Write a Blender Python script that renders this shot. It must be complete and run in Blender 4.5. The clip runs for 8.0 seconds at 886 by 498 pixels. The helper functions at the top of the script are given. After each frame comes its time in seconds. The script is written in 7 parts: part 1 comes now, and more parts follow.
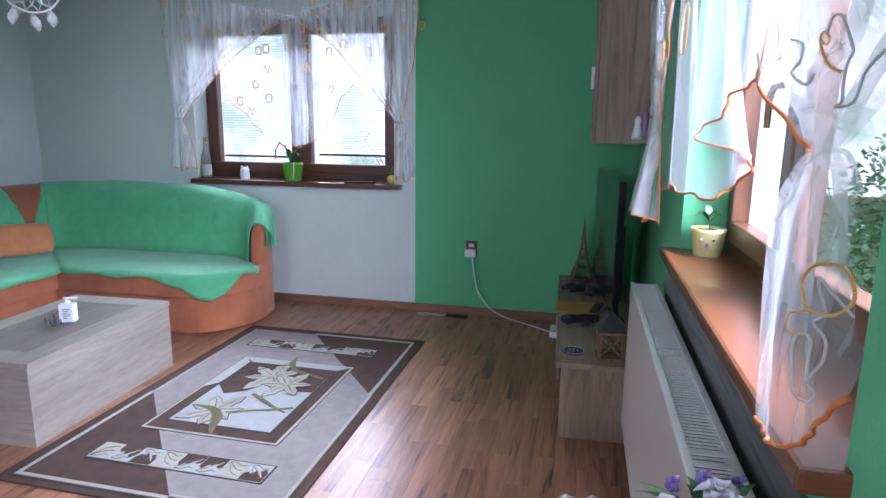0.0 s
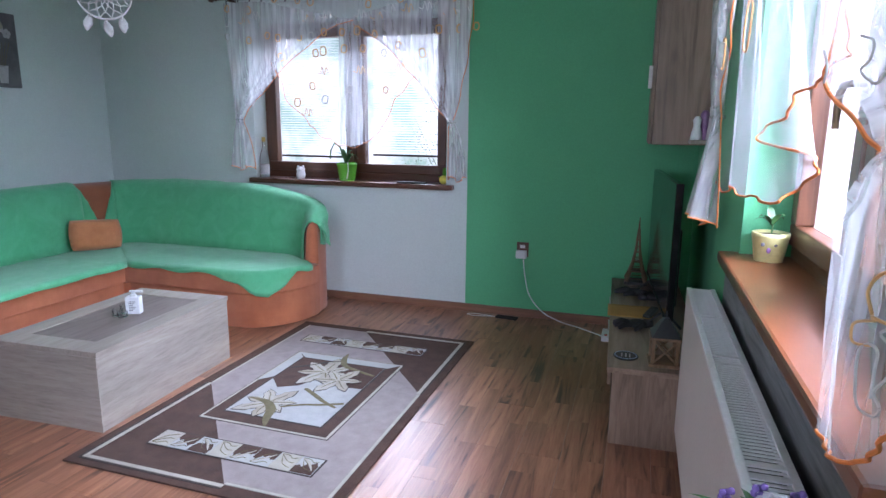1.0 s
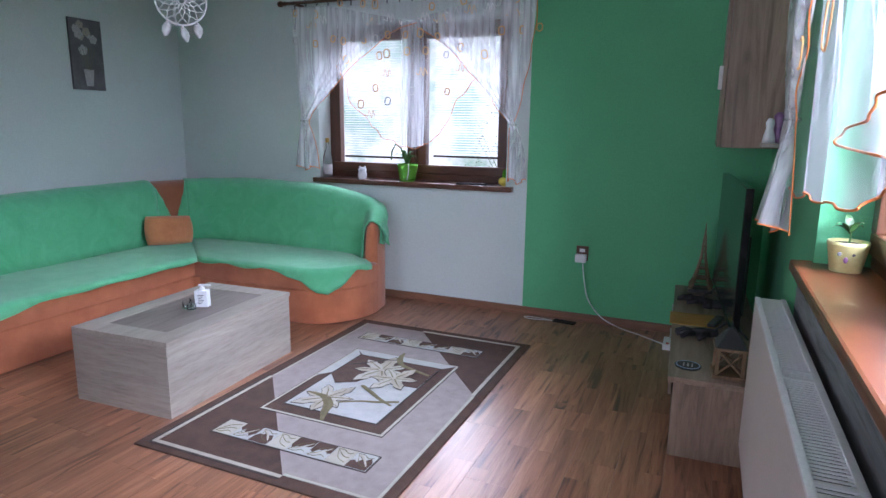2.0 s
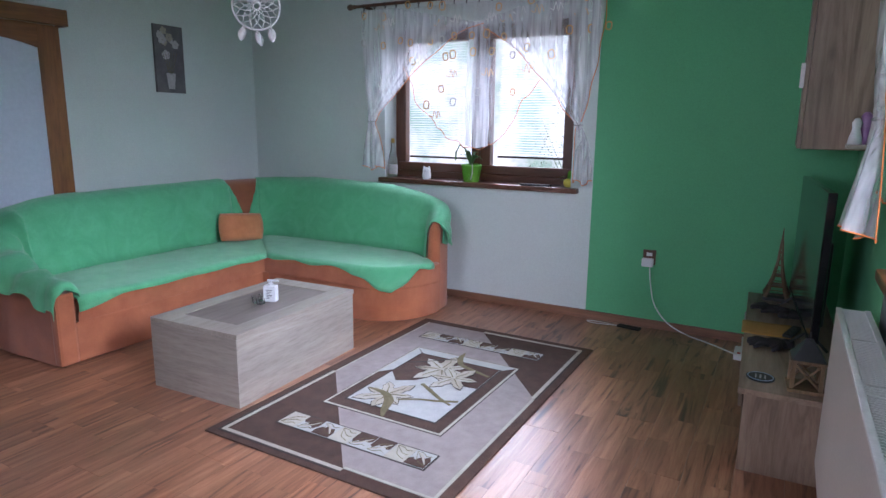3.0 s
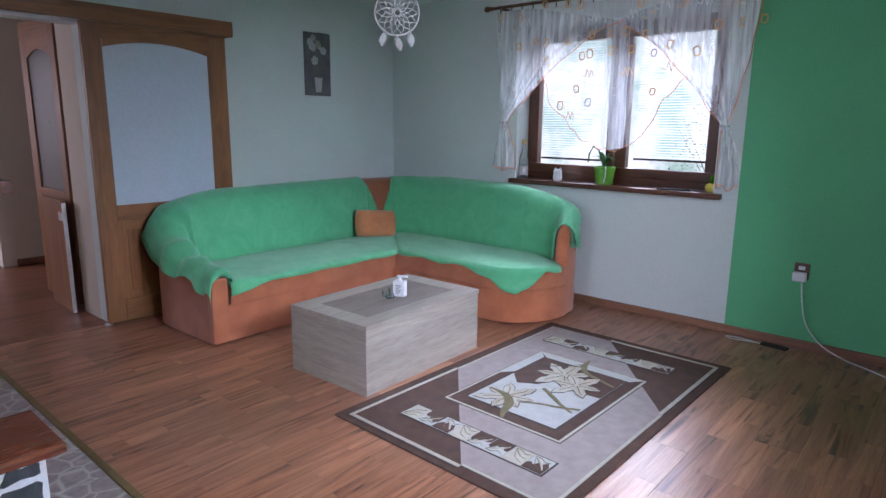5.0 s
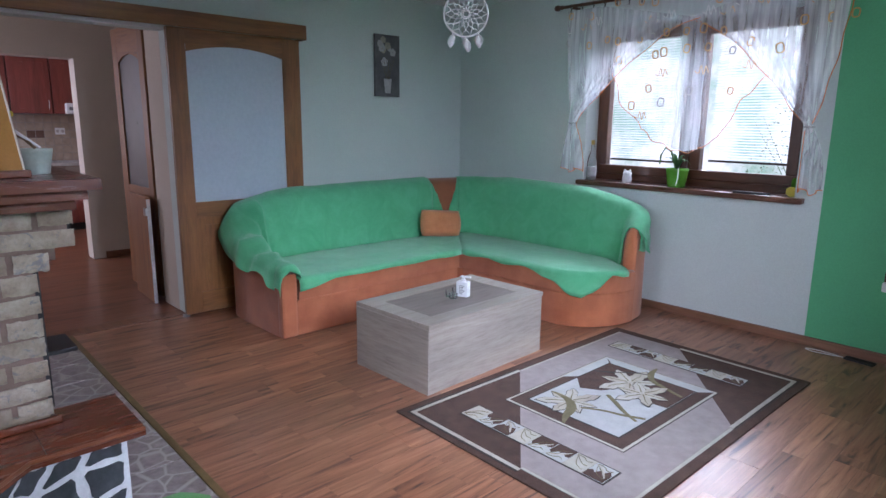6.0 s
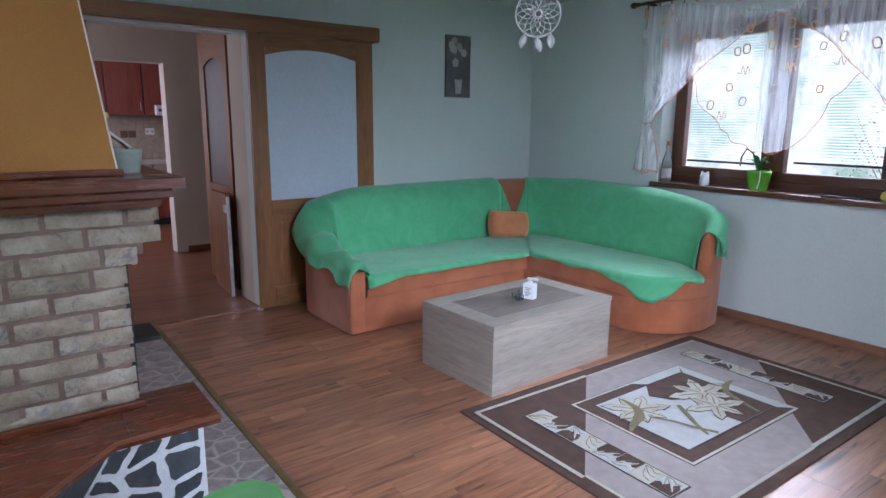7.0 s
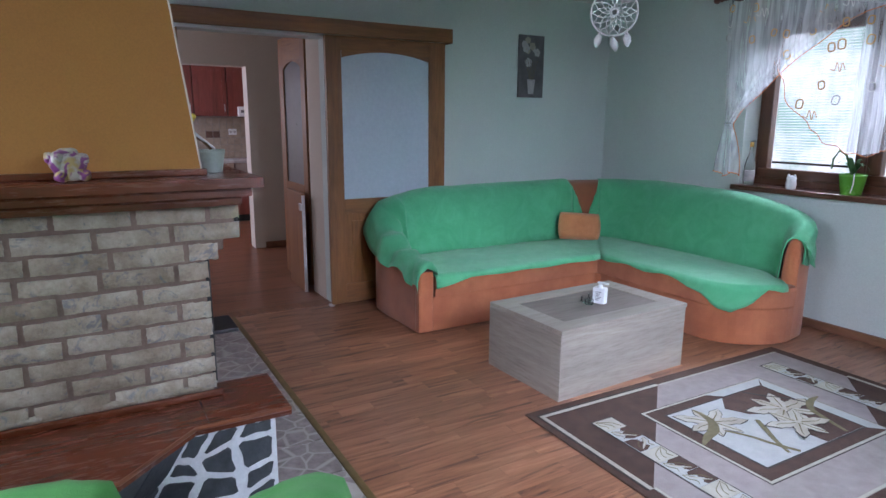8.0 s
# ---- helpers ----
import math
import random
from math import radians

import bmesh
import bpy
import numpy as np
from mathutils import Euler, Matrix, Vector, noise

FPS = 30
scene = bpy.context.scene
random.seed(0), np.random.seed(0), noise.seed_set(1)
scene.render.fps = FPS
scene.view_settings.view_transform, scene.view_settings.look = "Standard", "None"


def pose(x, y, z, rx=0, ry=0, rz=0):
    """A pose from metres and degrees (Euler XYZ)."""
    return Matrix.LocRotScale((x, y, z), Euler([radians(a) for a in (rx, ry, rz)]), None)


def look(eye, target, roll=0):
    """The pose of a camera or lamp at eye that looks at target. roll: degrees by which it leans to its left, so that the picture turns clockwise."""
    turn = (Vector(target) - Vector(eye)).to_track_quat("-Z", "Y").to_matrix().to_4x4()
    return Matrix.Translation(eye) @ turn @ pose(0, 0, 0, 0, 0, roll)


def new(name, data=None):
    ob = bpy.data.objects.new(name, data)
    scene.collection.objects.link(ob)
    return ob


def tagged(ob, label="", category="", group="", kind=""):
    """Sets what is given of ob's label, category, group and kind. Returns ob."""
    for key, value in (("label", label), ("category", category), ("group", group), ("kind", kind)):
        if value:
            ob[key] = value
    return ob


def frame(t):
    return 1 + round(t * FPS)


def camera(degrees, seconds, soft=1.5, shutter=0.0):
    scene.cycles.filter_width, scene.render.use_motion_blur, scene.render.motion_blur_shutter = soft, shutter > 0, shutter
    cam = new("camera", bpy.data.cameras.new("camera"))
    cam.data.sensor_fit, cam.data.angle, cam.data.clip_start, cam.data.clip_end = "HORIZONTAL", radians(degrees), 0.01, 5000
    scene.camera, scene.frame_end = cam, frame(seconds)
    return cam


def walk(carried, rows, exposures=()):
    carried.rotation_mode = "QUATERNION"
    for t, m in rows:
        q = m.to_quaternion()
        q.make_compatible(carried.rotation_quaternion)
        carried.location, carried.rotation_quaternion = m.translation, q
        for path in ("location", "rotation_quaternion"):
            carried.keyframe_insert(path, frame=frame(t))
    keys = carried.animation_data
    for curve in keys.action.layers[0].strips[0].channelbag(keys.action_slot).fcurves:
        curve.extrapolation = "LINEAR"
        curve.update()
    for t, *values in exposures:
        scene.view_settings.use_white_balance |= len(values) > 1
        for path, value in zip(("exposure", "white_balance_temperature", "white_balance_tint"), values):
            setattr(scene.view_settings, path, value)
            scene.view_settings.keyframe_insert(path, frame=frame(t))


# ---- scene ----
cam = camera(71.36, 8.0, soft=1.5)
# seconds, x, y, z, pitch, roll, yaw
PATH = [
    (0, 0.0000, 0.0000, 1.4500, -11.39, -0.63, 12.72),
    (0.5, 0.0020, -0.0011, 1.4503, -11.40, -0.59, 15.10),
    (1, 0.0039, -0.0021, 1.4508, -11.40, -0.56, 17.56),
    (1.5, 0.0058, -0.0028, 1.4515, -11.36, -0.66, 20.27),
    (3, 0.0110, -0.0039, 1.4545, -11.38, -0.64, 29.03),
    (3.5, 0.0127, -0.0038, 1.4559, -11.42, -0.63, 32.07),
    (4, 0.0142, -0.0036, 1.4575, -11.41, -0.63, 35.08),
    (4.5, 0.0157, -0.0032, 1.4593, -11.45, -0.60, 38.07),
    (6, 0.0199, -0.0008, 1.4656, -11.56, -0.58, 47.20),
    (6.5, 0.0212, 0.0003, 1.4681, -11.58, -0.48, 50.33),
    (7, 0.0224, 0.0017, 1.4707, -11.63, -0.48, 53.57),
    (7.5, 0.0235, 0.0033, 1.4736, -11.65, -0.37, 56.77),
    (8, 0.0246, 0.0050, 1.4766, -11.69, -0.36, 60.09),
]
walk(cam, [(t, pose(x, y, z, 90 + pitch, roll, yaw)) for t, x, y, z, pitch, roll, yaw in PATH],
     exposures=[(0, 0.72, 5600, 28), (1.5, 0.60, 5680, 28), (3.5, 0.54, 5800, 30), (8, 0.48, 5680, 24)])

# ---- world and light ----
world = bpy.data.worlds.new("sky")
scene.world = world
world.use_nodes = True
wn = world.node_tree
sky = wn.nodes.new("ShaderNodeTexSky")
sky.sky_type = "NISHITA"
sky.sun_disc = False
sky.sun_elevation, sky.sun_rotation = radians(52), radians(70)
wn.nodes["Background"].inputs["Strength"].default_value = 0.15
wn.links.new(sky.outputs[0], wn.nodes["Background"].inputs["Color"])


def area(name, m, sx, sy, watts, colour):
    d = bpy.data.lights.new(name, "AREA")
    d.shape, d.size, d.size_y, d.energy, d.color = "RECTANGLE", sx, sy, watts, colour
    ob = new(name, d)
    ob.matrix_world = m
    return ob


sun_data = bpy.data.lights.new("sun", "SUN")
sun_data.energy, sun_data.angle, sun_data.color = 0.8, radians(15), (1.0, 0.96, 0.9)
sun = new("sun", sun_data)
sun.matrix_world = look((6, 2, 8), (0, 2.6, 0))

# area lamps that stand in for daylight through the north and east windows
area("window_light_north", look((-2.2, 9.0, 4.8), (-2.1, 1.0, 0.4)), 7.0, 2.6, 960, (0.86, 0.95, 1.0))
area("window_light_east", look((2.25, 1.1, 2.5), (-2.6, 2.4, 0.4)), 2.6, 1.0, 280, (0.84, 0.93, 1.0))
# added fill lamp behind the camera; no south window is known
area("added_light_south", look((-2.0, -2.5, 1.75), (-2.6, 2.2, 0.5)), 1.8, 1.3, 52, (0.92, 0.96, 1.0))
# added lamp inside the kitchen shell to brighten it; no window there
area("added_light_kitchen", look((-8.6, -1.0, 1.8), (-8.9, 2.0, 1.0)), 1.2, 1.2, 42, (0.9, 0.92, 1.0))
# added warm fill for the hall, its source unseen
area("added_light_hall", look((-6.4, -0.9, 2.2), (-7.0, 1.6, 0.3)), 0.9, 0.8, 10, (1.0, 0.93, 0.84))

# ---- materials ----
def nodes_of(name):
    m = bpy.data.materials.new(name)
    m.use_nodes = True
    nt = m.node_tree
    return m, nt, nt.nodes["Principled BSDF"]


def node(nt, kind, **values):
    n = nt.nodes.new(kind)
    for k, v in values.items():
        n.inputs[k.replace("_", " ")].default_value = v
    return n


def coords(nt, stretch=(1, 1, 1), shift=0.0):
    tc = nt.nodes.new("ShaderNodeTexCoord")
    mp = nt.nodes.new("ShaderNodeMapping")
    mp.inputs["Scale"].default_value = stretch
    nt.links.new(tc.outputs["Object"], mp.inputs["Vector"])
    if shift:
        info = nt.nodes.new("ShaderNodeObjectInfo")
        mul = nt.nodes.new("ShaderNodeVectorMath")
        mul.operation = "SCALE"
        mul.inputs[0].default_value = (shift, shift * 1.7, shift * 0.6)
        nt.links.new(info.outputs["Random"], mul.inputs["Scale"])
        nt.links.new(mul.outputs[0], mp.inputs["Location"])
    return mp.outputs["Vector"]


def ramp(nt, source, stops):
    r = nt.nodes.new("ShaderNodeValToRGB")
    e = r.color_ramp.elements
    while len(e) < len(stops):
        e.new(0.5)
    for el, (p, c) in zip(e, stops):
        el.position, el.color = p, (*c, 1)
    nt.links.new(source, r.inputs["Fac"])
    return r.outputs["Color"]


def mixed(nt, fac, a, b, mode="MIX"):
    """Mixes two colours; each input is a value or a socket."""
    m = nt.nodes.new("ShaderNodeMix")
    m.data_type, m.blend_type = "RGBA", mode
    for sock, v in ((m.inputs[0], fac), (m.inputs[6], a), (m.inputs[7], b)):
        if hasattr(v, "is_output"):
            nt.links.new(v, sock)
        else:
            sock.default_value = v if isinstance(v, float) else (*v, 1)
    return m.outputs[2]


def relief(nt, bsdf, height, strength, distance=0.01):
    b = nt.nodes.new("ShaderNodeBump")
    b.inputs["Strength"].default_value, b.inputs["Distance"].default_value = strength, distance
    nt.links.new(height, b.inputs["Height"])
    nt.links.new(b.outputs[0], bsdf.inputs["Normal"])


def surf(name, c1, c2, rough=0.6, scale=3.0, fine=90.0, bump=0.15, stretch=(1, 1, 1), metal=0.0, shift=0.0, sheen=0.0, coat=0.0, spread=0.18):
    """A surface with slow stains, fine grain, and relief."""
    m, nt, p = nodes_of(name)
    v = coords(nt, stretch, shift)
    slow = node(nt, "ShaderNodeTexNoise", Scale=scale, Detail=5.0, Roughness=0.6)
    quick = node(nt, "ShaderNodeTexNoise", Scale=fine, Detail=3.0)
    nt.links.new(v, slow.inputs["Vector"])
    nt.links.new(v, quick.inputs["Vector"])
    base = ramp(nt, slow.outputs[0], [(0.5 - spread, c1), (0.5 + spread, c2)])
    grain = ramp(nt, quick.outputs[0], [(0.3, (0.86, 0.86, 0.86)), (0.7, (1.0, 1.0, 1.0))])
    nt.links.new(mixed(nt, 0.8, base, grain, "MULTIPLY"), p.inputs["Base Color"])
    rr = nt.nodes.new("ShaderNodeMapRange")
    rr.inputs["To Min"].default_value, rr.inputs["To Max"].default_value = max(rough - 0.08, 0.03), min(rough + 0.1, 1)
    nt.links.new(slow.outputs[0], rr.inputs["Value"])
    nt.links.new(rr.outputs[0], p.inputs["Roughness"])
    p.inputs["Metallic"].default_value = metal
    p.inputs["Sheen Weight"].default_value = sheen
    p.inputs["Coat Weight"].default_value = coat
    if bump:
        relief(nt, p, quick.outputs[0], bump, 0.004)
    return m


def wood(name, dark, mid, light, axis=1, rough=0.35, grain=1.0, shift=0.0, coat=0.0, vary=0.25, streak=0.0):
    """Grained wood or laminate; the grain runs along the axis."""
    m, nt, p = nodes_of(name)
    stretch = [9.0 * grain] * 3
    stretch[axis] = 0.9 * grain
    v = coords(nt, stretch, shift)
    n1 = node(nt, "ShaderNodeTexNoise", Scale=1.2, Detail=7.0, Roughness=0.62, Distortion=1.6)
    n2 = node(nt, "ShaderNodeTexNoise", Scale=7.0, Detail=5.0, Roughness=0.7)
    n3 = node(nt, "ShaderNodeTexNoise", Scale=0.55, Detail=2.0)
    for n in (n1, n2, n3):
        nt.links.new(v, n.inputs["Vector"])
    col = ramp(nt, n1.outputs[0], [(0.3, dark), (0.47, mid), (0.7, light)])
    fine = ramp(nt, n2.outputs[0], [(0.32, (0.72, 0.7, 0.68)), (0.55, (1, 1, 1))])
    col = mixed(nt, 0.75, col, fine, "MULTIPLY")
    if streak:
        st = ramp(nt, n1.outputs[0], [(0.34, (0.3, 0.24, 0.2)), (0.4, (1, 1, 1))])
        col = mixed(nt, streak, col, st, "MULTIPLY")
    tone = ramp(nt, n3.outputs[0], [(0.3, (1 - vary,) * 3), (0.7, (1, 1, 1))])
    col = mixed(nt, 1.0, col, tone, "MULTIPLY")
    if shift:
        info = nt.nodes.new("ShaderNodeObjectInfo")
        each = ramp(nt, info.outputs["Random"], [(0.0, (0.72, 0.7, 0.7)), (0.5, (0.92, 0.9, 0.88)), (1.0, (1.12, 1.1, 1.06))])
        col = mixed(nt, 1.0, col, each, "MULTIPLY")
    nt.links.new(col, p.inputs["Base Color"])
    rr = nt.nodes.new("ShaderNodeMapRange")
    rr.inputs["To Min"].default_value, rr.inputs["To Max"].default_value = rough - 0.06, rough + 0.14
    nt.links.new(n2.outputs[0], rr.inputs["Value"])
    nt.links.new(rr.outputs[0], p.inputs["Roughness"])
    p.inputs["Coat Weight"].default_value = coat
    p.inputs["Coat Roughness"].default_value = 0.25
    relief(nt, p, n2.outputs[0], 0.08, 0.003)
    return m


def plaster(name, c1, c2):
    m = surf(name, c1, c2, rough=0.85, scale=0.9, fine=140, bump=0.25)
    return m


def strip_laminate(name):
    """Laminate printed as three rows of short staves a board, with dark veins along them."""
    m, nt, p = nodes_of(name)
    tc, info = nt.nodes.new("ShaderNodeTexCoord"), nt.nodes.new("ShaderNodeObjectInfo")
    sep = nt.nodes.new("ShaderNodeSeparateXYZ")
    nt.links.new(tc.outputs["Object"], sep.inputs[0])

    def calc(op, a, b):
        n = nt.nodes.new("ShaderNodeMath")
        n.operation = op
        for sock, val in zip(n.inputs, (a, b)):
            if hasattr(val, "is_output"):
                nt.links.new(val, sock)
            else:
                sock.default_value = val
        return n.outputs[0]

    def joined(a, b, c):
        n = nt.nodes.new("ShaderNodeCombineXYZ")
        for sock, val in zip(n.inputs, (a, b, c)):
            if hasattr(val, "is_output"):
                nt.links.new(val, sock)
            else:
                sock.default_value = val
        return n.outputs[0]

    along = calc("ADD", sep.outputs[1], calc("MULTIPLY", info.outputs["Random"], 57.0))
    across = calc("ADD", sep.outputs[0], 0.0958)
    br = node(nt, "ShaderNodeTexBrick", Scale=1.0, Mortar_Size=0.0009, Brick_Width=0.62, Row_Height=0.0958)
    br.inputs["Color1"].default_value, br.inputs["Color2"].default_value = (0, 0, 0, 1), (1, 1, 1, 1)
    br.inputs["Mortar"].default_value = (0.4, 0.4, 0.4, 1)
    br.offset, br.offset_frequency = 0.41, 2
    nt.links.new(joined(along, across, 0.0), br.inputs["Vector"])
    each = calc("MULTIPLY", br.outputs["Color"], 1.0)
    v = joined(calc("ADD", calc("MULTIPLY", sep.outputs[0], 15.0), calc("MULTIPLY", each, 31.0)), calc("MULTIPLY", along, 1.1), calc("MULTIPLY", each, 17.0))
    n1 = node(nt, "ShaderNodeTexNoise", Scale=1.3, Detail=7.0, Roughness=0.6, Distortion=1.1)
    n2 = node(nt, "ShaderNodeTexNoise", Scale=9.0, Detail=5.0, Roughness=0.7)
    n3 = node(nt, "ShaderNodeTexNoise", Scale=0.8, Detail=2.0)
    for n in (n1, n2, n3):
        nt.links.new(v, n.inputs["Vector"])
    col = ramp(nt, n1.outputs[0], [(0.28, (0.13, 0.052, 0.028)), (0.45, (0.305, 0.131, 0.07)), (0.7, (0.46, 0.23, 0.13))])
    col = mixed(nt, 0.75, col, ramp(nt, n2.outputs[0], [(0.32, (0.74, 0.72, 0.70)), (0.55, (1, 1, 1))]), "MULTIPLY")
    col = mixed(nt, 0.75, col, ramp(nt, n1.outputs[0], [(0.33, (0.26, 0.22, 0.2)), (0.41, (1, 1, 1))]), "MULTIPLY")
    col = mixed(nt, 0.5, col, ramp(nt, n3.outputs[0], [(0.36, (0.55, 0.5, 0.48)), (0.5, (1, 1, 1))]), "MULTIPLY")
    col = mixed(nt, 1.0, col, ramp(nt, each, [(0.0, (0.80, 0.77, 0.75)), (0.4, (0.90, 0.89, 0.88)), (0.75, (1.0, 0.99, 0.98)), (1.0, (1.12, 1.12, 1.10))]), "MULTIPLY")
    col = mixed(nt, calc("MULTIPLY", br.outputs["Fac"], 0.35), col, (0.10, 0.045, 0.03))
    nt.links.new(col, p.inputs["Base Color"])
    rr = nt.nodes.new("ShaderNodeMapRange")
    rr.inputs["To Min"].default_value, rr.inputs["To Max"].default_value = 0.22, 0.40
    nt.links.new(n2.outputs[0], rr.inputs["Value"])
    nt.links.new(rr.outputs[0], p.inputs["Roughness"])
    relief(nt, p, n2.outputs[0], 0.08, 0.003)
    return m


def veined_brick(name):
    """Rough cream brick with blue-grey smears and sandy stains."""
    m, nt, p = nodes_of(name)
    v = coords(nt, (1, 1, 1), 31.0)
    n1 = node(nt, "ShaderNodeTexNoise", Scale=9.0, Detail=6.0, Roughness=0.65)
    n2 = node(nt, "ShaderNodeTexNoise", Scale=14.0, Detail=5.0, Roughness=0.7, Distortion=1.5)
    n3 = node(nt, "ShaderNodeTexNoise", Scale=60.0, Detail=5.0, Roughness=0.7)
    for n in (n1, n2, n3):
        nt.links.new(v, n.inputs["Vector"])
    col = ramp(nt, n1.outputs[0], [(0.3, (0.26, 0.205, 0.15)), (0.5, (0.39, 0.325, 0.255)), (0.7, (0.49, 0.43, 0.355))])
    col = mixed(nt, ramp(nt, n2.outputs[0], [(0.545, (0, 0, 0)), (0.65, (0.72, 0.72, 0.72))]), col, (0.17, 0.185, 0.215))
    col = mixed(nt, 0.7, col, ramp(nt, n3.outputs[0], [(0.35, (0.78, 0.77, 0.76)), (0.6, (1, 1, 1))]), "MULTIPLY")
    info = nt.nodes.new("ShaderNodeObjectInfo")
    col = mixed(nt, 1.0, col, ramp(nt, info.outputs["Random"], [(0.0, (0.78, 0.75, 0.70)), (0.5, (0.95, 0.94, 0.92)), (1.0, (1.05, 1.05, 1.06))]), "MULTIPLY")
    nt.links.new(col, p.inputs["Base Color"])
    p.inputs["Roughness"].default_value = 0.92
    relief(nt, p, n3.outputs[0], 0.9, 0.006)
    return m


M_facade = plaster("pink_render", (0.62, 0.52, 0.5), (0.7, 0.6, 0.58))
M_wall = plaster("pale_wall_paint", (0.61, 0.68, 0.655), (0.67, 0.73, 0.705))
M_green = plaster("green_wall_paint", (0.105, 0.43, 0.205), (0.125, 0.475, 0.23))
M_hallwall = plaster("beige_wall_paint", (0.56, 0.49, 0.42), (0.62, 0.55, 0.47))
M_ceil = plaster("ceiling_paint", (0.74, 0.76, 0.74), (0.8, 0.82, 0.8))
M_hood = surf("mustard_paint", (0.30, 0.132, 0.022), (0.36, 0.162, 0.029), rough=0.8, scale=0.9, fine=140, bump=0.08)
M_laminate = strip_laminate("floor_laminate")
M_subfloor = surf("subfloor", (0.07, 0.03, 0.02), (0.09, 0.04, 0.025))
M_skirting = wood("skirting_wood", (0.17, 0.075, 0.04), (0.24, 0.11, 0.06), (0.30, 0.14, 0.08), axis=0, rough=0.4)
M_oak = wood("stained_oak", (0.165, 0.063, 0.016), (0.25, 0.10, 0.027), (0.31, 0.132, 0.038), axis=2, rough=0.42, grain=1.3)
M_oak_h = wood("stained_oak_beam", (0.165, 0.063, 0.016), (0.25, 0.10, 0.027), (0.31, 0.132, 0.038), axis=1, rough=0.42, grain=1.3)
M_cherry = wood("cherry_wood", (0.09, 0.021, 0.009), (0.13, 0.033, 0.0135), (0.16, 0.044, 0.018), axis=1, rough=0.22, grain=0.9, coat=0.2, vary=0.15)
M_kitchen = wood("kitchen_front_wood", (0.13, 0.028, 0.018), (0.2, 0.045, 0.03), (0.26, 0.06, 0.04), axis=2, rough=0.3)
M_windowwood = wood("window_wood", (0.06, 0.022, 0.010), (0.10, 0.036, 0.016), (0.14, 0.055, 0.025), axis=0, rough=0.3, coat=0.2)
M_windowwood_v = wood("window_wood_upright", (0.06, 0.022, 0.010), (0.10, 0.036, 0.016), (0.14, 0.055, 0.025), axis=2, rough=0.3, coat=0.2)
M_sill = surf("sill_wood", (0.17, 0.052, 0.020), (0.20, 0.064, 0.026), rough=0.28, scale=1.2, fine=24, bump=0.0, stretch=(6, 1, 6), coat=0.3)
for link in list(M_sill.node_tree.links):
    if link.to_socket.name == "Roughness":
        M_sill.node_tree.links.remove(link)
M_sill.node_tree.nodes["Principled BSDF"].inputs["Roughness"].default_value = 0.3
M_sill_n = wood("sill_wood_dark", (0.07, 0.024, 0.012), (0.11, 0.04, 0.02), (0.15, 0.06, 0.03), axis=0, rough=0.25, coat=0.3)
M_ruby_wood = wood("red_stained_wood", (0.34, 0.13, 0.11), (0.42, 0.17, 0.14), (0.48, 0.21, 0.18), axis=0, rough=0.6)
M_sonoma = wood("pale_oak_laminate", (0.335, 0.288, 0.245), (0.385, 0.335, 0.287), (0.43, 0.38, 0.33), axis=1, rough=0.4, grain=1.6, vary=0.2)
M_sonoma_x = wood("pale_oak_laminate_cross", (0.335, 0.288, 0.245), (0.385, 0.335, 0.287), (0.43, 0.38, 0.33), axis=0, rough=0.4, grain=1.6, vary=0.2)
M_sonoma_dark = wood("truffle_laminate", (0.15, 0.12, 0.105), (0.20, 0.165, 0.145), (0.25, 0.21, 0.185), axis=1, rough=0.45, grain=1.2, vary=0.12)
M_rustic = wood("rustic_oak_laminate", (0.15, 0.10, 0.066), (0.32, 0.225, 0.155), (0.46, 0.345, 0.25), axis=2, rough=0.45, grain=0.9, vary=0.35)
M_rustic_y = wood("rustic_oak_laminate_top", (0.15, 0.10, 0.066), (0.32, 0.225, 0.155), (0.46, 0.345, 0.25), axis=1, rough=0.4, grain=0.9, vary=0.35)
M_orange = surf("orange_suede", (0.34, 0.095, 0.034), (0.47, 0.15, 0.06), rough=0.9, scale=5, fine=160, bump=0.25, sheen=0.35)
M_cushion = surf("bright_orange_suede", (0.56, 0.19, 0.07), (0.68, 0.26, 0.11), rough=0.9, scale=8, fine=180, bump=0.3, sheen=0.35)
M_orange_dark = surf("rust_suede", (0.24, 0.075, 0.03), (0.31, 0.10, 0.04), rough=0.9, scale=6, fine=160, bump=0.25, sheen=0.3)


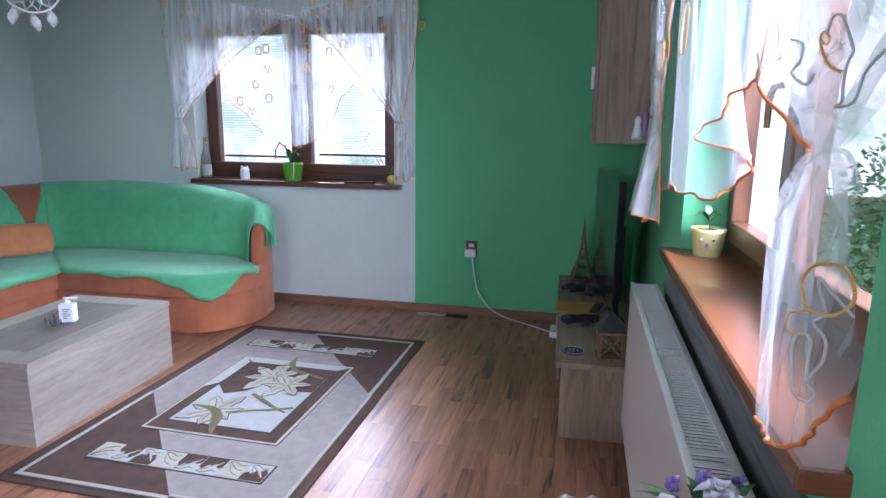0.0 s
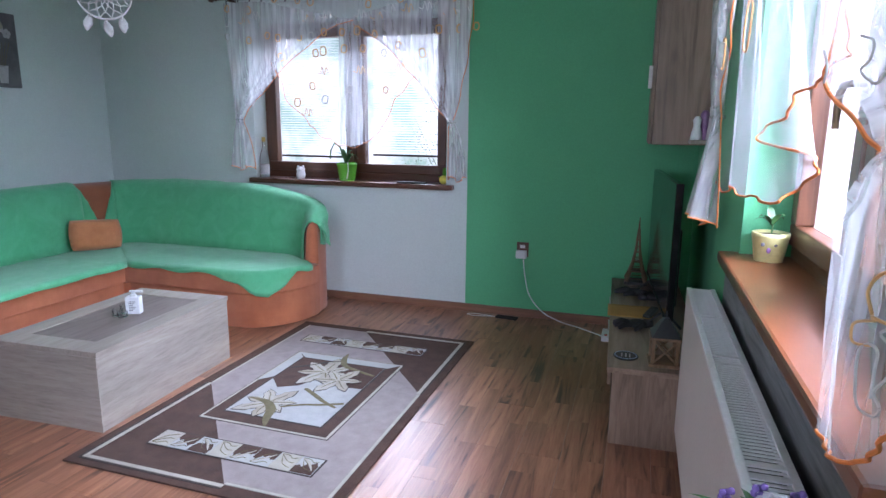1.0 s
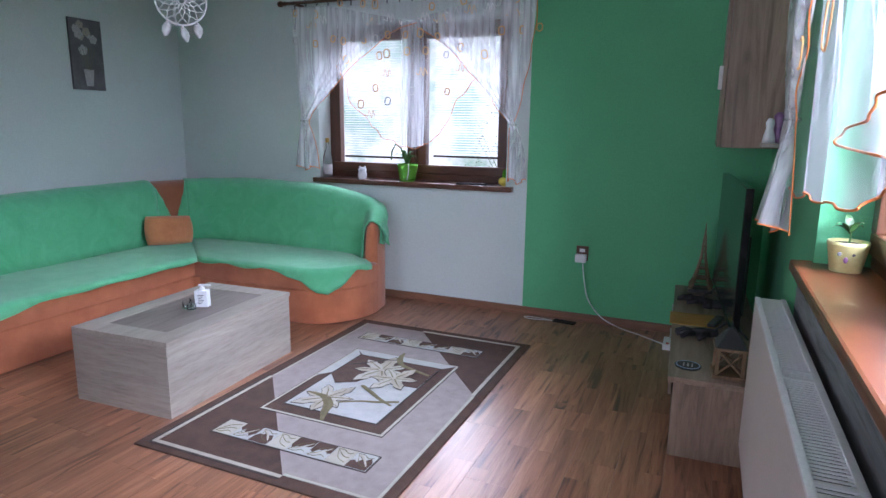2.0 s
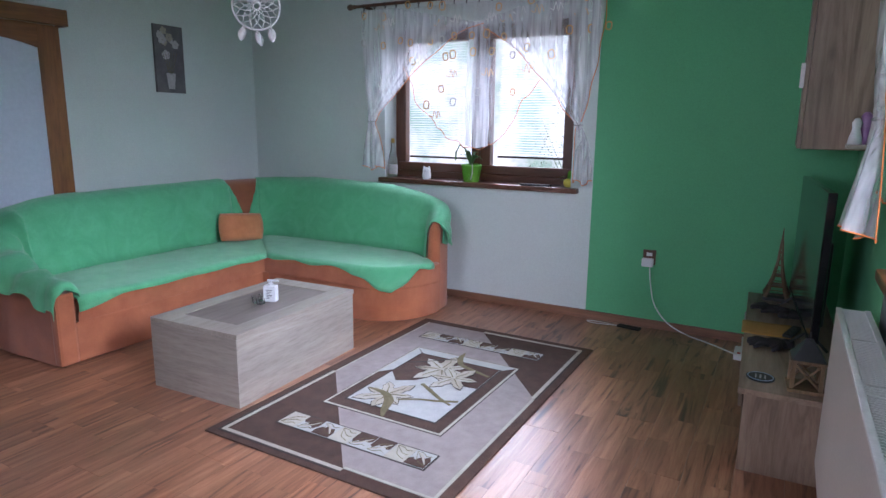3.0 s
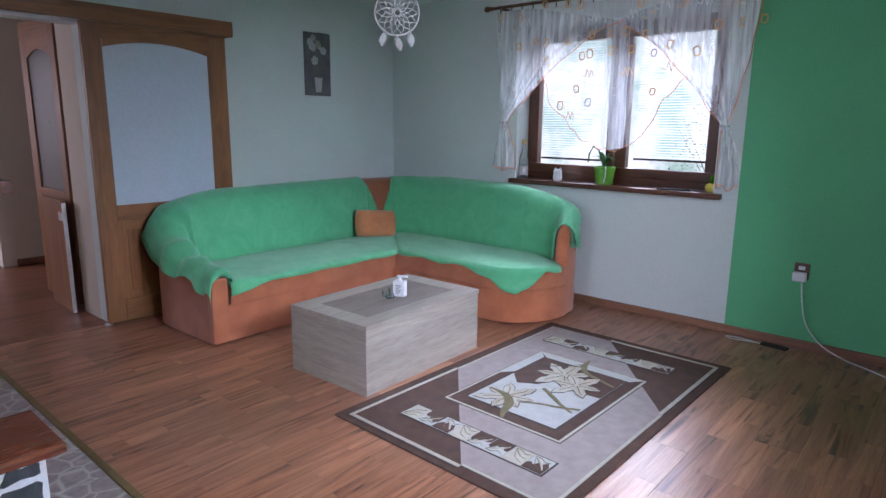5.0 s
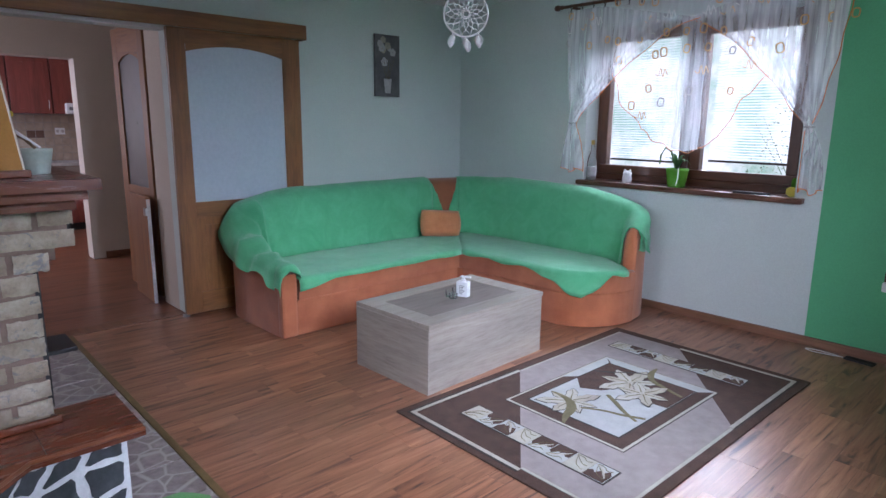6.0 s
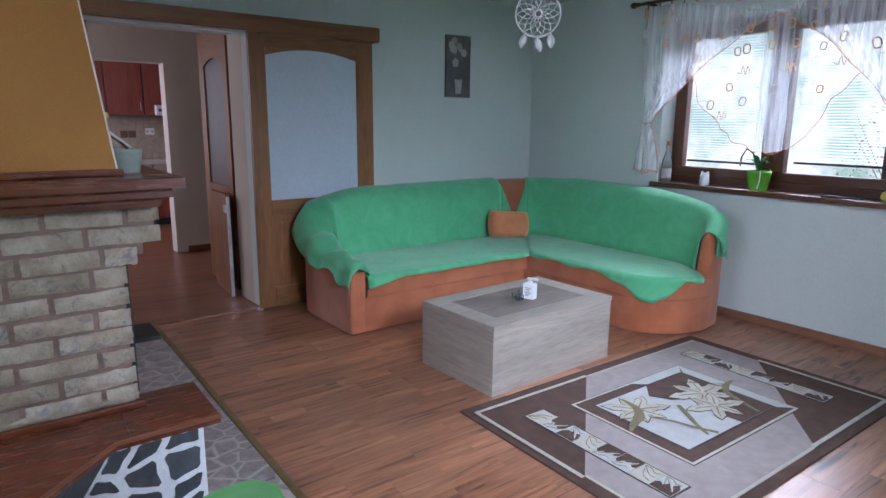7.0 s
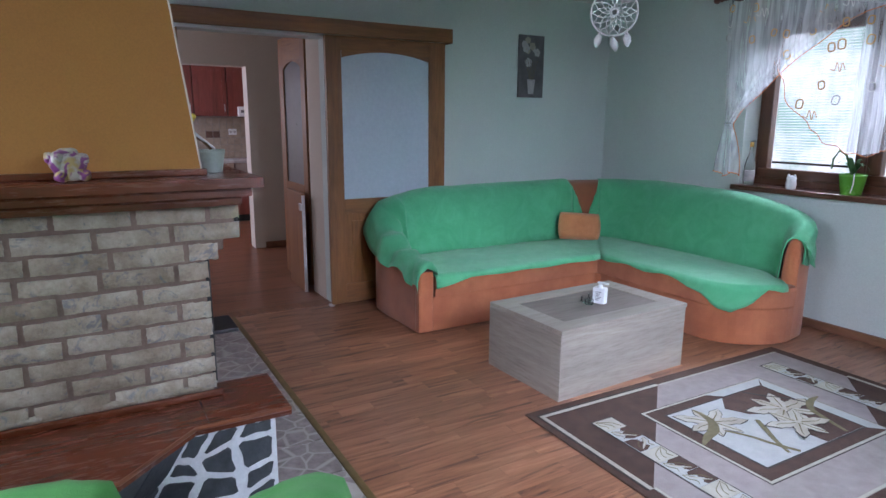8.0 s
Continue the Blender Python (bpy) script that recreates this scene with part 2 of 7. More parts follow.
def fleece(name, c1, c2):
    """Napped fleece: brushed patches, fine pile and soft creases."""
    m, nt, p = nodes_of(name)
    v = coords(nt, (1, 1, 1), 3.0)
    brushed = node(nt, "ShaderNodeTexNoise", Scale=6.5, Detail=4.0, Roughness=0.6, Distortion=1.2)
    pile = node(nt, "ShaderNodeTexNoise", Scale=170.0, Detail=3.0)
    crease = node(nt, "ShaderNodeTexNoise", Scale=6.0, Detail=2.0, Roughness=0.45, Distortion=0.3)
    for n in (brushed, pile, crease):
        nt.links.new(v, n.inputs["Vector"])
    base = ramp(nt, brushed.outputs[0], [(0.34, c1), (0.52, tuple((x + y) / 2 for x, y in zip(c1, c2))), (0.66, c2)])
    grain = ramp(nt, pile.outputs[0], [(0.3, (0.84, 0.84, 0.84)), (0.7, (1.0, 1.0, 1.0))])
    nt.links.new(mixed(nt, 0.8, base, grain, "MULTIPLY"), p.inputs["Base Color"])
    p.inputs["Roughness"].default_value = 0.95
    p.inputs["Sheen Weight"].default_value = 0.25
    soft = node(nt, "ShaderNodeBump", Strength=0.3, Distance=0.022)
    fine = node(nt, "ShaderNodeBump", Strength=0.6, Distance=0.004)
    nt.links.new(crease.outputs[0], soft.inputs["Height"])
    nt.links.new(pile.outputs[0], fine.inputs["Height"])
    nt.links.new(soft.outputs[0], fine.inputs["Normal"])
    nt.links.new(fine.outputs[0], p.inputs["Normal"])
    return m


M_fleece = fleece("green_fleece", (0.088, 0.425, 0.205), (0.122, 0.50, 0.25))
M_fleece2 = surf("grass_green_fleece", (0.085, 0.34, 0.075), (0.12, 0.42, 0.105), rough=0.95, scale=7, fine=240, bump=0.5, sheen=0.1)
M_brick = veined_brick("cream_brick")
M_mortar = surf("brown_mortar", (0.205, 0.135, 0.11), (0.265, 0.18, 0.15), rough=0.95, scale=12, fine=120, bump=0.7)
M_slate = surf("black_slate", (0.030, 0.036, 0.042), (0.075, 0.085, 0.095), rough=0.6, scale=14, fine=70, bump=0.8, shift=11.0)
M_whitejoint = surf("white_joint", (0.72, 0.74, 0.76), (0.82, 0.84, 0.86), rough=0.85, scale=20, bump=0.4)


def splashed(name):
    """Cream glaze with purple and straw-yellow splashes."""
    m, nt, p = nodes_of(name)
    v = coords(nt, (1, 1, 1))
    n1 = node(nt, "ShaderNodeTexNoise", Scale=24.0, Detail=4.0, Distortion=1.0)
    n2 = node(nt, "ShaderNodeTexNoise", Scale=17.0, Detail=3.0)
    for n in (n1, n2):
        nt.links.new(v, n.inputs["Vector"])
    col = mixed(nt, ramp(nt, n2.outputs[0], [(0.47, (0, 0, 0)), (0.55, (1, 1, 1))]), (0.42, 0.39, 0.33), (0.36, 0.27, 0.09))
    col = mixed(nt, ramp(nt, n1.outputs[0], [(0.50, (0, 0, 0)), (0.56, (1, 1, 1))]), col, (0.19, 0.045, 0.17))
    nt.links.new(col, p.inputs["Base Color"])
    p.inputs["Roughness"].default_value = 0.3
    return m


def stone_tile(name):
    """Glazed tile printed with broken stone and paler joints."""
    m, nt, p = nodes_of(name)
    v = coords(nt, (1, 1, 1), 17.0)
    n = node(nt, "ShaderNodeTexNoise", Scale=14.0, Detail=6.0, Roughness=0.65)
    cell = node(nt, "ShaderNodeTexVoronoi", Scale=8.0)
    cell.feature = "DISTANCE_TO_EDGE"
    nt.links.new(v, n.inputs["Vector"])
    nt.links.new(v, cell.inputs["Vector"])
    stone = ramp(nt, n.outputs[0], [(0.32, (0.17, 0.135, 0.13)), (0.68, (0.36, 0.30, 0.285))])
    joint = ramp(nt, cell.outputs["Distance"], [(0.02, (1, 1, 1)), (0.06, (0, 0, 0))])
    nt.links.new(mixed(nt, joint, stone, (0.42, 0.38, 0.35)), p.inputs["Base Color"])
    p.inputs["Roughness"].default_value = 0.38
    relief(nt, p, n.outputs[0], 0.2, 0.003)
    return m


M_tile = stone_tile("stone_pattern_tile")
M_grout = surf("tile_grout", (0.26, 0.23, 0.2), (0.32, 0.29, 0.26), rough=0.9)
M_brass = surf("olive_brass_strip", (0.16, 0.11, 0.04), (0.22, 0.155, 0.06), rough=0.45, metal=0.3, scale=20)
M_black = surf("black_iron", (0.012, 0.012, 0.014), (0.025, 0.025, 0.028), rough=0.5, scale=15)
M_gloss_black = surf("glossy_black", (0.006, 0.006, 0.008), (0.010, 0.010, 0.012), rough=0.12, scale=4, bump=0.0)
M_white = surf("white_enamel", (0.72, 0.72, 0.71), (0.78, 0.78, 0.77), rough=0.35, scale=3, bump=0.03)
M_cream = surf("cream_enamel", (0.60, 0.55, 0.50), (0.66, 0.61, 0.56), rough=0.4, scale=3, bump=0.03)
M_plastic = surf("white_plastic", (0.74, 0.75, 0.77), (0.8, 0.81, 0.83), rough=0.3, scale=8, bump=0.02)
M_lace = surf("cotton_lace", (0.50, 0.50, 0.49), (0.58, 0.58, 0.57), rough=0.9, scale=30, bump=0.2)
M_dark = surf("dark_cloth", (0.015, 0.014, 0.016), (0.03, 0.028, 0.03), rough=0.9, scale=25, bump=0.4)
M_steel = surf("brushed_steel", (0.5, 0.5, 0.5), (0.62, 0.62, 0.62), rough=0.3, metal=1.0, scale=10)
M_ground = surf("grass_ground", (0.05, 0.09, 0.025), (0.09, 0.14, 0.04), rough=1.0, scale=0.8, fine=12)

M_ruby = surf("red_enamel", (0.4, 0.02, 0.02), (0.5, 0.03, 0.03), rough=0.35, bump=0.0)
M_gold = surf("gold_wire", (0.5, 0.33, 0.09), (0.62, 0.42, 0.13), rough=0.35, metal=0.8, bump=0.0)
M_hem = surf("orange_hem", (0.62, 0.17, 0.03), (0.72, 0.22, 0.05), rough=0.8, bump=0.1)
M_cord_gold = surf("gold_embroidery", (0.62, 0.33, 0.10), (0.74, 0.44, 0.17), rough=0.7, bump=0.1)
M_cord_grey = surf("grey_embroidery", (0.46, 0.45, 0.44), (0.56, 0.55, 0.53), rough=0.7, bump=0.1)
M_cord_white = surf("white_embroidery", (0.7, 0.68, 0.66), (0.8, 0.78, 0.76), rough=0.7, bump=0.1)
M_rug_brown = surf("brown_pile", (0.060, 0.030, 0.020), (0.090, 0.046, 0.032), rough=1.0, scale=14, fine=260, bump=1.0)
M_rug_dark = surf("dark_pile", (0.045, 0.035, 0.030), (0.06, 0.046, 0.04), rough=1.0, scale=10, fine=300, bump=0.8)
M_rug_cream = surf("mauve_cream_pile", (0.29, 0.245, 0.235), (0.36, 0.31, 0.295), rough=1.0, scale=16, fine=260, bump=1.0)
M_rug_white = surf("white_pile", (0.40, 0.405, 0.40), (0.48, 0.485, 0.475), rough=1.0, scale=16, fine=300, bump=0.8)
M_rug_beige = surf("beige_pile", (0.36, 0.32, 0.25), (0.46, 0.42, 0.34), rough=1.0, scale=14, fine=300, bump=0.8)
M_rug_cream_leaf = surf("cream_pile", (0.40, 0.37, 0.31), (0.50, 0.47, 0.40), rough=1.0, scale=14, fine=300, bump=0.8)
M_rug_olive = surf("olive_pile", (0.13, 0.11, 0.05), (0.20, 0.165, 0.085), rough=1.0, scale=14, fine=300, bump=0.8)
M_leaf = surf("green_leaf", (0.03, 0.10, 0.02), (0.07, 0.19, 0.05), rough=0.5, scale=12, bump=0.1)
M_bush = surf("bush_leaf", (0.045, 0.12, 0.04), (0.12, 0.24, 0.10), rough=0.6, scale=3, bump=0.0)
# paler copy of the bush leaf: outdoor glare is put into the colour
M_bush_pale = surf("leaf_painted_sunlit", (0.30, 0.42, 0.26), (0.46, 0.56, 0.40), rough=0.6, scale=3, bump=0.0)
M_soil = surf("potting_soil", (0.02, 0.014, 0.01), (0.045, 0.03, 0.022), rough=1.0, scale=60, fine=200, bump=1.0)
M_limepot = surf("lime_ceramic", (0.11, 0.36, 0.03), (0.15, 0.43, 0.045), rough=0.25, bump=0.0)
M_yellowpot = surf("pale_yellow_ceramic", (0.62, 0.58, 0.24), (0.70, 0.65, 0.30), rough=0.3, bump=0.0)
M_mintpot = surf("mint_ceramic", (0.45, 0.52, 0.47), (0.52, 0.58, 0.53), rough=0.35, bump=0.0)
M_paper = surf("ochre_paper", (0.45, 0.24, 0.05), (0.52, 0.29, 0.07), rough=0.7, scale=6)
M_bronze = surf("antique_bronze", (0.10, 0.065, 0.035), (0.20, 0.14, 0.08), rough=0.45, metal=0.7, scale=15)
M_pinewood = wood("lantern_wood", (0.12, 0.07, 0.035), (0.20, 0.12, 0.06), (0.28, 0.17, 0.09), axis=2, rough=0.6, grain=2.0)
M_panel = wood("grey_slate_panel", (0.11, 0.115, 0.115), (0.20, 0.205, 0.205), (0.30, 0.30, 0.295), axis=1, rough=0.6, grain=1.5)
M_slat = surf("blind_slat", (0.64, 0.65, 0.67), (0.72, 0.73, 0.75), rough=0.5, bump=0.0)
M_photo_grey = surf("picture_grey", (0.10, 0.095, 0.10), (0.17, 0.16, 0.165), rough=0.7, scale=9)
M_photo_pale = surf("picture_pale", (0.40, 0.38, 0.38), (0.55, 0.52, 0.52), rough=0.7, scale=18)
M_purple = surf("lilac_glaze", (0.25, 0.11, 0.28), (0.40, 0.22, 0.42), rough=0.3, scale=20, bump=0.0)
M_counter = surf("pale_worktop", (0.45, 0.43, 0.42), (0.6, 0.58, 0.57), rough=0.3, scale=30)
M_backtile = surf("beige_wall_tile", (0.30, 0.23, 0.17), (0.42, 0.34, 0.26), rough=0.35, scale=10, shift=9.0)
M_darktile = surf("dark_wall_tile", (0.10, 0.05, 0.03), (0.14, 0.07, 0.05), rough=0.35, scale=10)
M_yellow = surf("yellow_felt", (0.7, 0.6, 0.08), (0.78, 0.68, 0.12), rough=0.9)
M_petal_blue = surf("blue_petal", (0.30, 0.42, 0.62), (0.45, 0.56, 0.72), rough=0.8, scale=30)
M_petal_white = surf("white_petal", (0.62, 0.58, 0.66), (0.74, 0.70, 0.76), rough=0.8, scale=30)
M_petal_purple = surf("purple_petal", (0.20, 0.13, 0.40), (0.30, 0.20, 0.52), rough=0.8, scale=30)
M_petal_orange = surf("orange_petal", (0.70, 0.26, 0.03), (0.80, 0.36, 0.06), rough=0.8, scale=30)
M_petal_red = surf("red_petal", (0.50, 0.04, 0.04), (0.6, 0.07, 0.06), rough=0.8, scale=30)


def glass(name, colour=(1, 1, 1), rough=0.0, ior=1.45):
    m, nt, p = nodes_of(name)
    p.inputs["Base Color"].default_value = (*colour, 1)
    p.inputs["Roughness"].default_value = rough
    p.inputs["Transmission Weight"].default_value = 1.0
    p.inputs["IOR"].default_value = ior
    return m


M_glass = glass("window_glass", (0.97, 0.99, 0.98), ior=1.1)
M_bottle = glass("bottle_glass", (0.96, 0.99, 1.0), ior=1.2)
# darkened stand-in for the frosted glass: the hall's dimness is in the colour
M_frost_dim = surf("door_glass_dim_hall", (0.09, 0.088, 0.086), (0.13, 0.128, 0.125), rough=0.3, scale=12, bump=0.1)


def frosted(name):
    """Milky patterned door glass."""
    m, nt, p = nodes_of(name)
    v = coords(nt, (1, 1, 1))
    n = node(nt, "ShaderNodeTexNoise", Scale=42.0, Detail=3.0)
    nt.links.new(v, n.inputs["Vector"])
    nt.links.new(ramp(nt, n.outputs[0], [(0.3, (0.58, 0.66, 0.76)), (0.7, (0.64, 0.72, 0.82))]), p.inputs["Base Color"])
    p.inputs["Roughness"].default_value = 0.28
    p.inputs["Transmission Weight"].default_value = 0.15
    relief(nt, p, n.outputs[0], 0.15, 0.004)
    return m


M_frost = frosted("milky_door_glass")


def sheer(name, share, swing=0.12):
    """Thin voile: part of the light goes straight through, the rest is scattered."""
    m, nt, p = nodes_of(name)
    nt.nodes.remove(p)
    out = nt.nodes["Material Output"]
    clear = nt.nodes.new("ShaderNodeBsdfTransparent")
    dif = nt.nodes.new("ShaderNodeBsdfDiffuse")
    tra = nt.nodes.new("ShaderNodeBsdfTranslucent")
    v = coords(nt, (1, 1, 1))
    n = node(nt, "ShaderNodeTexNoise", Scale=14.0, Detail=3.0)
    nt.links.new(v, n.inputs["Vector"])
    col = ramp(nt, n.outputs[0], [(0.3, (0.86, 0.87, 0.90)), (0.7, (0.93, 0.93, 0.95))])
    nt.links.new(col, dif.inputs["Color"])
    nt.links.new(col, tra.inputs["Color"])
    cloth = nt.nodes.new("ShaderNodeMixShader")
    cloth.inputs[0].default_value = 0.42
    nt.links.new(dif.outputs[0], cloth.inputs[1])
    nt.links.new(tra.outputs[0], cloth.inputs[2])
    mix = nt.nodes.new("ShaderNodeMixShader")
    dense = node(nt, "ShaderNodeTexNoise", Scale=1.0, Detail=3.0)
    nt.links.new(coords(nt, (34, 10, 1.6)), dense.inputs["Vector"])
    gather = nt.nodes.new("ShaderNodeMapRange")
    gather.inputs["From Min"].default_value, gather.inputs["From Max"].default_value = 0.36, 0.66
    gather.inputs["To Min"].default_value, gather.inputs["To Max"].default_value = share - swing, share + swing
    nt.links.new(dense.outputs[0], gather.inputs["Value"])
    nt.links.new(gather.outputs[0], mix.inputs[0])
    nt.links.new(clear.outputs[0], mix.inputs[1])
    nt.links.new(cloth.outputs[0], mix.inputs[2])
    nt.links.new(mix.outputs[0], out.inputs["Surface"])
    return m


M_sheer = sheer("white_voile", 0.27, 0.09)
M_sheer_thin = sheer("thin_white_voile", 0.18, 0.06)
M_sheer_gathered = sheer("gathered_white_voile", 0.43, 0.2)


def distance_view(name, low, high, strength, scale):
    """Glowing backdrop: emission stands in for the bright blurred distance outside the windows."""
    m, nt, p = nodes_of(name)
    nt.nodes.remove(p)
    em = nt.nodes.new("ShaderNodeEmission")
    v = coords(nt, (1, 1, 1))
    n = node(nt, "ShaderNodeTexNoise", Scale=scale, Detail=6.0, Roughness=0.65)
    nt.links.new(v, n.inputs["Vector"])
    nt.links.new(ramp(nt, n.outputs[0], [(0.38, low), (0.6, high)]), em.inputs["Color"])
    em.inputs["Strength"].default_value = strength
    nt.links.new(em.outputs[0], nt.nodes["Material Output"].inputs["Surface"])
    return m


# emissive, so the view outside looks overexposed
M_far = distance_view("glowing_garden_backdrop", (0.38, 0.56, 0.44), (1.0, 1.0, 1.0), 0.8, 0.6)

# ---- building blocks ----
def box(bm, x0, x1, y0, y1, z0, z1, bevel=0.0, m=None):
    """A box with softened edges; joins the given bmesh."""
    ret = bmesh.ops.create_cube(bm, size=1.0)
    vs = ret["verts"]
    bmesh.ops.scale(bm, vec=(x1 - x0, y1 - y0, z1 - z0), verts=vs)
    bmesh.ops.translate(bm, vec=((x0 + x1) / 2, (y0 + y1) / 2, (z0 + z1) / 2), verts=vs)
    if m is not None:
        bmesh.ops.transform(bm, matrix=m, verts=vs)
    if bevel:
        es = list({e for v in vs for e in v.link_edges})
        bmesh.ops.bevel(bm, geom=es, offset=bevel, segments=2, affect="EDGES", profile=0.6)
    return bm


def boxed(*a, **k):
    return box(bmesh.new(), *a, **k)


def prism(bm, pts, z0, z1, bevel=0.0):
    """An upright prism over a plan outline."""
    f = bm.faces.new([bm.verts.new((x, y, z0)) for x, y in pts])
    ext = bmesh.ops.extrude_face_region(bm, geom=[f])
    vs = [g for g in ext["geom"] if isinstance(g, bmesh.types.BMVert)]
    bmesh.ops.translate(bm, vec=(0, 0, z1 - z0), verts=vs)
    bmesh.ops.recalc_face_normals(bm, faces=bm.faces[:])
    if bevel:
        es = [e for e in bm.edges if abs(e.verts[0].co.z - e.verts[1].co.z) < 1e-5 and e.verts[0].co.z > (z0 + z1) / 2]
        bmesh.ops.bevel(bm, geom=es, offset=bevel, segments=2, affect="EDGES", profile=0.6)
    return bm


def lathe(bm, profile, steps=28, centre=(0, 0, 0)):
    """A turned body from (radius, height) pairs."""
    rings = []
    for r, z in profile:
        rings.append([bm.verts.new((centre[0] + r * math.cos(2 * math.pi * k / steps), centre[1] + r * math.sin(2 * math.pi * k / steps), centre[2] + z)) for k in range(steps)])
    for a, b in zip(rings, rings[1:]):
        for k in range(steps):
            bm.faces.new((a[k], a[(k + 1) % steps], b[(k + 1) % steps], b[k]))
    for ring, flip in ((rings[0], True), (rings[-1], False)):
        bm.faces.new(ring[::-1] if flip else ring)
    return bm


def tube(bm, pts, r, steps=8, closed=False):
    """A round bar along a line of points; r is a number or one for each point."""
    pts = [Vector(p) for p in pts]
    n = len(pts)
    rings = []
    for i, p in enumerate(pts):
        a = pts[(i - 1) % n] if (closed or i > 0) else p
        b = pts[(i + 1) % n] if (closed or i < n - 1) else p
        d = (b - a).normalized()
        u = d.cross(Vector((0.31, 0.17, 0.93))).normalized()
        w = d.cross(u)
        rad = r[i] if isinstance(r, (list, tuple)) else r
        rings.append([bm.verts.new(p + rad * (u * math.cos(2 * math.pi * k / steps) + w * math.sin(2 * math.pi * k / steps))) for k in range(steps)])
    pairs = list(zip(rings, rings[1:])) + ([(rings[-1], rings[0])] if closed else [])
    for a, b in pairs:
        for k in range(steps):
            bm.faces.new((a[k], b[k], b[(k + 1) % steps], a[(k + 1) % steps]))
    if not closed:
        bm.faces.new(rings[0])
        bm.faces.new(rings[-1][::-1])
    return bm


def ball(bm, c, r, squash=(1, 1, 1), u=14, v=10):
    ret = bmesh.ops.create_uvsphere(bm, u_segments=u, v_segments=v, radius=r)
    bmesh.ops.scale(bm, vec=squash, verts=ret["verts"])
    bmesh.ops.translate(bm, vec=c, verts=ret["verts"])
    return bm


def grid(bm, rows):
    """A sheet through rows of points."""
    vv = [[bm.verts.new(p) for p in row] for row in rows]
    for a, b in zip(vv, vv[1:]):
        for k in range(len(a) - 1):
            bm.faces.new((a[k], a[k + 1], b[k + 1], b[k]))
    return bm


def thicken(bm, t):
    """Gives a sheet thickness."""
    bmesh.ops.recalc_face_normals(bm, faces=bm.faces[:])
    bmesh.ops.solidify(bm, geom=bm.faces[:], thickness=t)
    return bm


def mesh_of(name, bm, material, smooth=False):
    bmesh.ops.recalc_face_normals(bm, faces=bm.faces[:])
    me = bpy.data.meshes.new(name)
    bm.to_mesh(me)
    bm.free()
    me.materials.append(material)
    if smooth:
        for p in me.polygons:
            p.use_smooth = True
    return me


def part(name, bm, material, parent, label="", smooth=False):
    ob = new(name, mesh_of(name, bm, material, smooth))
    ob.parent = parent
    if label:
        ob["label"] = label
    return ob


def solid(name, bm, material, label, category, kind="", group="", smooth=False):
    """A thing or piece of the setting that is one mesh."""
    return tagged(new(name, mesh_of(name, bm, material, smooth)), label, category, group, kind)


def thing(name, x, y, z, label, category, rz=0.0, group="", kind=""):
    ob = new(name)
    ob.empty_display_size = 0.1
    ob.matrix_world = pose(x, y, z, 0, 0, rz)
    return tagged(ob, label, category, group, kind)


def wall_with_hole(bm, axis, at0, at1, a0, a1, z0, z1, holes):
    """A wall slab with openings; axis 'x': it lies along x between y = at0 and at1."""
    def slab(u0, u1, w0, w1):
        if u1 - u0 > 1e-4 and w1 - w0 > 1e-4:
            if axis == "x":
                box(bm, u0, u1, at0, at1, w0, w1)
            else:
                box(bm, at0, at1, u0, u1, w0, w1)
    u = a0
    for h0, h1, w0, w1 in sorted(holes):
        slab(u, h0, z0, z1)
        slab(h0, h1, z0, w0)
        slab(h0, h1, w1, z1)
        u = h1
    slab(u, a1, z0, z1)
    return bm


# ---- structure ----
NY, WX, EX, SY, CZ = 4.575, -4.66, 0.385, -2.4, 2.58
WIN_N = (-3.112, -1.414, 0.955, 2.255)
WIN_E = (0.90, 2.50, 0.945, 2.27)
GREEN_X = -1.245

wall_n = solid("wall_north", wall_with_hole(bmesh.new(), "x", NY, NY + 0.4, WX - 0.3, GREEN_X, 0, CZ, [WIN_N]), M_wall, "pale blue-grey painted plaster wall with a window", "wall", "structure")
solid("wall_north_green", boxed(GREEN_X, EX + 0.4, NY, NY + 0.4, 0, CZ), M_green, "emerald green painted plaster wall beside the window", "wall", "structure")
solid("wall_east", wall_with_hole(bmesh.new(), "y", EX, EX + 0.2, SY, NY, 0, CZ, [WIN_E]), M_green, "green painted plaster wall with a window", "wall", "structure")
solid("wall_east_outer", wall_with_hole(bmesh.new(), "y", EX + 0.2, EX + 0.4, SY, NY, 0, CZ, [WIN_E]), M_facade, "pale pink rendered outer wall", "wall", "structure")
solid("wall_west", wall_with_hole(bmesh.new(), "y", WX - 0.14, WX, SY, NY, 0, CZ, [(0.62, 1.66, 0.0, 2.09)]), M_wall, "pale blue-grey painted wall with a wide doorway", "wall", "structure")
# unseen south wall; its opening is cut for the added lamp
solid("wall_south", wall_with_hole(bmesh.new(), "x", SY - 0.3, SY, WX - 0.14, EX + 0.4, 0, CZ, [(-3.0, -1.0, 0.9, 2.4)]), M_wall, "plain pale painted wall", "wall", "structure")
solid("ceiling", boxed(WX - 0.5, EX + 0.4, SY - 0.3, NY + 0.4, CZ, CZ + 0.2), M_ceil, "white painted ceiling", "ceiling", "structure")
floor = solid("floor", boxed(WX - 0.14, EX + 0.4, SY - 0.3, NY + 0.4, -0.2, -0.012), M_subfloor, "red-brown wood laminate floor", "floor", "structure")
solid("ground", boxed(-300, 300, -300, 300, -0.75, -0.55), M_ground, "green lawn outside the house", "ground", "structure")
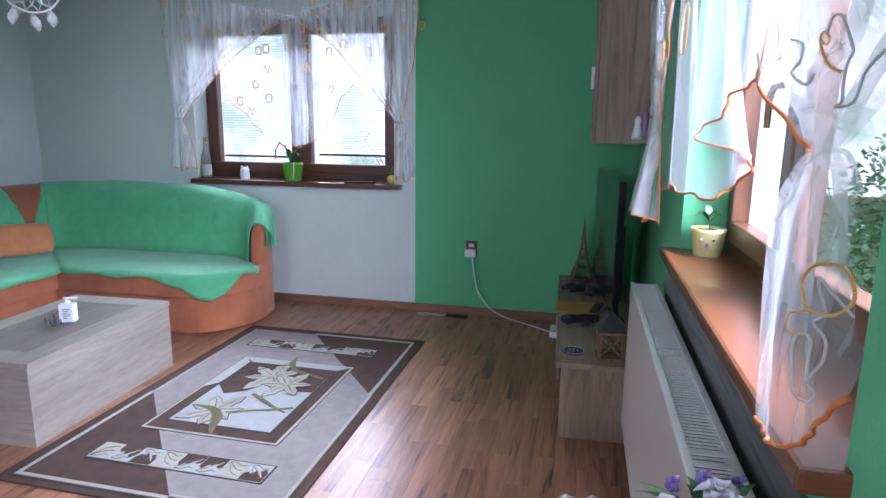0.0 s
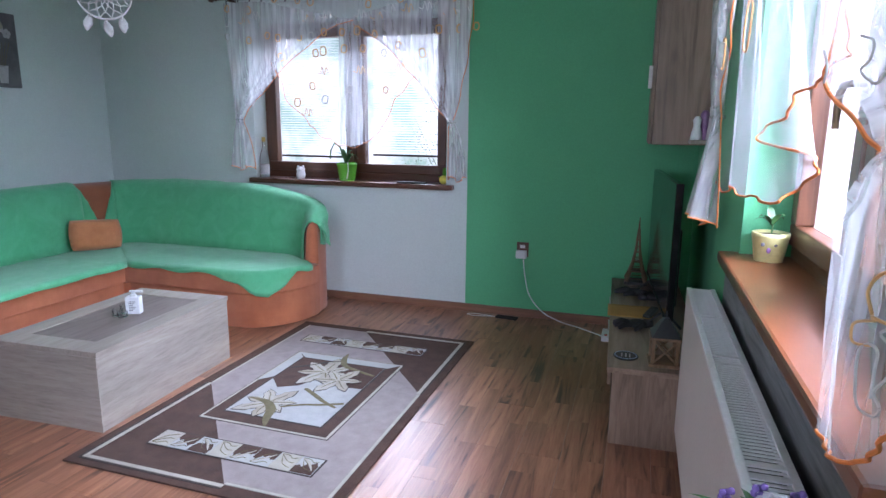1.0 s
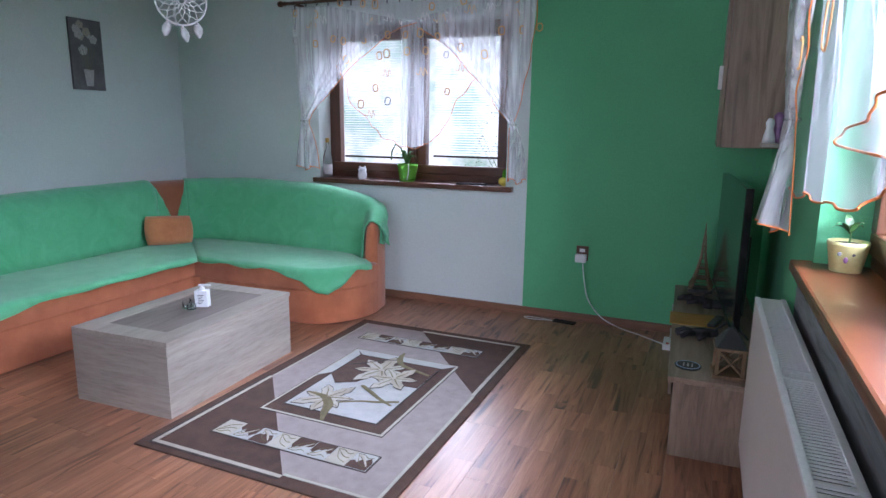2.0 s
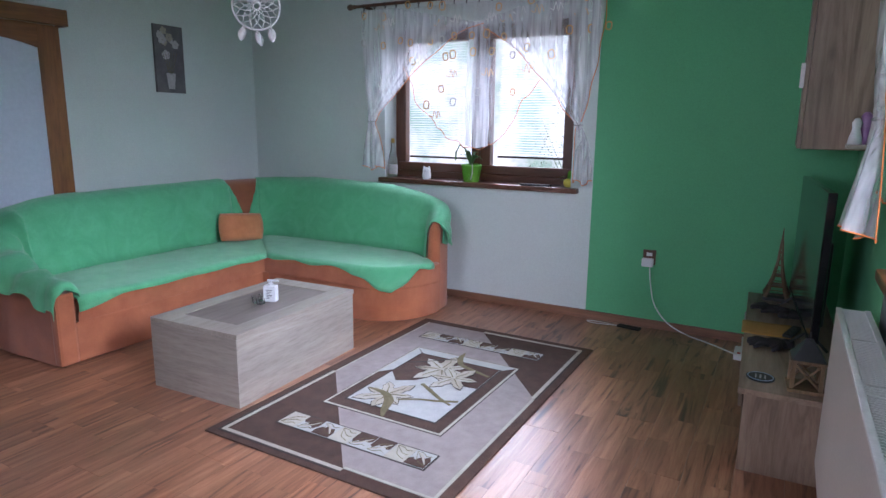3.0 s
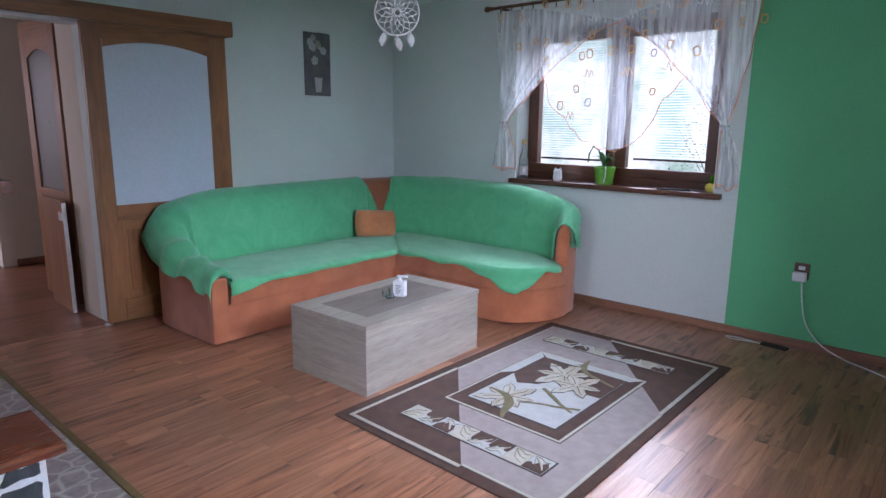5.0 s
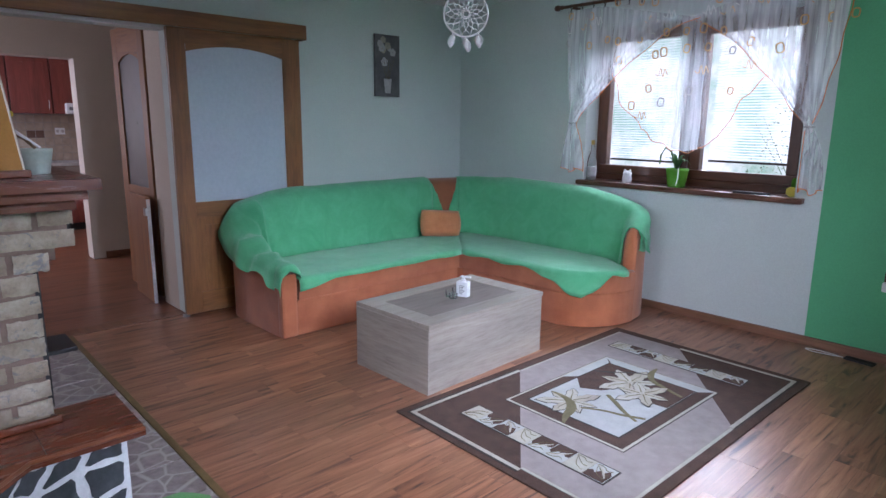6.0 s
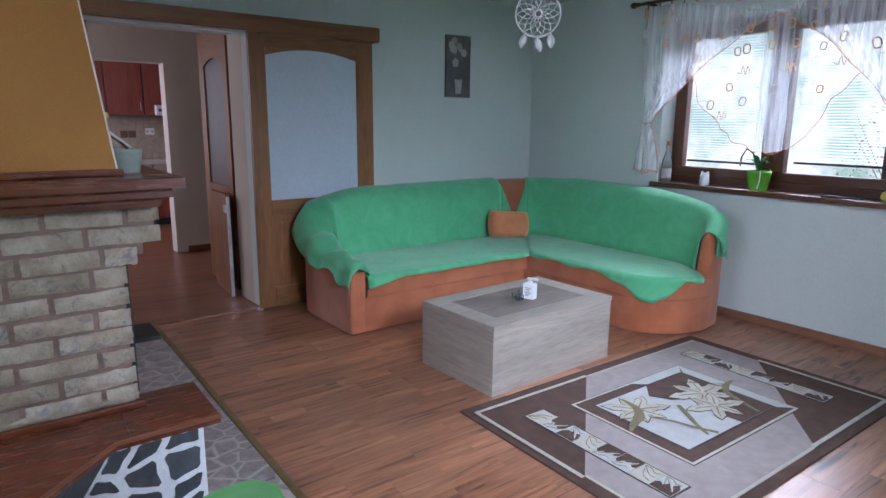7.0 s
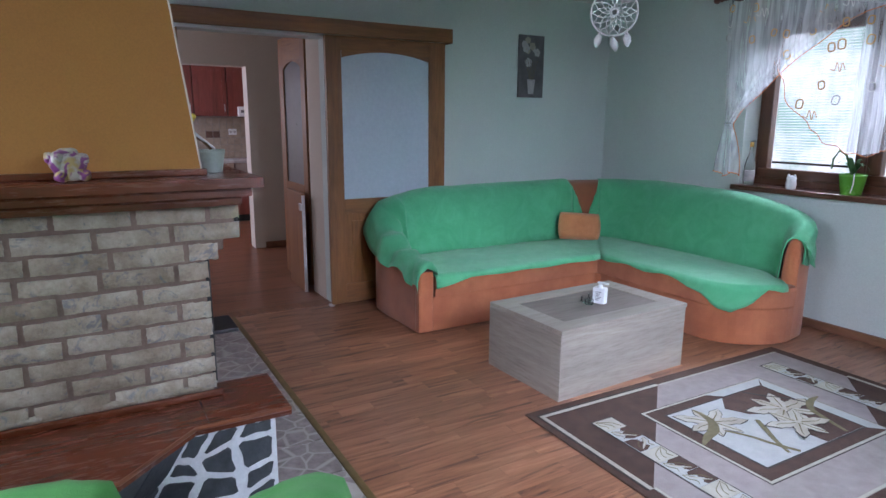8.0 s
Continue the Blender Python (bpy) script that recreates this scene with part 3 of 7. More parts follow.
# hall and kitchen shell
solid("hall_floor", boxed(-10.1, WX - 0.14, -1.2, 3.3, -0.2, -0.006), wood("hall_laminate", (0.10, 0.035, 0.02), (0.22, 0.085, 0.045), (0.31, 0.135, 0.075), axis=1, rough=0.27, streak=0.6), "brown laminate floor of the hall", "floor", "structure")
solid("hall_ceiling", boxed(-10.1, WX - 0.14, -1.2, 3.3, 2.5, 2.7), M_ceil, "white ceiling of the hall and kitchen", "ceiling", "structure")
solid("wall_hall_end", boxed(-7.43, -7.23, 1.65, 3.3, 0, 2.5), M_hallwall, "beige painted wall of the hall", "wall", "structure")
solid("wall_hall_lintel", boxed(-7.43, -7.23, -1.2, 1.65, 2.06, 2.5), M_hallwall, "beige wall over the kitchen passage", "wall", "structure")
solid("wall_hall_north", boxed(-10.1, WX - 0.14, 3.2, 3.4, 0, 2.5), M_hallwall, "beige painted wall of the hall", "wall", "structure")
solid("wall_hall_south", boxed(-10.1, WX - 0.14, -1.4, -1.2, 0, 2.5), M_hallwall, "beige painted wall of the hall", "wall", "structure")
solid("wall_kitchen", boxed(-10.1, -9.9, -1.2, 3.3, 0, 2.5), M_hallwall, "beige painted kitchen wall", "wall", "structure")

# rendered reveals outside the north window
for x0, x1 in ((WIN_N[0] + 0.001, WIN_N[0] + 0.009), (WIN_N[1] - 0.009, WIN_N[1] - 0.001)):
    solid("trim_reveal", boxed(x0, x1, NY + 0.235, NY + 0.399, 0.997, WIN_N[3] - 0.002), M_facade, "pale pink rendered window reveal", "trim", "structure")

# skirting boards
solid("baseboard_north", boxed(WX, -0.1, NY - 0.026, NY - 0.002, 0.0, 0.06, 0.004), M_skirting, "narrow brown skirting board", "skirting board", "structure")
solid("baseboard_west", boxed(WX + 0.002, WX + 0.018, 2.7, NY - 0.02, 0.0, 0.055, 0.004), M_skirting, "narrow brown skirting board", "skirting board", "structure")
solid("baseboard_east", boxed(EX - 0.018, EX - 0.002, SY, NY - 0.02, 0.0, 0.055, 0.004), M_skirting, "narrow brown skirting board", "skirting board", "structure")
solid("baseboard_hall", boxed(-7.23, -7.212, 1.77, 3.1, 0.0, 0.07, 0.004), M_skirting, "narrow brown skirting board in the hall", "skirting board", "structure")
# glowing backdrops stand in for the distance outside, beyond the garden
solid("backdrop_north", boxed(-22, 18, 21.0, 21.1, -2, 14), M_far, "glowing pale green backdrop for the garden distance", "backdrop", "structure")
solid("backdrop_east", boxed(15.0, 15.1, -18, 20, -2, 14), M_far, "glowing pale green backdrop for the garden distance", "backdrop", "structure")
solid("trim_floor_strip", boxed(-4.66, -1.2, 0.852, 0.884, -0.004, 0.009, 0.003), M_brass, "olive brass floor strip between tiles and laminate", "trim", "structure")
solid("trim_threshold", boxed(WX - 0.14, WX + 0.0, 0.62, 1.66, -0.01, 0.006, 0.003), M_skirting, "flat brown door threshold", "trim", "structure")

# ---- corner sofa and its throws ----
# the back's line in plan with its crest height and its half thickness, from the low front of the arm round to the curved end
BACK = [(-3.68, 1.985, 0.505, 0.055), (-3.95, 1.985, 0.535, 0.062), (-4.20, 1.99, 0.59, 0.075), (-4.41, 2.06, 0.79, 0.10), (-4.485, 2.35, 0.905, 0.125), (-4.49, 2.9, 0.92, 0.13),
        (-4.49, 3.5, 0.925, 0.13), (-4.46, 3.98, 0.93, 0.13), (-4.27, 4.30, 0.937, 0.125), (-3.95, 4.415, 0.947, 0.122), (-3.5, 4.425, 0.947, 0.122), (-3.0, 4.425, 0.932, 0.12), (-2.65, 4.40, 0.886, 0.112), (-2.42, 4.30, 0.82, 0.085), (-2.335, 4.10, 0.70, 0.045)]
NB = 150


def catmull(pts, n):
    m = len(pts) - 1
    out = []
    for i in range(n):
        t = i / (n - 1) * m
        k = min(int(t), m - 1)
        t -= k
        q = [pts[max(0, min(m, k + j))] for j in (-1, 0, 1, 2)]
        out.append(tuple(0.5 * (2 * b + (c - a) * t + (2 * a - 5 * b + 4 * c - d) * t * t + (3 * b - a - 3 * c + d) * t ** 3) for a, b, c, d in zip(*q)))
    return out


back_pts = catmull(BACK, NB)


def inward(i):
    a, b = back_pts[max(i - 1, 0)], back_pts[min(i + 1, NB - 1)]
    d = Vector((b[0] - a[0], b[1] - a[1], 0)).normalized()
    return Vector((d.y, -d.x, 0))


def back_profile(crest, half, low, grow=0.0):
    """Cross-section of the back: (distance inwards, height) from the outer foot over the crest to the seat."""
    h = half + grow
    c = crest + grow
    pts = [(-h, low), (-h, c - 0.16), (-h * 0.97, c - 0.07), (-h * 0.7, c - 0.02), (-h * 0.2, c), (h * 0.3, c - 0.008), (h * 0.75, c - 0.045), (h * 1.0, c - 0.12)]
    foot = 0.40
    for k in range(1, 6):
        t = k / 5
        pts.append((h * (1.0 + 0.28 * t * min(1, (c - foot) / 0.45)), (c - 0.12) * (1 - t) + foot * t))
    return [(d, max(z, low) if d < -h * 0.6 else z) for d, z in pts]


def back_rows(i0, i1, low, grow):
    rows = []
    for i in range(i0, i1):
        x, y, c, h = back_pts[i]
        n = inward(i)
        rows.append([Vector((x, y, 0)) + n * d + Vector((0, 0, z)) for d, z in back_profile(c, h, low, grow)])
    return rows


sofa = thing("corner_sofa", -3.6, 3.2, 0, "orange suede corner sofa with a curved end, covered by green throws", "sofa")
sofa_inv = sofa.matrix_world.inverted()


def sofa_part(name, bm, material, label="", smooth=False):
    bmesh.ops.transform(bm, matrix=sofa_inv, verts=bm.verts[:])
    return part(name, bm, material, sofa, label, smooth)


bm = bmesh.new()
rows = back_rows(0, NB, 0.008, 0.0)
for r in rows:
    r.append(Vector((r[-1].x, r[-1].y, 0.008)))
grid(bm, rows)
bm.verts.ensure_lookup_table()
k = len(rows[0])
bm.faces.new([bm.verts[j] for j in range(k)])
bm.faces.new([bm.verts[(NB - 1) * k + j] for j in range(k)][::-1])
sofa_part("backrest", bm, M_orange, "orange suede back and arm", True)


def end_curve(inset=0.0, n=14):
    """Plan outline of the seat along the front, from the inner corner round the curved end."""
    pts = [(-3.60, 3.60 + inset)]
    cx, cy, rx, ry = -2.68, 4.10, 0.40 - inset, 0.50 - inset
    for k in range(n + 1):
        a = -math.pi / 2 + k / n * (math.pi / 2)
        pts.append((cx + rx * math.cos(a), cy + ry * math.sin(a)))
    return pts


low_plan = [(-3.65, 2.05), (-3.65, 3.58), *end_curve(), (-2.45, 4.35), (-3.0, 4.42), (-4.4, 4.42), (-4.45, 2.05)]
sofa_part("base", prism(bmesh.new(), low_plan, 0.008, 0.26, 0.012), M_orange, "orange suede base")
seat_plan = [(-3.632, 2.055), (-3.632, 3.585), *[(x + 0.012, y - 0.014) for x, y in end_curve()], (-2.45, 4.35), (-3.0, 4.42), (-4.4, 4.42), (-4.45, 2.055)]
sofa_part("seat_cushion", prism(bmesh.new(), seat_plan, 0.265, 0.40, 0.03), M_orange, "orange suede seat cushion")
sofa_part("arm_front", boxed(-3.70, -3.632, 1.925, 2.045, 0.008, 0.455, 0.018), M_orange)
for fx, fy in ((-3.72, 1.99), (-4.4, 1.99), (-2.36, 4.05), (-3.7, 4.4)):
    sofa_part("foot", lathe(bmesh.new(), [(0.022, 0), (0.025, 0.01), (0.018, 0.02)], 12, (fx, fy, 0)), M_steel, "small metal glide")


def throw_noise(p, amp, f=5.0):
    return amp * (noise.noise(Vector(p) * f) + 0.5 * noise.noise(Vector(p) * f * 2.3))


def seat_sheet(bm, back, front, n=16, z=0.408, hang=0.05):
    """A sheet from the foot of the back to the seat's front edge, hanging over it."""
    rows = []
    for (b, f, hg) in zip(back, front, hang):
        b, f = Vector(b), Vector(f)
        row = []
        for k in range(n + 1):
            p = b.lerp(f, k / n)
            row.append((p.x, p.y, z + 0.012 + throw_noise((p.x, p.y, 0), 0.006, 4.0) + 0.012 * math.sin(math.pi * k / n)))
        d = (f - b).normalized()
        for k in range(1, 6):
            out = 0.012 + 0.012 * min(1, k / 2)
            row.append((f.x + d.x * out, f.y + d.y * out, z + 0.008 - hg * k / 5 + throw_noise((f.x, f.y, k), 0.004, 6)))
        rows.append(row)
    return grid(bm, rows)


def index_near(x, y):
    return min(range(NB), key=lambda i: (back_pts[i][0] - x) ** 2 + (back_pts[i][1] - y) ** 2)


def throw_back(bm, i0, i1, drop_out, wave=0.012, close=0):
    """The part of a throw that lies over the back; it crumples more where it covers the low arm."""
    rows = []
    for i in range(i0, i1):
        x, y, c, h = back_pts[i]
        n = inward(i)
        low = max(c - drop_out(i), 0.1)
        loose = 1.0 + 2.8 * max(0.0, 1 - i / 46) + (1.4 * max(0.0, (i - NB + 26) / 26) if close else 0)
        row = []
        for d, z in back_profile(c, h, low, 0.016):
            p = Vector((x, y, 0)) + n * d + Vector((0, 0, z))
            slack = max(0.0, 1 - i / 46)
            w = throw_noise((p.x, p.y, p.z), wave * loose, 4.2) + 0.020 * slack ** 0.5 * (i < 46) * math.sin(i * 0.5 + p.z * 9 + d * 14) * min(1.0, i / 6)
            if d < -h * 0.5:
                w += (0.075 * math.exp(-((i - 31) / 5.0) ** 2) + 0.03 * math.exp(-((i - 17) / 4.0) ** 2)) * min(1.0, (c - z) / 0.2)
            roll = (0.008 + 0.075 * math.exp(-((i - 18) / 4.0) ** 2) + 0.045 * math.exp(-((i - 33) / 3.0) ** 2) + 0.02 * math.exp(-((i - 8) / 2.5) ** 2)) if i0 == 0 else 0.0
            if i0 == 0 and i < 44:
                roll += 0.010 * math.sin(i * 0.95 + d * 26) * min(1.0, i / 8) * slack ** 0.3
            if close and i > NB - 24:
                w += 0.012 * math.sin(i * 0.9 + z * 22) * (i - NB + 24) / 24
                w *= 0.35 if d > 0 else 1.0
            row.append(p + n * (abs(w) + roll * 0.5) * (1 if d > -h * 0.5 else -1) + Vector((0, 0, w * 0.45 + roll * (0.9 if abs(d) < h * 0.9 else 0.35))))
        rows.append(row)
    if i0 == 0:
        lead = [p.copy() for p in rows[0]]
        for step, fall in ((0.05, 0.004), (0.068, 0.02), (0.072, 0.055)):
            rows.insert(0, [p + Vector((step, 0, -fall - 0.012 * math.sin(p.y * 60) * (fall > 0.03))) for p in lead])
    if close > 1:
        x, y, c, h = back_pts[NB - 1]
        n, t = inward(NB - 1), Vector((back_pts[NB - 1][0] - back_pts[NB - 3][0], back_pts[NB - 1][1] - back_pts[NB - 3][1], 0)).normalized()
        for step, squeeze in ((0.018, 0.75), (0.03, 0.35), (0.034, 0.05)):
            rows.append([Vector((x, y, 0)) + n * d * squeeze + t * step + Vector((0, 0, z - 0.02 * step / 0.034)) for d, z in back_profile(c, h, c - 0.3, 0.016)])
    return grid(bm, rows)


i_wedge0, i_wedge1 = index_near(-4.47, 3.93), index_near(-4.36, 4.22)
# west throw
bm = bmesh.new()
i_arm = 0
throw_back(bm, i_arm, i_wedge0 + 1, lambda i: 0.075 + 0.13 * min(1, i / 30) + 0.014 * math.sin(i * 0.55) + 0.07 * max(0, 1 - abs(i - 1) / 5))
ys = [2.045 + (3.60 - 2.045) * k / 22 for k in range(23)]
seat_sheet(bm, [(-4.36, 2.07 + (4.26 - 2.07) * k / 22) for k in range(23)], [(-3.615, y) for y in ys], hang=[0.085 - 0.05 * min(1, k / 4) + 0.004 * math.sin(k) for k in range(23)])
throw_w = thing("green_throw", -4.0, 3.0, 0.42, "bright green fleece throw over the long sofa seat and arm", "blanket", group="throws on the sofa")
bmesh.ops.transform(bm, matrix=throw_w.matrix_world.inverted(), verts=bm.verts[:])
part("cloth", thicken(bm, 0.006), M_fleece, throw_w, smooth=True)
# north throw
bm = bmesh.new()
throw_back(bm, i_wedge1, NB - 1, lambda i: 0.16 + 0.06 * max(0.0, 1 - abs(i - NB + 6) / 8) + 0.03 * math.sin(i * 0.5), 0.016, 1)
x_, y_, c_, h_ = back_pts[NB - 3]
out_, along_ = -inward(NB - 3), Vector((back_pts[NB - 2][0] - back_pts[NB - 6][0], back_pts[NB - 2][1] - back_pts[NB - 6][1], 0)).normalized()
tail = []
for k in range(9):
    t = k / 8
    base_ = Vector((x_, y_, c_ + 0.012 - 0.03 * t)) - along_ * (0.16 * (1 - t) - 0.035 * t)
    drop_ = (0.08 + 0.17 * math.sin(math.pi * min(1.0, 0.25 + t * 0.6))) * (1 - 0.55 * t)
    tail.append([base_ + out_ * (h_ + 0.01 + 0.05 * q ** 0.7 + 0.014 * math.sin(t * 11 + q * 4) * q) - Vector((0, 0, drop_ * q ** 1.3)) for q in (0, 0.15, 0.35, 0.6, 0.8, 1.0)])
grid(bm, tail)
arc = end_curve(-0.004, 16)[1:]
front = [(-3.625 + (3.625 - 2.68) * k / 12, 3.598) for k in range(12)] + arc[:15]
m_ = len(front)
backs = [p[:2] for p in catmull([(-4.36, 4.26), (-3.95, 4.31), (-3.5, 4.31), (-3.0, 4.31), (-2.75, 4.27), (-2.55, 4.2), (-2.44, 4.12)], m_)]
hangs = [0.03 + 0.012 * math.sin(k * 1.3) + 0.165 * max(0, 1 - (18 - k) / 8.0 if k < 18 else 1 - (k - 18) / 5.0) for k in range(m_)]
seat_sheet(bm, backs, front, hang=hangs)
throw_n = thing("green_throw", -3.2, 4.0, 0.42, "bright green fleece throw hanging over the curved sofa end", "blanket", group="throws on the sofa")
bmesh.ops.transform(bm, matrix=throw_n.matrix_world.inverted(), verts=bm.verts[:])
part("cloth", thicken(bm, 0.006), M_fleece, throw_n, smooth=True)

# rust-coloured wedge that shows between the throws is the sofa's own corner panel
bm = bmesh.new()
rows = []
for i in range(i_wedge0 - 1, i_wedge1 + 2):
    x, y, c, h = back_pts[i]
    n = inward(i)
    rows.append([Vector((x, y, 0)) + n * d + Vector((0, 0, z)) for d, z in back_profile(c, h, 0.5, 0.006)])
grid(bm, rows)
sofa_part("corner_panel", thicken(bm, 0.004), M_orange_dark, "rust-brown corner panel", True)
# drapes of the throws that close over the corner panel, tapering to a wedge
for side, (i_a, i_b, own) in enumerate(((i_wedge0, i_wedge1, throw_w), (i_wedge1, i_wedge0, throw_n))):
    bm = bmesh.new()
    rows = []
    reach = abs(i_b - i_a) / 2
    for k in range(9):
        i = i_a + (i_b - i_a) * k / 8 * 0.5
        lo = int(i)
        x, y, c, h = [u + (w - u) * (i - lo) for u, w in zip(back_pts[lo], back_pts[min(lo + 1, NB - 1)])]
        n = inward(lo)
        prof = back_profile(c, h, 0.5, 0.016)[5:]
        keep = 1 - k / 8
        top = c + 0.01
        cut = 0.40 + (top - 0.40) * (0.28 + 0.72 * keep)
        row = []
        for d, z in prof:
            zz = min(z, cut)
            row.append(Vector((x, y, 0)) + n * d + Vector((0, 0, zz)))
        rows.append(row)
    grid(bm, rows)
    bmesh.ops.transform(bm, matrix=own.matrix_world.inverted(), verts=bm.verts[:])
    part("fold", thicken(bm, 0.004), M_fleece, own, smooth=True)


def pillow_mesh(w, h, t, n=16):
    bm = bmesh.new()
    for sgn in (1, -1):
        rows = []
        for j in range(n + 1):
            row = []
            for i in range(n + 1):
                u, v = 2 * i / n - 1, 2 * j / n - 1
                puff = max(0.0, (1 - u ** 4) * (1 - v ** 4)) ** 0.5
                corner = (u * v) ** 2
                sx = 1 - 0.05 * v * v - 0.05 * corner + 0.015 * noise.noise(Vector((u * 2, v * 2, 3)))
                sz = 1 - 0.07 * (1 - u * u) * v * v - 0.09 * corner
                row.append((u * w / 2 * sx, sgn * t / 2 * (puff + 0.06 * noise.noise(Vector((u * 2.5, v * 2.5, sgn)))), v * h / 2 * sz))
            rows.append(row)
        grid(bm, rows)
    bmesh.ops.remove_doubles(bm, verts=bm.verts[:], dist=0.0004)
    return bm


cushion = thing("cushion", -4.157, 3.85, 0.42, "small orange suede cushion leaning in the sofa corner", "cushion", rz=66.0)
bm = pillow_mesh(0.40, 0.265, 0.15)
bmesh.ops.transform(bm, matrix=pose(0, 0, 0.128, -14, 4, 0), verts=bm.verts[:])
part("cover", bm, M_cushion, cushion, smooth=True)

# ---- coffee table ----
table = thing("coffee_table", -2.668, 2.588, 0, "pale oak box-shaped coffee table with a dark inlaid top", "coffee table", rz=2.0)
part("body", boxed(-0.315, 0.315, -0.505, 0.505, 0.0, 0.372, 0.002), M_sonoma, table)
bm = bmesh.new()
for x0, x1, y0, y1 in ((-0.32, -0.20, -0.51, 0.51), (0.20, 0.32, -0.51, 0.51), (-0.20, 0.20, -0.51, -0.385), (-0.20, 0.20, 0.385, 0.51)):
    box(bm, x0, x1, y0, y1, 0.374, 0.40, 0.0015)
part("top", bm, M_sonoma, table)
part("inlay", boxed(-0.199, 0.199, -0.384, 0.384, 0.374, 0.397), M_sonoma_dark, table, "dark brown inlaid panel")
part("end_panel", boxed(-0.318, 0.318, -0.512, -0.5055, 0.0, 0.373), M_sonoma_x, table)

# things on the coffee table
disp = thing("soap_dispenser", -2.63, 2.64, 0.40, "white square pump dispenser with grey print on the table", "dispenser", rz=20.0)
part("bottle", boxed(-0.038, 0.038, -0.025, 0.025, 0.0, 0.098, 0.006), M_plastic, disp)
part("collar", lathe(bmesh.new(), [(0.016, 0.095), (0.016, 0.11), (0.008, 0.112), (0.008, 0.122)], 16), M_plastic, disp)
bm = boxed(-0.018, 0.052, -0.009, 0.009, 0.122, 0.132, 0.003)
part("pump_head", bm, M_plastic, disp)
bm = bmesh.new()
for k in range(6):
    box(bm, -0.018, 0.004 + 0.016 * ((k * 7) % 3) / 2, -0.0258, -0.0252, 0.02 + k * 0.010, 0.024 + k * 0.010)
part("print", bm, M_photo_grey, disp, "illegible grey print")
jar = thing("glass_jar", -2.685, 2.575, 0.40, "small clear glass candle holders on the table", "glass jar")
for dx, dy, hh in ((0, 0, 0.035), (0.045, -0.012, 0.03), (0.0, 0.055, 0.042)):
    part("cup", lathe(bmesh.new(), [(0.022, 0), (0.026, 0.004), (0.027, hh), (0.022, hh), (0.02, 0.008)], 18, (dx, dy, 0)), M_bottle, jar)

# ---- rug ----
rug = thing("rug", -1.641, 2.851, 0, "brown and cream woven rug with a floral centre panel", "rug", rz=-0.7)


def patch(name, pts, z, material, label="", high=0.003):
    return part(name, prism(bmesh.new(), pts, z, z + high), material, rug, label)


def rect(x0, x1, y0, y1):
    return [(x0, y0), (x1, y0), (x1, y1), (x0, y1)]


part("ground_weave", prism(bmesh.new(), rect(-0.645, 0.645, -1.022, 1.022), 0.0, 0.009, 0.003), M_rug_brown, rug)
patch("cream_band", [(-0.575, -0.135), (-0.575, 0.945), (-0.12, 0.945), (0.595, 0.10), (0.595, -0.955), (0.14, -0.955)], 0.009, M_rug_cream, "mauve-cream diagonal band", 0.002)
for pts in (rect(-0.585, -0.566, -0.965, -0.14), rect(-0.585, 0.14, -0.975, -0.955), rect(0.57, 0.59, 0.11, 0.965), rect(-0.12, 0.59, 0.945, 0.965)):
    patch("border_line", pts, 0.009, M_rug_cream_leaf, high=0.0025)
for pts in (rect(-0.60, -0.588, -0.985, -0.14), rect(-0.60, 0.14, -0.988, -0.977), rect(0.593, 0.603, 0.11, 0.98)):
    patch("border_shadow_line", pts, 0.009, M_rug_dark, high=0.0022)
for pts in (rect(0.580, 0.594, -0.955, 0.10), rect(0.14, 0.58, -0.955, -0.941), rect(-0.574, -0.562, -0.13, 0.945)):
    patch("carved_line", pts, 0.011, M_rug_cream_leaf, high=0.0012)
patch("panel_edge", rect(-0.362, 0.362, -0.505, 0.455), 0.0111, M_rug_dark, high=0.0014)
patch("panel_line", rect(-0.357, 0.357, -0.50, 0.45), 0.0112, M_rug_cream_leaf, high=0.0024)
patch("panel_frame", rect(-0.343, 0.343, -0.486, 0.436), 0.0112, M_rug_brown, high=0.0035)
patch("panel_frame_pale", [(-0.343, -0.02), (-0.285, 0.05), (-0.285, 0.37), (-0.343, 0.4355)], 0.0148, M_rug_white, high=0.0012)
patch("panel_frame_pale", [(-0.27, 0.37), (0.285, 0.37), (0.343, 0.436), (-0.343, 0.436)], 0.0148, M_rug_white, high=0.0012)
patch("panel_line", rect(-0.282, 0.282, -0.415, 0.367), 0.0148, M_rug_dark, high=0.0016)
patch("panel_ground", rect(-0.272, 0.272, -0.405, 0.357), 0.0149, M_rug_white, high=0.0026)
patch("panel_brown", [(-0.272, 0.02), (-0.272, 0.357), (0.272, 0.357), (0.272, 0.05), (0.06, 0.03), (-0.03, 0.08), (-0.08, -0.02), (-0.18, -0.08)], 0.0176, M_rug_brown, high=0.001)


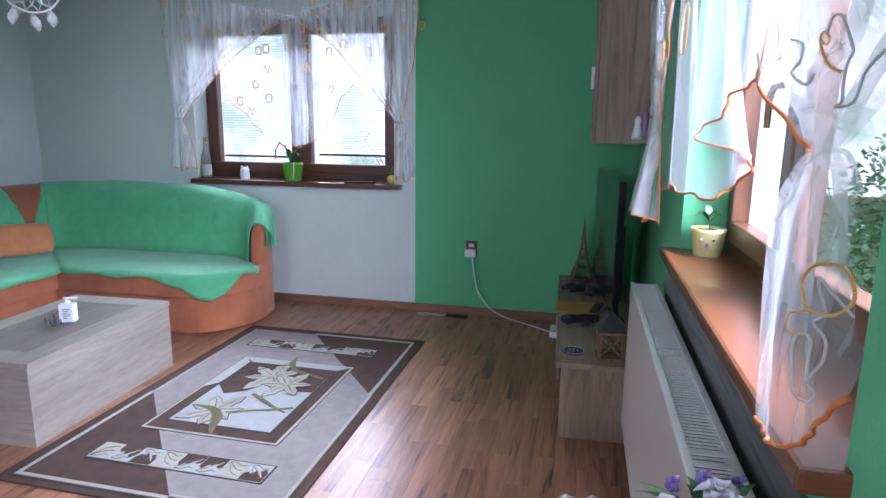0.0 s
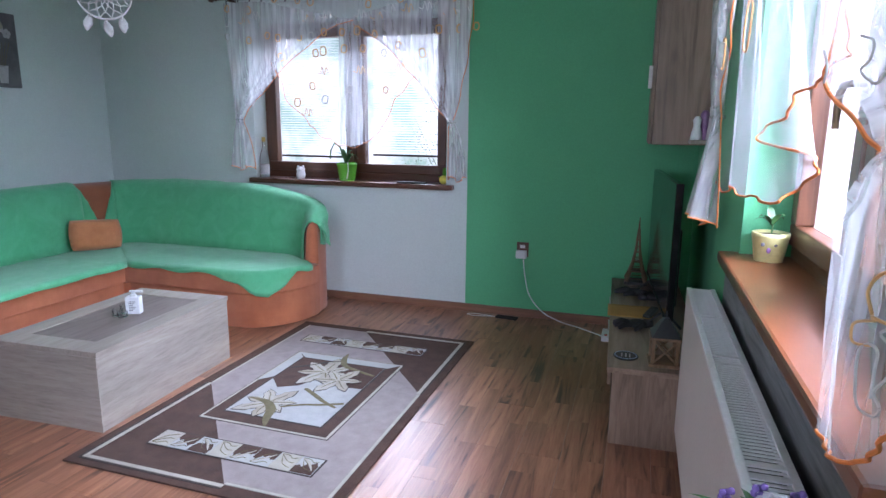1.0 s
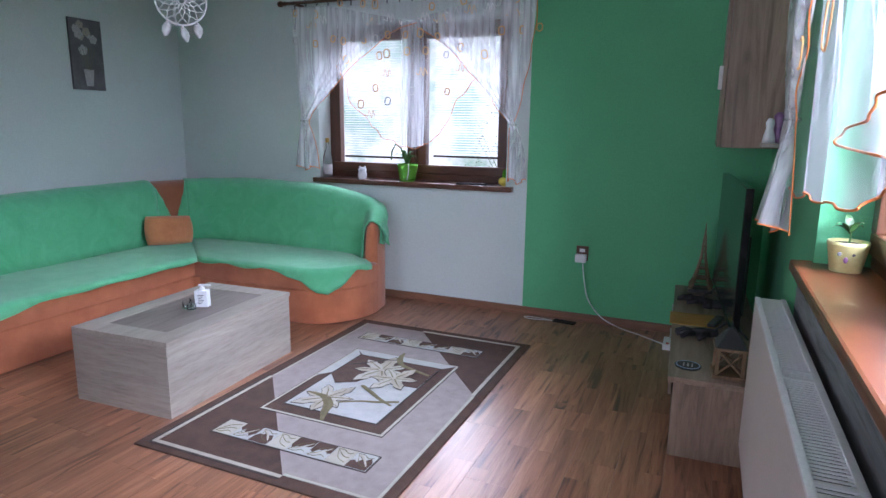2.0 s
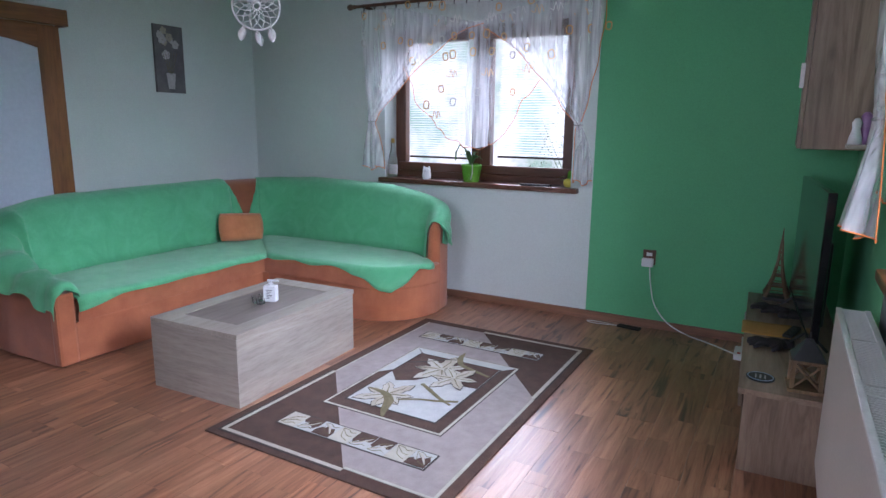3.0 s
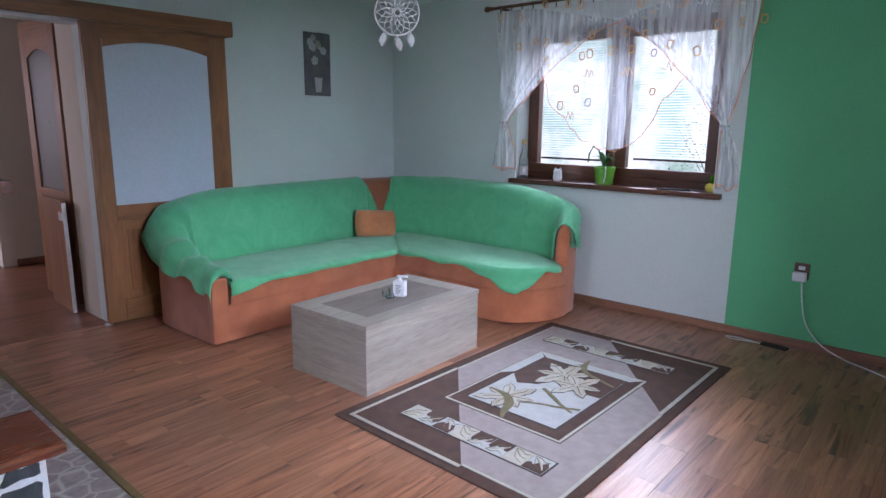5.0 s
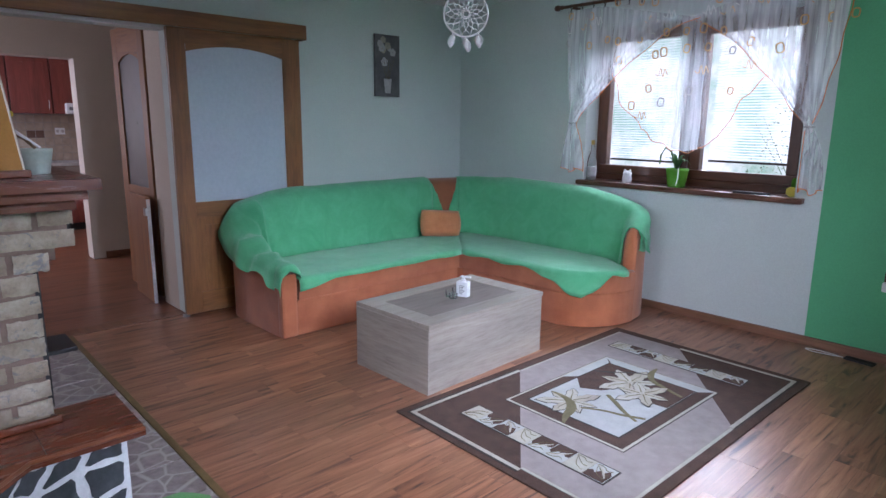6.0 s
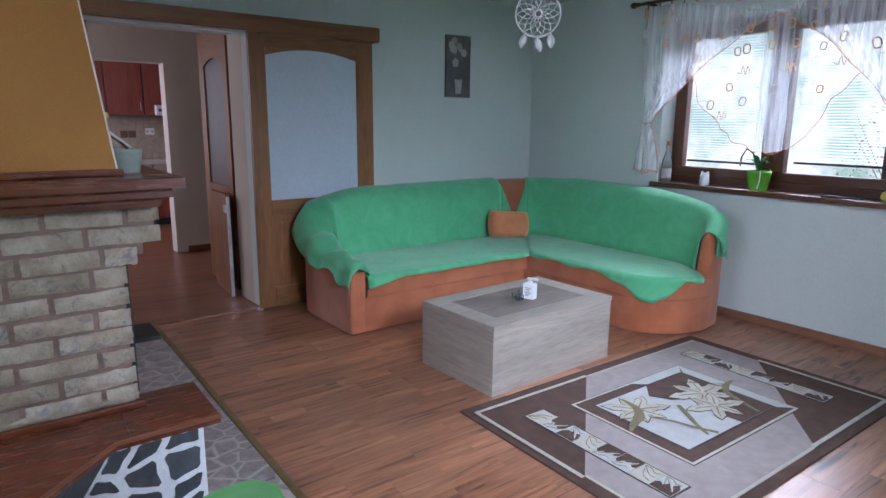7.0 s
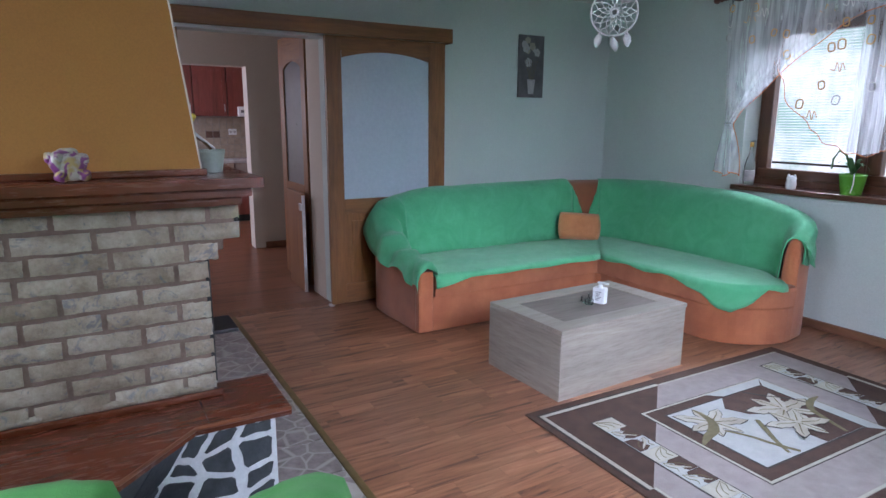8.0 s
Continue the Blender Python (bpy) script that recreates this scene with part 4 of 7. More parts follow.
def petal_flower(cx, cy, r, turn, n, lift=0.0):
    """Pointed, lobed petals with a thin dark outline and a fold along the middle."""
    for k in range(n):
        a = turn + k * 2 * math.pi / n
        u = Vector((math.cos(a), math.sin(a)))
        w = Vector((-u.y, u.x))
        rr = r * (0.86 + 0.26 * ((k * 5) % 3) / 2)
        for grow, z, mm, nm in ((1.10, 0.0187, M_rug_dark, "petal_outline"), (1.0, 0.0202, M_rug_beige if k % 2 else M_rug_cream_leaf, "petal")):
            pts = []
            for s_, wd in ((0.0, 0.05), (0.22, 0.15), (0.4, 0.20), (0.52, 0.17), (0.66, 0.20), (0.84, 0.10), (1.0, 0.0), (0.84, -0.10), (0.66, -0.18), (0.52, -0.15), (0.4, -0.19), (0.22, -0.13), (0.0, -0.05)):
                p = u * (rr * s_ * (1 + (grow - 1) * 0.5)) + w * (rr * wd * grow)
                pts.append((cx + p.x, cy + p.y))
            patch(nm, pts, z + lift + k * 0.00022, mm, high=0.0009)


FLOWERS = ((-0.11, -0.265, 0.165, 0.3, 7, 0.0), (-0.03, 0.19, 0.19, 0.75, 7, 0.0), (0.10, 0.10, 0.16, 0.2, 6, 0.0032))
for cx, cy, r, turn, n_, lift in FLOWERS:
    petal_flower(cx, cy, r, turn, n_, lift)


def ribbon(name, pts, widths, z, material):
    line = catmull([(*p, w) for p, w in zip(pts, widths)], 22)
    left, right = [], []
    for i, (x, y, w) in enumerate(line):
        a, b = line[max(i - 1, 0)], line[min(i + 1, 21)]
        d = Vector((b[0] - a[0], b[1] - a[1])).normalized()
        left.append((x - d.y * w, y + d.x * w))
        right.append((x + d.y * w, y - d.x * w))
    bm = bmesh.new()
    grid(bm, [[(x, y, z) for x, y in left], [(x, y, z + 0.002) for x, y in [((a + c) / 2, (b + d) / 2) for (a, b), (c, d) in zip(left, right)]], [(x, y, z) for x, y in right]])
    part(name, bm, material, rug)


for cx, cy, r, turn, n_, lift in FLOWERS:
    for k in range(n_):
        a = turn + k * 2 * math.pi / n_
        ribbon("petal_vein", [(cx + r * t * math.cos(a + 0.05 * math.sin(t * 9)), cy + r * t * math.sin(a)) for t in (0.1, 0.35, 0.6, 0.82)], [0.004, 0.003, 0.0025, 0.001], 0.0222 + lift, M_rug_olive)
ribbon("stem", [(-0.03, -0.29), (0.07, -0.23), (0.16, -0.2), (0.265, -0.15)], [0.009, 0.010, 0.012, 0.012], 0.0205, M_rug_olive)
ribbon("stem", [(-0.02, -0.05), (0.06, -0.10), (0.15, -0.16), (0.25, -0.21)], [0.012, 0.014, 0.012, 0.008], 0.0206, M_rug_olive)
ribbon("curl", [(-0.243, -0.245), (-0.13, -0.262), (-0.055, -0.33), (-0.02, -0.42), (0.02, -0.50)], [0.006, 0.02, 0.026, 0.02, 0.006], 0.0225, M_rug_olive)
ribbon("branch", [(-0.265, 0.18), (-0.17, 0.25), (-0.09, 0.33), (-0.02, 0.365)], [0.008, 0.010, 0.011, 0.009], 0.0206, M_rug_dark)
ribbon("curl", [(-0.03, 0.49), (-0.015, 0.40), (0.04, 0.31), (0.13, 0.27), (0.265, 0.225)], [0.006, 0.018, 0.017, 0.014, 0.01], 0.0225, M_rug_olive)

for y0, y1, flip in ((-0.79, -0.665, 0), (0.64, 0.755, 1)):
    x0, x1 = ((-0.40, 0.44), (-0.46, 0.40))[flip]
    patch("strip_edge", rect(x0 - 0.008, x1 + 0.008, y0 - 0.008, y1 + 0.008), 0.0112, M_rug_dark, high=0.0016)
    n = 8
    for k in range(n):
        a, b = x0 + (x1 - x0) * k / n, x0 + (x1 - x0) * (k + 1) / n
        cx, cy, w_, h_ = (a + b) / 2, (y0 + y1) / 2, (b - a) / 2, (y1 - y0) / 2
        sg = 1 if k % 4 < 2 else -1
        patch("strip_square", rect(a + 0.001, b - 0.001, y0, y1), 0.0116, M_rug_white if k % 3 else M_rug_cream_leaf, high=0.003)
        if k % 3:
            # a dark corner with a ragged edge and a pale curl over it
            teeth = [(a + 0.002 + (b - a - 0.004) * q, cy + sg * h_ * (0.28 * math.sin(q * 5 + k) - 0.1 + 0.16 * (-1) ** m_)) for m_, q in enumerate((0.0, 0.16, 0.32, 0.48, 0.64, 0.82, 1.0))]
            pts = teeth + [(b - 0.002, cy + sg * (h_ - 0.001)), (a + 0.002, cy + sg * (h_ - 0.001))]
            patch("strip_leaf", pts if sg > 0 else pts[::-1], 0.0147, M_rug_brown, high=0.001)
            ribbon("leaf_curl", [(a + 0.01, cy - sg * h_ * 0.7), (cx - 0.01, cy - sg * h_ * 0.5), (cx + 0.02, cy + sg * h_ * 0.1), (b - 0.012, cy + sg * h_ * 0.55)], [0.003, 0.006, 0.005, 0.002], 0.0163, M_rug_cream_leaf)
        for q in (-0.5, 0.0, 0.5):
            ribbon("leaf_vein", [(cx - 0.8 * w_, cy - sg * h_ * 0.8), (cx - 0.2 * w_, cy + sg * h_ * (q - 0.3)), (cx + 0.3 * w_, cy + sg * h_ * q), (cx + 0.75 * w_, cy + sg * h_ * (q * 1.3))], [0.001, 0.0018, 0.0016, 0.001], 0.0152 if k % 3 == 0 else 0.0149, M_rug_olive)

# ---- windows ----
def window(name, m, u0, u1, z0, z1, mull0, mull1, label):
    """A two-leaf wooden window; local x runs along the wall, local y points into the room."""
    w = new(name)
    w.matrix_world = m
    tagged(w, label, "window", kind="structure")
    fw = 0.055
    for a, b, c, d, mat_ in ((u0, u1, z0, z0 + 0.07, M_windowwood), (u0, u1, z1 - fw, z1, M_windowwood), (u0, u0 + fw, z0 + 0.07, z1 - fw, M_windowwood_v), (u1 - fw, u1, z0 + 0.07, z1 - fw, M_windowwood_v)):
        part("window_frame", boxed(a, b, -0.06, 0.0, c, d, 0.005), mat_, w)
    part("mullion", boxed((mull0 + mull1) / 2 - 0.03, (mull0 + mull1) / 2 + 0.03, -0.06, 0.004, z0 + 0.07, z1 - fw, 0.005), M_windowwood_v, w)
    for s0, s1 in ((u0 + fw - 0.012, (mull0 + mull1) / 2 - 0.012), ((mull0 + mull1) / 2 + 0.012, u1 - fw + 0.012)):
        zb, zt = z0 + 0.058, z1 - fw + 0.012
        lw = 0.075
        sash = part("sash", boxed(s0, s1, -0.045, 0.022, zb, zb + lw, 0.007), M_windowwood, w)
        part("rail", boxed(s0, s1, -0.045, 0.022, zt - lw, zt, 0.007), M_windowwood, sash)
        part("stile", boxed(s0, s0 + lw, -0.045, 0.0225, zb + lw, zt - lw, 0.007), M_windowwood_v, sash)
        part("stile", boxed(s1 - lw, s1, -0.045, 0.0225, zb + lw, zt - lw, 0.007), M_windowwood_v, sash)
        pane = part("pane", boxed(s0 + lw - 0.004, s1 - lw + 0.004, -0.03, -0.018, zb + lw - 0.004, zt - lw + 0.004), M_glass, sash, "clear double glazing")
        pane.visible_shadow = False
    return w


win_n = window("window_1", pose(0, NY + 0.17, 0, 0, 0, 180) @ pose(0, 0, 0), 1.419, 3.107, 0.993, 2.255, 2.14, 2.356, "dark brown wooden two-leaf window with blinds outside")
slat_me = mesh_of("slat", boxed(-0.34, 0.34, -0.008, 0.008, -0.0005, 0.0005, m=pose(0, 0, 0, 20, 0, 0)), M_slat)
for c in (-2.67, -1.797):
    zlow = 1.17 if c < -2 else 1.195
    k = 0
    z = zlow + 0.02
    while z < 2.2:
        ob = new("slat", slat_me)
        ob.parent = win_n
        ob.matrix_parent_inverse = win_n.matrix_world.inverted()
        ob.matrix_basis = pose(c, NY + 0.27, z)
        z += 0.0205
    bar = part("blind_bar", boxed(c - 0.345, c + 0.345, NY + 0.258, NY + 0.282, zlow - 0.008, zlow + 0.008, 0.002), M_rug_dark, win_n, "dark bottom bar of the blind")
    bar.matrix_parent_inverse = win_n.matrix_world.inverted()
sill_n = solid("window_sill_1", boxed(-3.151, -1.350, NY - 0.06, NY + 0.19, 0.955, 0.995, 0.008), M_sill_n, "dark brown wooden window sill", "window sill", "structure")

win_e = window("window_2", pose(EX + 0.17, 0, 0, 0, 0, 90), 0.905, 2.495, 0.985, 2.27, 1.74, 1.84, "brown wooden two-leaf window")
sill_e = solid("window_sill_2", boxed(0.315, EX + 0.19, 0.872, 2.545, 0.945, 0.9865, 0.010), M_sill, "glossy orange-brown wooden window sill", "window sill", "structure")
handle = part("window_handle", boxed(-0.012, 0.0, -0.016, 0.016, -0.045, 0.03, 0.004), M_bronze, win_e, "bronze window handle")
handle.matrix_parent_inverse = win_e.matrix_world.inverted()
handle.matrix_basis = pose(EX + 0.17 - 0.022, 1.80, 1.56)
part("lever", tube(bmesh.new(), [(-0.01, 0, 0), (-0.045, 0, 0), (-0.058, 0.01, -0.004), (-0.06, 0.03, -0.03), (-0.058, 0.035, -0.11)], [0.010, 0.010, 0.011, 0.010, 0.008], 10), M_bronze, handle)


# ---- curtains ----
def fold(u, ztop, z, amp=0.022, wave=26.0):
    t = min(1.0, max(0.0, (ztop - z) / 0.5))
    return amp * (0.5 + 0.5 * t) * (math.sin(u * wave) + 0.45 * math.sin(u * wave * 2.3 + z * 4 + 1.1))


def swag(own, u0, u1, ztop, hem, off):
    """A hanging sheet whose lower edge follows the hem, (u, z) pairs."""
    n, rows_n = 90, 22
    rows = [[] for _ in range(rows_n + 1)]
    edge = []
    for i in range(n + 1):
        u = u0 + (u1 - u0) * i / n
        zb = hem(u)
        for k in range(rows_n + 1):
            z = ztop + (zb - ztop) * k / rows_n
            rows[k].append((u, off + fold(u, ztop, z), z))
        edge.append(rows[-1][-1])
    part("swag", grid(bmesh.new(), rows), M_sheer_thin, own, "white voile", True)
    part("hem", tube(bmesh.new(), edge, 0.0026, 6), M_hem, own, "orange hem")


def side_panel(own, u_out, u_in, ztop, tie, low, off, power=0.7, z_in=None, puff=0.0, cloth=M_sheer):
    """A side drape drawn to a tie and flaring out below it. tie: (u, z); low: (u0, u1, z)."""
    n, up, down = 26, 26, 14
    z_in = ztop if z_in is None else z_in
    rows = []
    inner = []
    for k in range(up + 1):
        b = k / up
        row = []
        for i in range(n + 1):
            a = i / n
            ut = u_out + (u_in - u_out) * a
            zt = ztop + (z_in - ztop) * max(0, a - 0.3) / 0.7
            ug = tie[0] + (a - 0.5) * 0.05 * (1 if u_in > u_out else -1)
            e = b ** (1.6 - (1.6 - power) * a)
            u = ut + (ug - ut) * e
            z = zt + (tie[1] - zt) * b
            row.append((u, off + 0.014 + 0.5 * fold(ut, ztop, z, 0.03, 42) * (1 - 0.5 * b) + 0.012 * math.sin(a * 18) * b + puff * 0.7 * (1 - b ** 3) * (0.5 + 0.5 * math.sin(a * 11)), z))
        rows.append(row)
        u_, d_, z_ = row[-1]
        inner.append((u_ + 0.012 * math.sin(b * 17), d_ + 0.008 * math.sin(b * 23), z_))
    foot = []
    for k in range(1, down + 1):
        b = k / down
        row = []
        for i in range(n + 1):
            a = i / n
            ug = tie[0] + (a - 0.5) * 0.05 * (1 if u_in > u_out else -1)
            ub = low[0] + (low[1] - low[0]) * (a if u_in > u_out else 1 - a)
            u = ug + (ub - ug) * (1 - (1 - b) ** 2.2)
            z = tie[1] + (low[2] - tie[1]) * b + 0.02 * math.sin(a * 9 + 1) * b
            row.append((u, off + 0.014 + (0.012 + 0.02 * b) * math.sin(a * 18) + puff * b * (0.5 + 0.5 * math.sin(a * 11)), z))
        rows.append(row)
        inner.append(row[-1])
        foot = row
    part("side_drape", grid(bmesh.new(), rows), cloth, own, "white voile side drape", True)
    part("hem", tube(bmesh.new(), inner, 0.003, 6), M_hem, own, "orange hem")
    part("hem", tube(bmesh.new(), foot, 0.0035, 6), M_hem, own, "orange hem")
    loop = [(tie[0] + 0.030 * math.cos(t * math.pi / 6), off + 0.014 + 0.026 * math.sin(t * math.pi / 6), tie[1]) for t in range(12)]
    part("tie_band", tube(bmesh.new(), loop, 0.007, 6, True), M_sheer, own, "voile tie band")


def ringlet(own, u, z, r, off, material, thick, turn=0.0):
    pts = []
    for k in range(20):
        a = k * math.pi / 10
        c, s_ = math.cos(a), math.sin(a)
        q = r / (abs(c) ** 3.2 + abs(s_) ** 3.2) ** (1 / 3.2)
        x, y = q * 0.85 * c, q * 1.1 * s_
        pts.append((u + x * math.cos(turn) - y * math.sin(turn), off, z + x * math.sin(turn) + y * math.cos(turn)))
    part("embroidered_ring", tube(bmesh.new(), pts, thick, 5, True), material, own)


def squiggle(own, pts, off, material, thick):
    line = catmull([(a, b) for a, b in pts], 8 * len(pts))
    part("embroidered_line", tube(bmesh.new(), [(a, off, b) for a, b in line], thick, 5), material, own)


def interp(pairs):
    return lambda u: float(np.interp(u, [p[0] for p in pairs], [p[1] for p in pairs]))


cur_n = thing("window_curtain", 0, 0, 0, "white voile curtain with orange hems and embroidered rings", "curtain", group="voile curtains")
cur_n.matrix_world = pose(0, NY - 0.075, 0, 0, 0, 180)
hem_n = interp([(-u, z) for u, z in reversed([(-2.93, 2.13), (-2.91, 1.95), (-2.80, 1.80), (-2.76, 1.66), (-2.62, 1.51), (-2.45, 1.36), (-2.31, 1.29), (-2.18, 1.265), (-2.06, 1.30), (-1.94, 1.38), (-1.83, 1.60), (-1.70, 1.74), (-1.60, 1.86), (-1.42, 2.0)])])
swag(cur_n, 1.42, 2.93, 2.385, lambda u: hem_n(u) + 0.010 * math.sin(u * 46), 0.0)
side_panel(cur_n, 3.27, 2.12, 2.385, (3.18, 1.476), (3.06, 3.25, 1.08), 0.02, 0.66, 2.215, puff=0.035, cloth=M_sheer_gathered)
side_panel(cur_n, 1.19, 2.22, 2.385, (1.345, 1.462), (1.22, 1.375, 1.05), 0.02, 0.66, 2.215, puff=0.035, cloth=M_sheer_gathered)
part("hem", tube(bmesh.new(), [(1.18 + 0.14 * (k / 20) ** 1.7 + 0.006 * math.sin(k), 0.05, 2.385 - 0.9 * k / 20) for k in range(21)], 0.0035, 6), M_hem, cur_n, "orange hem")
strip = []
for k in range(25):
    z = 2.21 - (2.21 - 1.275) * k / 24
    strip.append([(2.065 + 0.20 * i / 20 + 0.004 * math.sin(k * 0.6), 0.032 + 0.014 * math.sin(i * 1.9 + 0.3 * math.sin(k * 0.5)), z + 0.02 * abs(i / 10 - 1)) for i in range(21)])
part("middle_drape", grid(bmesh.new(), strip), M_sheer_gathered, cur_n, "gathered white voile strip", True)
random.seed(7)
for i in range(15):
    for j in range(9):
        u, z = 1.17 + i * 0.145 + random.uniform(-0.05, 0.05), 1.36 + j * 0.125 + random.uniform(-0.04, 0.04)
        if z > hem_n(min(max(u, 1.42), 2.92)) + 0.04 and (z > 1.98 or (i + j) % 2 == 0) and random.random() < 0.85:
            if (i * 3 + j) % 3 == 1:
                squiggle(cur_n, [(u, z), (u + 0.022, z + 0.045), (u + 0.034, z - 0.012), (u + 0.056, z + 0.05), (u + 0.07, z), (u + 0.10, z + 0.012)], 0.055, M_cord_white if (i + j) % 2 else M_cord_gold, 0.0028)
            else:
                ringlet(cur_n, u, z, random.uniform(0.021, 0.029), 0.055, M_cord_gold if (i + j) % 5 else M_cord_grey, 0.0048, random.uniform(-0.3, 0.3))

rod = thing("curtain_rod", -2.238, NY - 0.075, 2.432, "dark wooden curtain rod with rings over the window", "curtain rod")
part("pole", tube(bmesh.new(), [(-1.12, 0, 0), (1.12, 0, 0)], 0.013, 12), M_windowwood, rod)
for s_ in (-1, 1):
    bm = lathe(bmesh.new(), [(0.008, 0), (0.02, 0.008), (0.012, 0.018), (0.026, 0.045), (0.022, 0.07), (0.006, 0.085)], 14)
    bmesh.ops.transform(bm, matrix=pose(s_ * 1.12, 0, 0, 0, 90 * s_, 0), verts=bm.verts[:])
    part("finial", bm, M_windowwood, rod, smooth=True)
    part("bracket", boxed(s_ * 1.0 - 0.01, s_ * 1.0 + 0.01, -0.012, 0.074, -0.028, -0.008, 0.003), M_windowwood, rod)
for k in range(20):
    x = -1.03 + k * 2.06 / 19
    part("ring", tube(bmesh.new(), [(x + 0.004 * math.sin(t), 0.019 * math.cos(t * math.pi / 6), 0.019 * math.sin(t * math.pi / 6) - 0.006) for t in range(12)], 0.003, 5, True), M_black, rod)
    part("clip", boxed(x - 0.004, x + 0.004, -0.004, 0.004, -0.052, -0.024, 0.001), M_black, rod)

cur_e = thing("window_curtain", 0, 0, 0, "white voile curtain with orange hems and grey embroidery", "curtain", group="voile curtains")
cur_e.matrix_world = pose(EX - 0.055, 0, 0, 0, 0, 90)
edge_e = catmull([(1.25, 1.70, 0.0), (1.25, 1.60, 0.0), (1.265, 1.568, 0.01), (1.377, 1.541, 0.0), (1.566, 1.528, 0.01), (1.604, 1.485, 0.0), (1.90, 1.455, 0.01), (1.91, 1.412, 0.0), (1.562, 1.394, -0.02), (1.415, 1.365, -0.025), (1.60, 1.31, -0.01), (1.632, 1.274, 0.01), (1.952, 1.259, 0.02), (2.159, 1.237, 0.0), (2.4, 1.245, 0.02), (2.6, 1.205, 0.0), (2.78, 1.23, 0.02)], 130)
rows = []
for k in range(27):
    b = k / 26
    row = []
    for i, (u, z, d) in enumerate(edge_e):
        ut = 1.25 + 1.6 * i / 129
        row.append((ut + (u - ut) * b ** 1.5, d * b + fold(ut, 2.42, 2.42 - b, 0.018, 30) * (1 - 0.4 * b), 2.42 + (z - 2.42) * b))
    rows.append(row)
part("swag", grid(bmesh.new(), rows), M_sheer_thin, cur_e, "white voile", True)
part("hem", tube(bmesh.new(), rows[-1], 0.0034, 6), M_hem, cur_e, "orange hem")
side_panel(cur_e, 2.95, 2.3, 2.42, (2.70, 1.49), (2.60, 2.80, 1.075), 0.03, 0.9, puff=0.055, cloth=M_sheer_gathered)

# the drape beside the near window post, gathered by a ribbon
inner_e = catmull([(1.25, 2.42), (1.20, 2.1), (1.13, 1.8), (1.105, 1.64), (1.12, 1.56), (1.133, 1.535), (1.09, 1.50), (0.985, 1.467), (0.93, 1.438), (0.895, 1.424), (0.945, 1.40), (1.03, 1.335), (1.052, 1.25), (1.058, 1.185), (1.045, 1.10), (1.024, 0.988)], 64)
outer_e = catmull([(0.50, 2.42), (0.52, 2.1), (0.54, 1.8), (0.57, 1.64), (0.60, 1.58), (0.65, 1.54), (0.72, 1.50), (0.785, 1.465), (0.825, 1.44), (0.845, 1.426), (0.80, 1.405), (0.745, 1.34), (0.728, 1.28), (0.719, 1.23), (0.714, 1.20), (0.716, 1.16)], 64)
rows = []
for k, (p_, q_) in enumerate(zip(inner_e, outer_e)):
    tight = min(1.0, abs(k - 38.0) / 16.0)
    row = []
    for i in range(41):
        a = i / 40
        dip = -0.03 * math.sin(a * math.pi) * max(0.0, (k - 44) / 19)
        row.append((p_[0] + (q_[0] - p_[0]) * a, 0.034 + (0.010 + 0.014 * tight) * math.sin(a * (21 - 9 * max(0.0, (k - 40) / 23)) + 0.06 * k) * (1 - 0.8 * max(0.0, (k - 40) / 23)) + 0.003 * math.sin(a * 47 + 1), p_[1] + (q_[1] - p_[1]) * a ** 1.5 + dip))
    rows.append(row)
part("side_drape", grid(bmesh.new(), rows), M_sheer, cur_e, "white voile side drape", True)
part("hem", tube(bmesh.new(), [r_[0] for r_ in rows[:39]], 0.0034, 6), M_hem, cur_e, "orange hem")
part("hem", tube(bmesh.new(), rows[-1], 0.0034, 6), M_hem, cur_e, "orange hem")
squiggle(cur_e, [(0.893, 1.328), (0.825, 1.367), (0.798, 1.404), (0.751, 1.424), (0.691, 1.429), (0.661, 1.418), (0.634, 1.394)], 0.080, M_sheer, 0.0028)
for u, z, r, mm, th in ((2.05, 1.74, 0.065, M_cord_gold, 0.003), (2.6, 1.72, 0.05, M_cord_gold, 0.0035), (1.55, 1.98, 0.07, M_cord_gold, 0.0035), (2.4, 2.05, 0.06, M_cord_grey, 0.0035)):
    ringlet(cur_e, u, z, r, 0.055, mm, th, 0.3)
squiggle(cur_e, [(0.811, 1.549), (0.788, 1.542), (0.781, 1.548), (0.800, 1.556), (0.808, 1.548), (0.791, 1.530), (0.766, 1.516), (0.730, 1.508)], 0.075, M_cord_gold, 0.0017)
squiggle(cur_e, [(0.792, 1.552), (0.778, 1.568), (0.753, 1.566), (0.728, 1.545), (0.711, 1.526), (0.721, 1.515), (0.725, 1.495), (0.722, 1.478), (0.738, 1.473), (0.694, 1.476), (0.677, 1.502), (0.642, 1.519)], 0.075, M_cord_grey, 0.0017)
squiggle(cur_e, [(0.626, 1.278), (0.685, 1.287), (0.719, 1.294), (0.715, 1.282), (0.691, 1.261), (0.718, 1.242), (0.682, 1.236), (0.681, 1.212), (0.712, 1.180), (0.691, 1.170), (0.711, 1.153), (0.755, 1.148), (0.770, 1.178), (0.770, 1.206), (0.746, 1.221), (0.719, 1.222), (0.719, 1.197), (0.718, 1.170)], 0.075, M_cord_grey, 0.0017)
squiggle(cur_e, [(0.749, 1.254), (0.770, 1.275), (0.739, 1.301), (0.680, 1.316), (0.643, 1.312), (0.630, 1.291), (0.676, 1.263), (0.748, 1.251)], 0.075, M_cord_gold, 0.0020)
squiggle(cur_e, [(0.738, 1.250), (0.798, 1.229), (0.795, 1.208), (0.742, 1.221)], 0.075, M_cord_gold, 0.0017)
